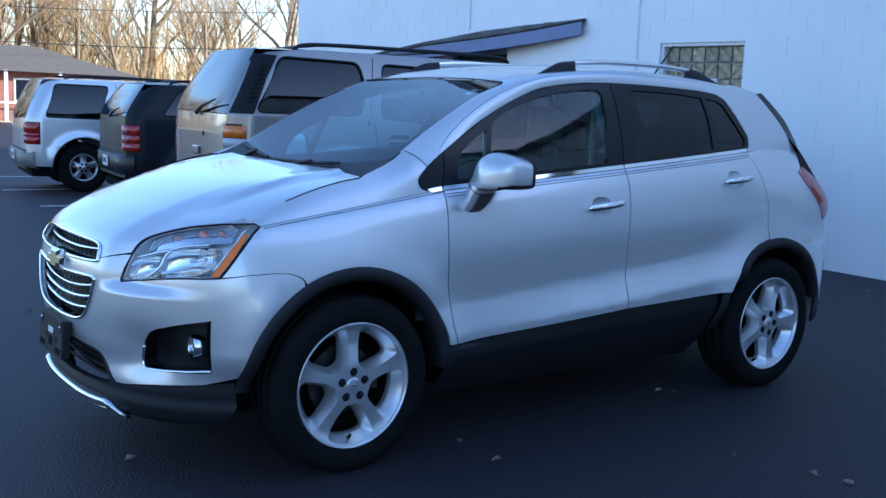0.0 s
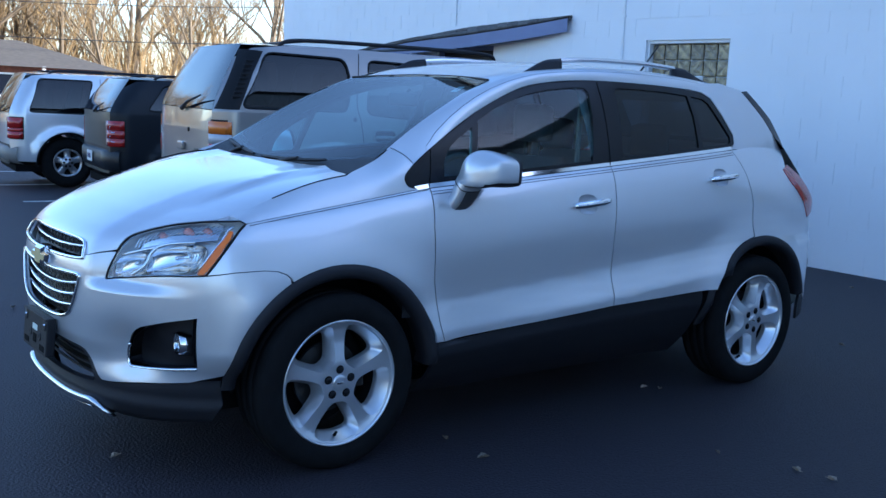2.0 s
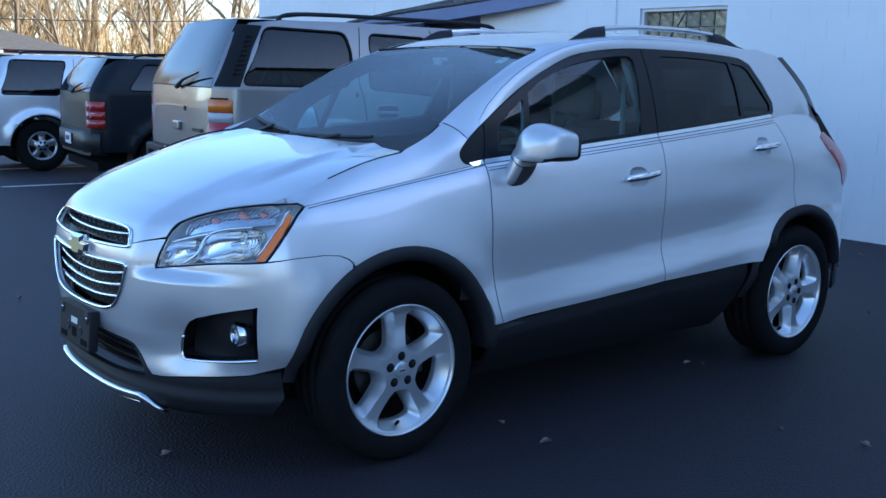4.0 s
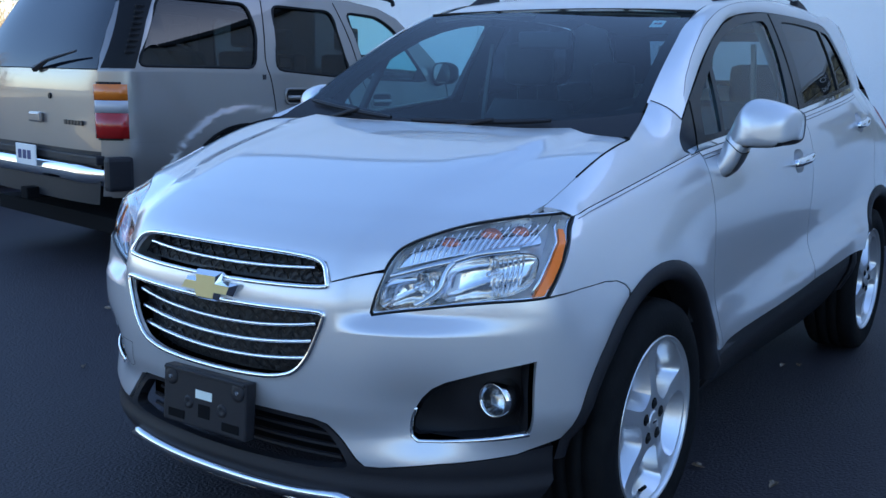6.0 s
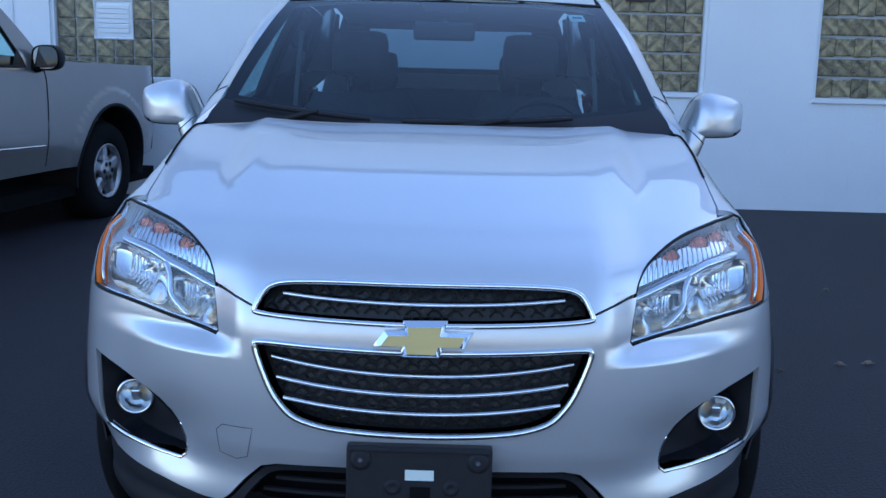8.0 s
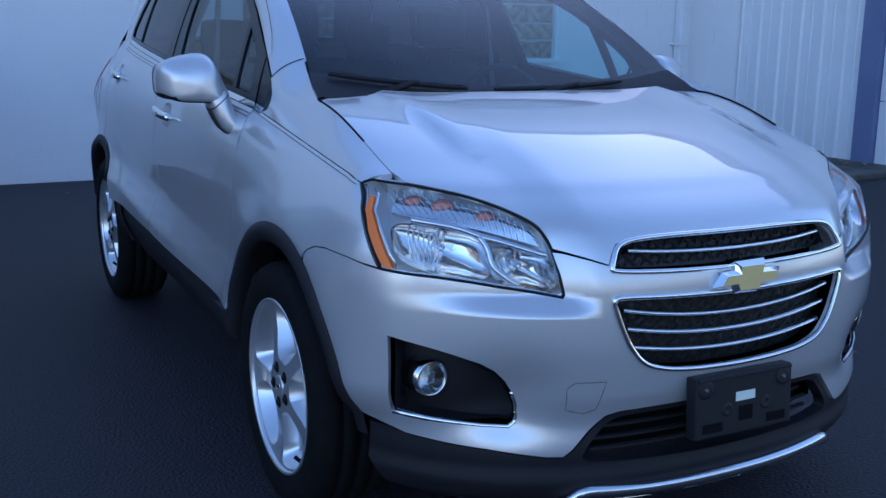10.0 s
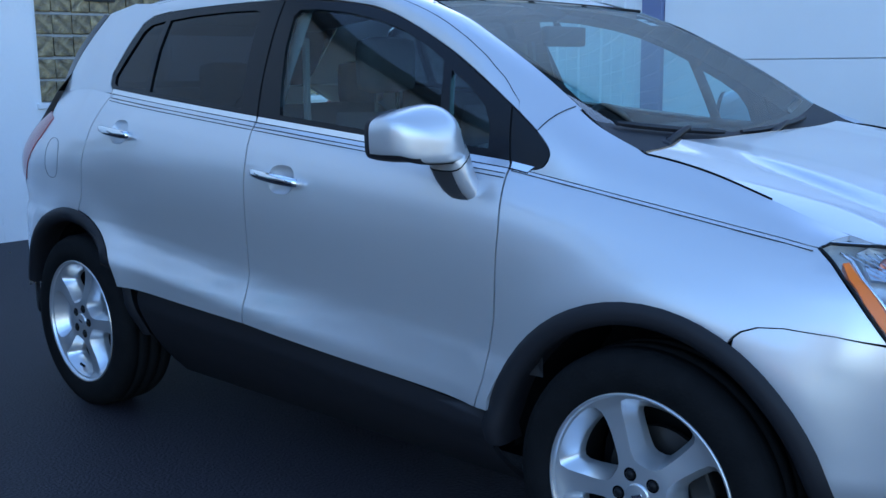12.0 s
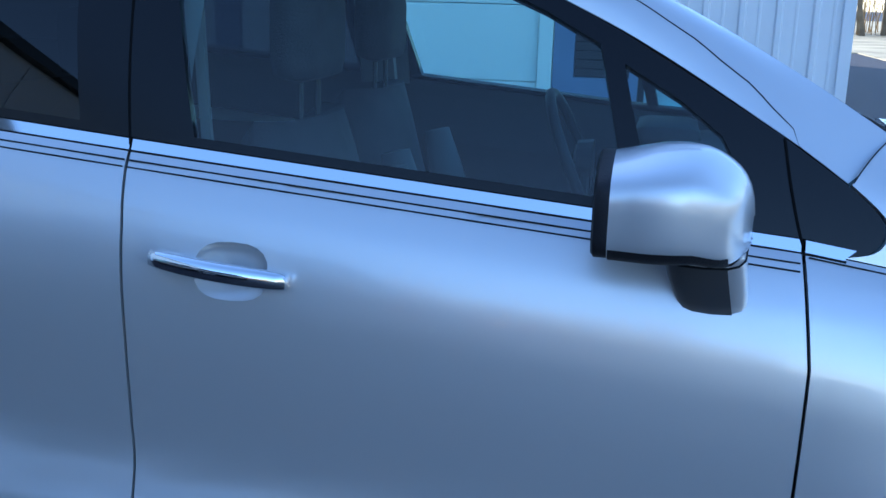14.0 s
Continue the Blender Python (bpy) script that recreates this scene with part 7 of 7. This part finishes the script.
suv1, yc1, half1, tl1, tx1 = parked_suv("pewter full-size SUV parked nose to the wall with chrome rear bumper", 0.115, 3.338, 1.99, 0.42, 1.25, 1.80, M_PEWTER, M_PEWTER, 1.13, 0.395, TAHOE_WIN,
                         (0.837, 1.17, 0.004, 0.125, ((0.0, 0.47, M_REDLENS), (0.475, 0.70, M_WHITELENS), (0.705, 1.0, M_AMBERDARK))), -0.025, 5.0, bumper=(0.51, 0.665), gate=0.75, screen=2.98, chrome_bumper=True, seams=t_seams, handles=((1.572, 1.09), (2.385, 1.055)), tumble=0.17, yaw=-9.0, arch_gap=0.15, blister=0.019)
# its dark corner trims with louvres, badge bars, side moulding and door mirror
for sg in (-1, 1):
    q = [(0.15, 1.268), (0.315, 1.268), (0.44, 1.56), (0.54, 1.735), (0.385, 1.745)]
    tr = panel("corner_trim", q, lambda x, z: (x, yc1 + sg * half1(x, z), z), 0.06, 0.05, suv1, M_SATINBLACK, depth=0.004, proud=0.006, flip=sg > 0, label="black ribbed corner trim")
    if sg < 0:
        for k in range(9):
            z = 1.36 + k * 0.036
            x = 0.255 + (z - 1.268) * 0.46
            y = yc1 - half1(x, z)
            part("rib", box(x - 0.035, x + 0.035, y - 0.016, y - 0.004, z, z + 0.015, 0.003), M_SATINBLACK, tr)
side1 = lambda x, z: (x, yc1 - half1(x, z), z)
for x0, x1 in ((1.715, 2.225), (2.275, 3.06)):
    zt = lambda x: 0.786 - 0.026 * (x - 1.7)
    q = eased([(x0, zt(x0) - 0.122), (x1, zt(x1) - 0.122), (x1, zt(x1)), (x0, zt(x0))], 3, 0.02)
    md = panel("side_moulding", q, side1, 0.08, 0.03, suv1, M_PEWTER, depth=0.016, proud=0.016, label="body side moulding with a bright strip")
    part("bright_strip", tube([(x, yc1 - half1(x, zt(x) - 0.10) - 0.018, zt(x) - 0.10) for x in (x0 + 0.02, (x0 + x1) / 2, x1 - 0.02)], 0.0075, 6), M_CHROME, md)
# lower rear corner, joined to the side along a seam over the bumper
low = [(0.15, 0.47), (0.585, 0.47)] + [(1.13 - 0.552 * math.cos(radians(a)), 0.37 + 0.552 * math.sin(radians(a))) for a in (16, 24, 32, 40, 46)] + [(0.72, 0.803), (0.15, 0.815)]
panel("bumper_side", low, side1, 0.06, 0.04, suv1, M_PEWTER, depth=0.014, proud=0.012, label="pewter bumper end under a seam")
for k in range(6):
    part("badge_bar", box(tx1(0.93, 0.6) - 0.006, tx1(0.93, 0.6), yc1 - 0.70 + k * 0.042, yc1 - 0.668 + k * 0.042, 0.905, 0.935), M_BADGE, suv1)
part("tailgate_handle", box(tx1(0.92, 0.1) - 0.035, tx1(0.92, 0.1), yc1 - 0.17, yc1 - 0.01, 0.90, 0.97, 0.015), M_PEWTER, suv1)
part("tailgate_lock", lathe([(-0.005, 0.001), (-0.005, 0.018), (0.01, 0.02)], "x", 12, center=(tx1(1.1, 0.3) - 0.004, yc1 - 0.28, 1.08)), M_SATINBLACK, suv1)
part("side_badge", box(1.28, 1.307, yc1 - half1(1.29, 1.22) - 0.006, yc1 - half1(1.29, 1.22), 1.205, 1.24, 0.002), M_BADGE, suv1)
def round_mirror(v, x, y, z, hy, hz, deep):
    """A rounded black door mirror: a shell that bulges forwards, its glass facing back, and an arm to the door."""
    rows = []
    for f, dx in ((0.97, 0.0), (1.0, 0.02), (1.0, 0.05), (0.93, 0.085), (0.78, 0.115), (0.5, 0.14), (0.02, deep)):
        rows.append([(x + dx, y + hy * f * math.copysign(abs(math.cos(a)) ** 0.7, math.cos(a)), z + hz * f * math.copysign(abs(math.sin(a)) ** 0.7, math.sin(a))) for a in [math.pi * k / 14 for k in range(29)]])
    dm = part("door_mirror", grid_mesh(rows), M_SATINBLACK, v, "rounded black door mirror", smooth=True)
    rows = [[(x + 0.003, y + (p[1] - y) * f, z + (p[2] - z) * f) for p in rows[0]] for f in (0.88, 0.02)]
    part("mirror_glass", grid_mesh(rows), M_CHROME, dm)
    part("stalk", tube([(x + 0.06, y + hy * 0.6, z - hz * 0.5), (x + 0.07, y + hy * 1.3, z - hz * 0.75), (x + 0.05, y + hy * 1.9, z - hz * 0.9)], [0.05, 0.045, 0.05], 10), M_SATINBLACK, dm, smooth=True)


round_mirror(suv1, 2.93, yc1 - 1.115, 1.265, 0.105, 0.088, 0.15)
q = [(2.72, 1.205), (2.885, 1.198), (2.80, 1.32)]
panel("sail_trim", q, side1, 0.06, 0.04, suv1, M_SATINBLACK, depth=0.006, proud=0.004)
part("window_sticker", box(1.46, 1.55, yc1 - half1(1.5, 1.34) + 0.018, yc1 - half1(1.5, 1.34) + 0.0195, 1.295, 1.355), M_STICKER, suv1)

TB_WIN = [eased(w) for w in ([(1.62, 1.10), (2.42, 1.08), (2.44, 1.40), (1.86, 1.43)], [(2.58, 1.08), (3.25, 1.06), (3.20, 1.40), (2.60, 1.42)], [(3.4, 1.06), (4.1, 1.03), (3.75, 1.31), (3.38, 1.40)])]
suv2, yc2, half2, tl2, tx2 = parked_suv("dark slate mid-size SUV parked beside the pewter one", 1.16, 8.66, 1.88, 0.4, 1.06, 1.50, M_SLATE, M_SLATE, 2.10, 0.365, TB_WIN,
                         (0.64, 0.96, 0.06, 0.15, ((0.0, 0.30, M_REDLENS), (0.31, 0.62, M_REDLENS), (0.63, 1.0, M_REDLENS))), -0.14, 4.85, sill=0.34, bumper=(0.30, 0.59), seams=([(2.5, 0.80), (2.5, 1.03), (2.52, 1.46)],), handles=((2.78, 0.90),), tumble=0.15, flare=0.035)
for k in range(2):
    part("lamp_ring", tube([(tl2(0.86) + 0.02 + 0.05 * math.cos(a * 0.45), yc2 - half2(tl2(0.86) + 0.06, 0.86) - 0.016, 0.74 + 0.12 * k + 0.045 * math.sin(a * 0.45)) for a in range(14)], 0.005, 5, closed=True), M_CHROME, suv2)
EX_WIN = [eased(w) for w in ([(1.08, 0.945), (1.90, 0.935), (2.03, 1.445), (1.24, 1.45)], [(2.18, 0.94), (2.86, 0.93), (2.82, 1.44), (2.22, 1.45)], [(3.0, 0.93), (3.72, 0.90), (3.36, 1.24), (2.98, 1.44)])]
suv3, yc3, half3, tl3, tx3 = parked_suv("pale silver SUV with grey lower cladding parked in the row", 0.80, 12.0, 1.95, 0.3, 0.915, 1.53, M_SILVERWHITE, M_GREYCLAD, 1.64, 0.385, EX_WIN,
                         (0.545, 0.855, 0.03, 0.17, ((0.0, 0.32, M_REDLENS), (0.33, 0.5, M_REDLENS), (0.52, 1.0, M_REDLENS))), -0.20, 4.9, sill=0.20, bumper=(0.16, 0.42), seams=([(2.10, 0.68), (2.10, 0.9), (2.14, 1.48)],), handles=((2.36, 0.80),), tumble=0.15, flare=0.04)
part("lower_cladding", box(2.25, 4.0, yc3 - 0.985, yc3 - 0.955, 0.20, 0.40, 0.01), M_GREYCLAD, suv3, "grey lower cladding")

# ---- painted lines ----
for n, (x, y, l) in enumerate(((0.75, 9.75, 5.6), (0.95, 12.6, 5.6), (1.4, 15.6, 5.6))):
    z = interp([(-900, 0), (2, 0), (12, -0.2), (20, -0.3), (900, -0.3)], y)
    tagged(mesh_object("parking_line", box(x - 0.35, x + 4.4, y - 0.05, y + 0.05, z - 0.01, z + 0.004), M_STRIPE), "worn white parking bay line", "road marking", "parking lines", "structure")


# ---- fallen leaves ----
def leaf_mesh(seed):
    r = random.Random(seed)
    bm = bmesh.new()
    n = 18
    ring = []
    for k in range(n):
        a = 2 * math.pi * k / n
        rad = 0.032 * (0.62 + 0.38 * math.cos(a) ** 2) * (1 + 0.28 * math.cos(6 * a + r.random())) * (0.9 + 0.2 * r.random())
        ring.append(bm.verts.new((1.35 * rad * math.cos(a), 0.9 * rad * math.sin(a), 0.004 + 0.016 * abs(math.sin(a)) + 0.01 * r.random())))
    c = bm.verts.new((0, 0, 0.003))
    for k in range(n):
        bm.faces.new((c, ring[k], ring[(k + 1) % n]))
    tube([(0.03, 0, 0.006), (0.062, 0.008, 0.010)], 0.0012, 4, bm)
    me = bpy.data.meshes.new("leaf")
    bm.to_mesh(me)
    bm.free()
    me.materials.append(M_LEAF)
    return me


leaf_meshes = [leaf_mesh(k) for k in range(5)]
rnd = random.Random(21)
spots = [(-1.95, -0.33, 1.1), (-0.70, -0.79, 1.0), (-0.70, -1.05, 1.1), (0.69, -0.66, 1.0), (0.74, -0.72, 1.0), (0.32, -1.81, 1.1), (0.05, 2.96, 1.2), (-0.15, 2.65, 1.2), (-0.51, 2.57, 1.1), (-1.25, 1.76, 1.0), (0.66, 3.06, 1.2), (0.76, 2.92, 1.1), (0.49, 2.87, 1.2), (0.35, 3.04, 1.1), (-1.02, -1.75, 0.8), (0.35, -1.95, 1.2), (0.21, -1.5, 0.8), (-0.77, -1.9, 1.7), (-1.59, 2.54, 1.3), (0.5, 2.62, 1.5),
         (0.71, 2.75, 1.4), (0.6, 2.6, 1.3), (0.45, 2.72, 1.3), (0.85, 2.85, 1.2), (0.3, 2.45, 1.0), (-0.23, 2.52, 1.2), (0.54, 2.4, 1.1), (-0.3, 2.3, 1.0), (-0.35, 2.05, 0.9), (-0.65, 1.75, 1.2), (-0.45, 1.7, 1.0), (4.03, -1.59, 1.2), (1.6, -1.7, 1.0), (2.2, -1.2, 0.9), (1.9, -2.3, 1.0), (2.6, -0.6, 0.9), (3.1, -1.9, 1.0), (4.9, -0.5, 0.8), (4.7, 0.6, 0.8), (-2.9, 1.1, 1.1), (-2.7, -0.55, 1.2), (3.6, -3.4, 1.1), (2.9, -4.2, 1.1), (1.2, -3.0, 1.0), (2.0, 3.0, 1.1)]
spots += [(rnd.uniform(3.2, 5.3), rnd.uniform(-6.9, -6.3), rnd.uniform(0.8, 1.6)) for _ in range(45)]
spots += [(rnd.uniform(4.7, 5.34), rnd.uniform(-7.0, -5.2), rnd.uniform(0.8, 1.5)) for _ in range(25)]
for n, (x, y, sc) in enumerate(spots):
    o = new("leaf", leaf_meshes[n % 5])
    z = 0.052 if 2.76 < x < 5.37 and -7.08 < y < -5.76 else interp([(-900, 0), (2, 0), (12, -0.2)], y) + 0.001
    o.matrix_basis = pose(x, y, z, rnd.uniform(-10, 10), rnd.uniform(-10, 10), rnd.uniform(0, 360)) @ Matrix.Diagonal((sc * 0.46, sc * 0.46, sc * 0.62, 1))
    tagged(o, "curled dry brown oak leaf on the ground", "leaf", "fallen leaves")


# heap of brown leaves blown into the corner of the walls
def leaf_heap(x0, x1, y0, y1, h, n):
    r = random.Random(11)
    bm = bmesh.new()
    for _ in range(n):
        f = r.random() ** 0.6
        c = Vector((x1 - (x1 - x0) * r.random() * f, y0 + (y1 - y0) * r.random() ** 1.6, 0))
        c.z = 0.07 + h * r.random() * (1 - (x1 - c.x) / (x1 - x0)) * (1 - 0.7 * (c.y - y0) / (y1 - y0))
        a, t = r.uniform(0, 6.28), r.uniform(-0.9, 0.9)
        u, w = Vector((math.cos(a), math.sin(a), t * 0.6)) * r.uniform(0.03, 0.06), Vector((-math.sin(a), math.cos(a), t)) * r.uniform(0.018, 0.035)
        mid = c + Vector((0, 0, r.uniform(0.006, 0.02)))
        ring = [c - u, c - u * 0.2 - w, c + u, c + u * 0.2 + w]
        vs = [bm.verts.new(p) for p in ring] + [bm.verts.new(mid)]
        for k in range(4):
            bm.faces.new((vs[k], vs[(k + 1) % 4], vs[4]))
    return tagged(mesh_object("leaf_pile", bm, M_OLDLEAF), "heap of brown dead leaves in the corner of the walls", "leaves", kind="stuff")


M_OLDLEAF = material("rotting_brown_leaf", (0.085, 0.05, 0.028), 0.85, vary=0.5, scale=25)
leaf_heap(4.85, 5.37, -7.02, -6.1, 0.10, 260)


# ---- bare trees ----
def bare_tree(seed, height, parent):
    r = random.Random(seed)
    trunk, twigs = bmesh.new(), bmesh.new()

    def grow_branch(p, d, length, rad, level):
        n = 4 if level < 2 else 3
        pts, rs = [p.copy()], [rad]
        for k in range(n):
            d = (d + Vector((r.uniform(-1, 1), r.uniform(-1, 1), r.uniform(-0.5, 0.9))) * (0.10 if level == 0 else 0.20)).normalized()
            p = p + d * length / n
            pts.append(p.copy())
            rs.append(rad * (1 - 0.6 * (k + 1) / n))
        tube(pts, rs, 6 if level < 1 else 4 if level < 3 else 3, trunk if level < 3 else twigs)
        if level >= 4:
            return
        kids = (6, 6, 5, 4)[level]
        for k in range(kids):
            f = 0.35 + 0.65 * (k + r.random()) / kids
            i = min(n - 1, int(f * n))
            q = pts[i].lerp(pts[i + 1], f * n - i)
            side = Vector((r.uniform(-1, 1), r.uniform(-1, 1), r.uniform(-0.1, 0.5))).normalized()
            nd = (d * 0.75 + side * 0.8 + Vector((0, 0, 0.25))).normalized()
            grow_branch(q, nd, length * r.uniform(0.45, 0.66), rad * (1 - 0.6 * f) * 0.62, level + 1)

    grow_branch(Vector((0, 0, -0.2)), Vector((0, 0, 1)), height * 0.5, height * 0.017, 0)
    part("trunk", trunk, M_BARK, parent)
    part("crown", twigs, M_TWIG, parent, "fine bare winter twigs")


protos = []
for k in range(4):
    t = thing("tree", -6 + 7 * k, 52 + 5 * (k % 2), -0.3, 90 * k, label="tall bare winter tree in low sun", category="tree", group="bare trees")
    bare_tree(40 + k, 13 + 2 * (k % 3), t)
    protos.append(t)
rnd = random.Random(5)
for k in range(64):
    x, y = (rnd.uniform(-10, 34), rnd.uniform(50, 78)) if k < 56 else (rnd.uniform(-26, 0), rnd.uniform(-75, -52))
    c = copy_thing(protos[k % 4], pose(x, y, -0.3, rnd.uniform(-9, 9), rnd.uniform(-9, 9), rnd.uniform(0, 360)))
    s = rnd.uniform(0.75, 1.2)
    c.scale = (s, s, s)
for k in range(30):
    c = copy_thing(protos[k % 4], pose(-44 - rnd.uniform(0, 16), -62 + 4.6 * k, 0, 0, 0, 40 * k))


def thicket(name, x0, x1, y0, y1, h, seed, mat, label, n):
    """Tangled brush: many thin leaning stems."""
    r = random.Random(seed)
    bm = bmesh.new()
    for _ in range(n):
        x, y = r.uniform(x0, x1), r.uniform(y0, y1)
        z = r.uniform(0.4, 1) * h
        a, b = r.uniform(-0.35, 0.35) * z, r.uniform(-0.35, 0.35) * z
        w = r.uniform(0.02, 0.05)
        p = [Vector((x, y, -0.3)), Vector((x + a * 0.4, y + b * 0.4, z * 0.55)), Vector((x + a, y + b, z))]
        tube(p, [w, w * 0.7, w * 0.2], 3, bm)
        for _ in range(4):
            q = p[1].lerp(p[2], r.random())
            tube([q, q + Vector((r.uniform(-1, 1), r.uniform(-1, 1), r.uniform(0.2, 1.2))) * h * 0.16], [w * 0.4, w * 0.1], 3, bm)
    return tagged(mesh_object(name, bm, mat), label, "bushes", kind="stuff")


thicket("brush", -14, 44, 58, 78, 6.5, 2, M_TWIG, "tangled bare brush and saplings beyond the car park", 2600)
thicket("brush", -66, -50, -70, 90, 6.5, 4, M_TWIG, "tangled bare brush along the far side of the road", 3800)
thicket("brush", -40, 6, -70, -58, 5.0, 3, M_TWIG, "sunlit dry brush across the field", 800)


def evergreen(x, y, s):
    t = thing("evergreen_tree", x, y, 0, label="dark evergreen tree beyond the field", category="tree")
    part("trunk", tube([(0, 0, -0.2), (0, 0, 4 * s), (0.1, 0, 8 * s)], [0.2 * s, 0.14 * s, 0.03], 6), M_BARK, t)
    r = random.Random(8)
    bm = bmesh.new()
    for _ in range(700):
        h = r.uniform(0.15, 1) ** 0.8
        a, rad = r.uniform(0, 6.28), (1.05 - h) * 3.0 * s * r.uniform(0.5, 1)
        c = Vector((rad * math.cos(a), rad * math.sin(a), (1 + 7.2 * h) * s))
        o = Vector((math.cos(a), math.sin(a), -0.25)) * 0.45 * s
        w = Vector((-math.sin(a), math.cos(a), 0.3)) * 0.16 * s
        vs = [bm.verts.new(c - o * 0.4 + w), bm.verts.new(c - o * 0.4 - w), bm.verts.new(c + o - w * 0.3), bm.verts.new(c + o * 1.1 + w * 0.3)]
        bm.faces.new(vs)
    part("crown", bm, M_EVERGREEN, t)


evergreen(-12.5, -60, 1.0)


def utility_pole(x, y):
    p = thing("utility_pole", x, y, 0, label="wooden utility pole by the road", category="pole")
    part("pole", tube([(0, 0, -0.2), (0, 0, 10)], [0.16, 0.11], 8), M_BARK, p)
    part("cross_arm", box(-1.1, 1.1, -0.06, 0.06, 9.1, 9.25), M_BARK, p)
    for xx in (-1.0, -0.4, 0.4, 1.0):
        part("insulator", tube([(xx, 0, 9.25), (xx, 0, 9.42)], 0.04, 6), M_WHITELENS, p)


utility_pole(-12.2, -48)
for a, b in (((-30, 48, 6.6), (40, 56, 8.2)), ((-30, 42, 5.4), (40, 50, 5.6))):
    pts = [Vector(a).lerp(Vector(b), t / 20) - Vector((0, 0, 2.2 * 4 * (t / 20) * (1 - t / 20))) for t in range(21)]
    tagged(mesh_object("overhead_cable", tube(pts, 0.022, 4), M_SIGN), "black overhead cable between poles", "cable", "overhead cables")


# ---- brick house far beyond the lot ----
def brick_house():
    h = thing("house", 9.2, 46, -0.3, label="low brick house with a shallow grey roof and white porch", category="house")
    w = part("wall", box(-7.5, 4.5, 0, 7, 0, 2.4), M_BRICK, h, "red brick wall")
    bm = bmesh.new()
    v = [(-8.2, -0.9, 2.3), (5.4, -0.9, 2.3), (5.4, 7.9, 2.3), (-8.2, 7.9, 2.3), (-5.5, 3.5, 3.6), (1.6, 3.5, 3.6)]
    vs = [bm.verts.new(p) for p in v]
    for f in ((0, 1, 5, 4), (1, 2, 5), (2, 3, 4, 5), (3, 0, 4), (3, 2, 1, 0)):
        bm.faces.new([vs[i] for i in f])
    part("roof", bm, material("grey_shingle_roof", (0.10, 0.085, 0.068), 0.9, vary=0.15, scale=4), h, "grey shingle roof")
    for x in (-6, -3.4, -0.8, 1.6):
        part("porch_post", box(x - 0.07, x + 0.07, -0.75, -0.61, 0, 2.35), M_DOORWHITE, h)
    for x in (-5.2, -2.4, 0.2):
        wd = part("window", box(x - 0.5, x + 0.5, -0.05, 0.04, 0.9, 2.0, 0.01), M_DOORWHITE, h, "white framed window")
        part("pane", box(x - 0.42, x + 0.42, -0.06, -0.052, 0.98, 1.92), M_GLOSSDARK, wd)
    part("porch_rail", box(-6, 1.6, -0.7, -0.66, 0.85, 0.92), M_DOORWHITE, h)


brick_house()
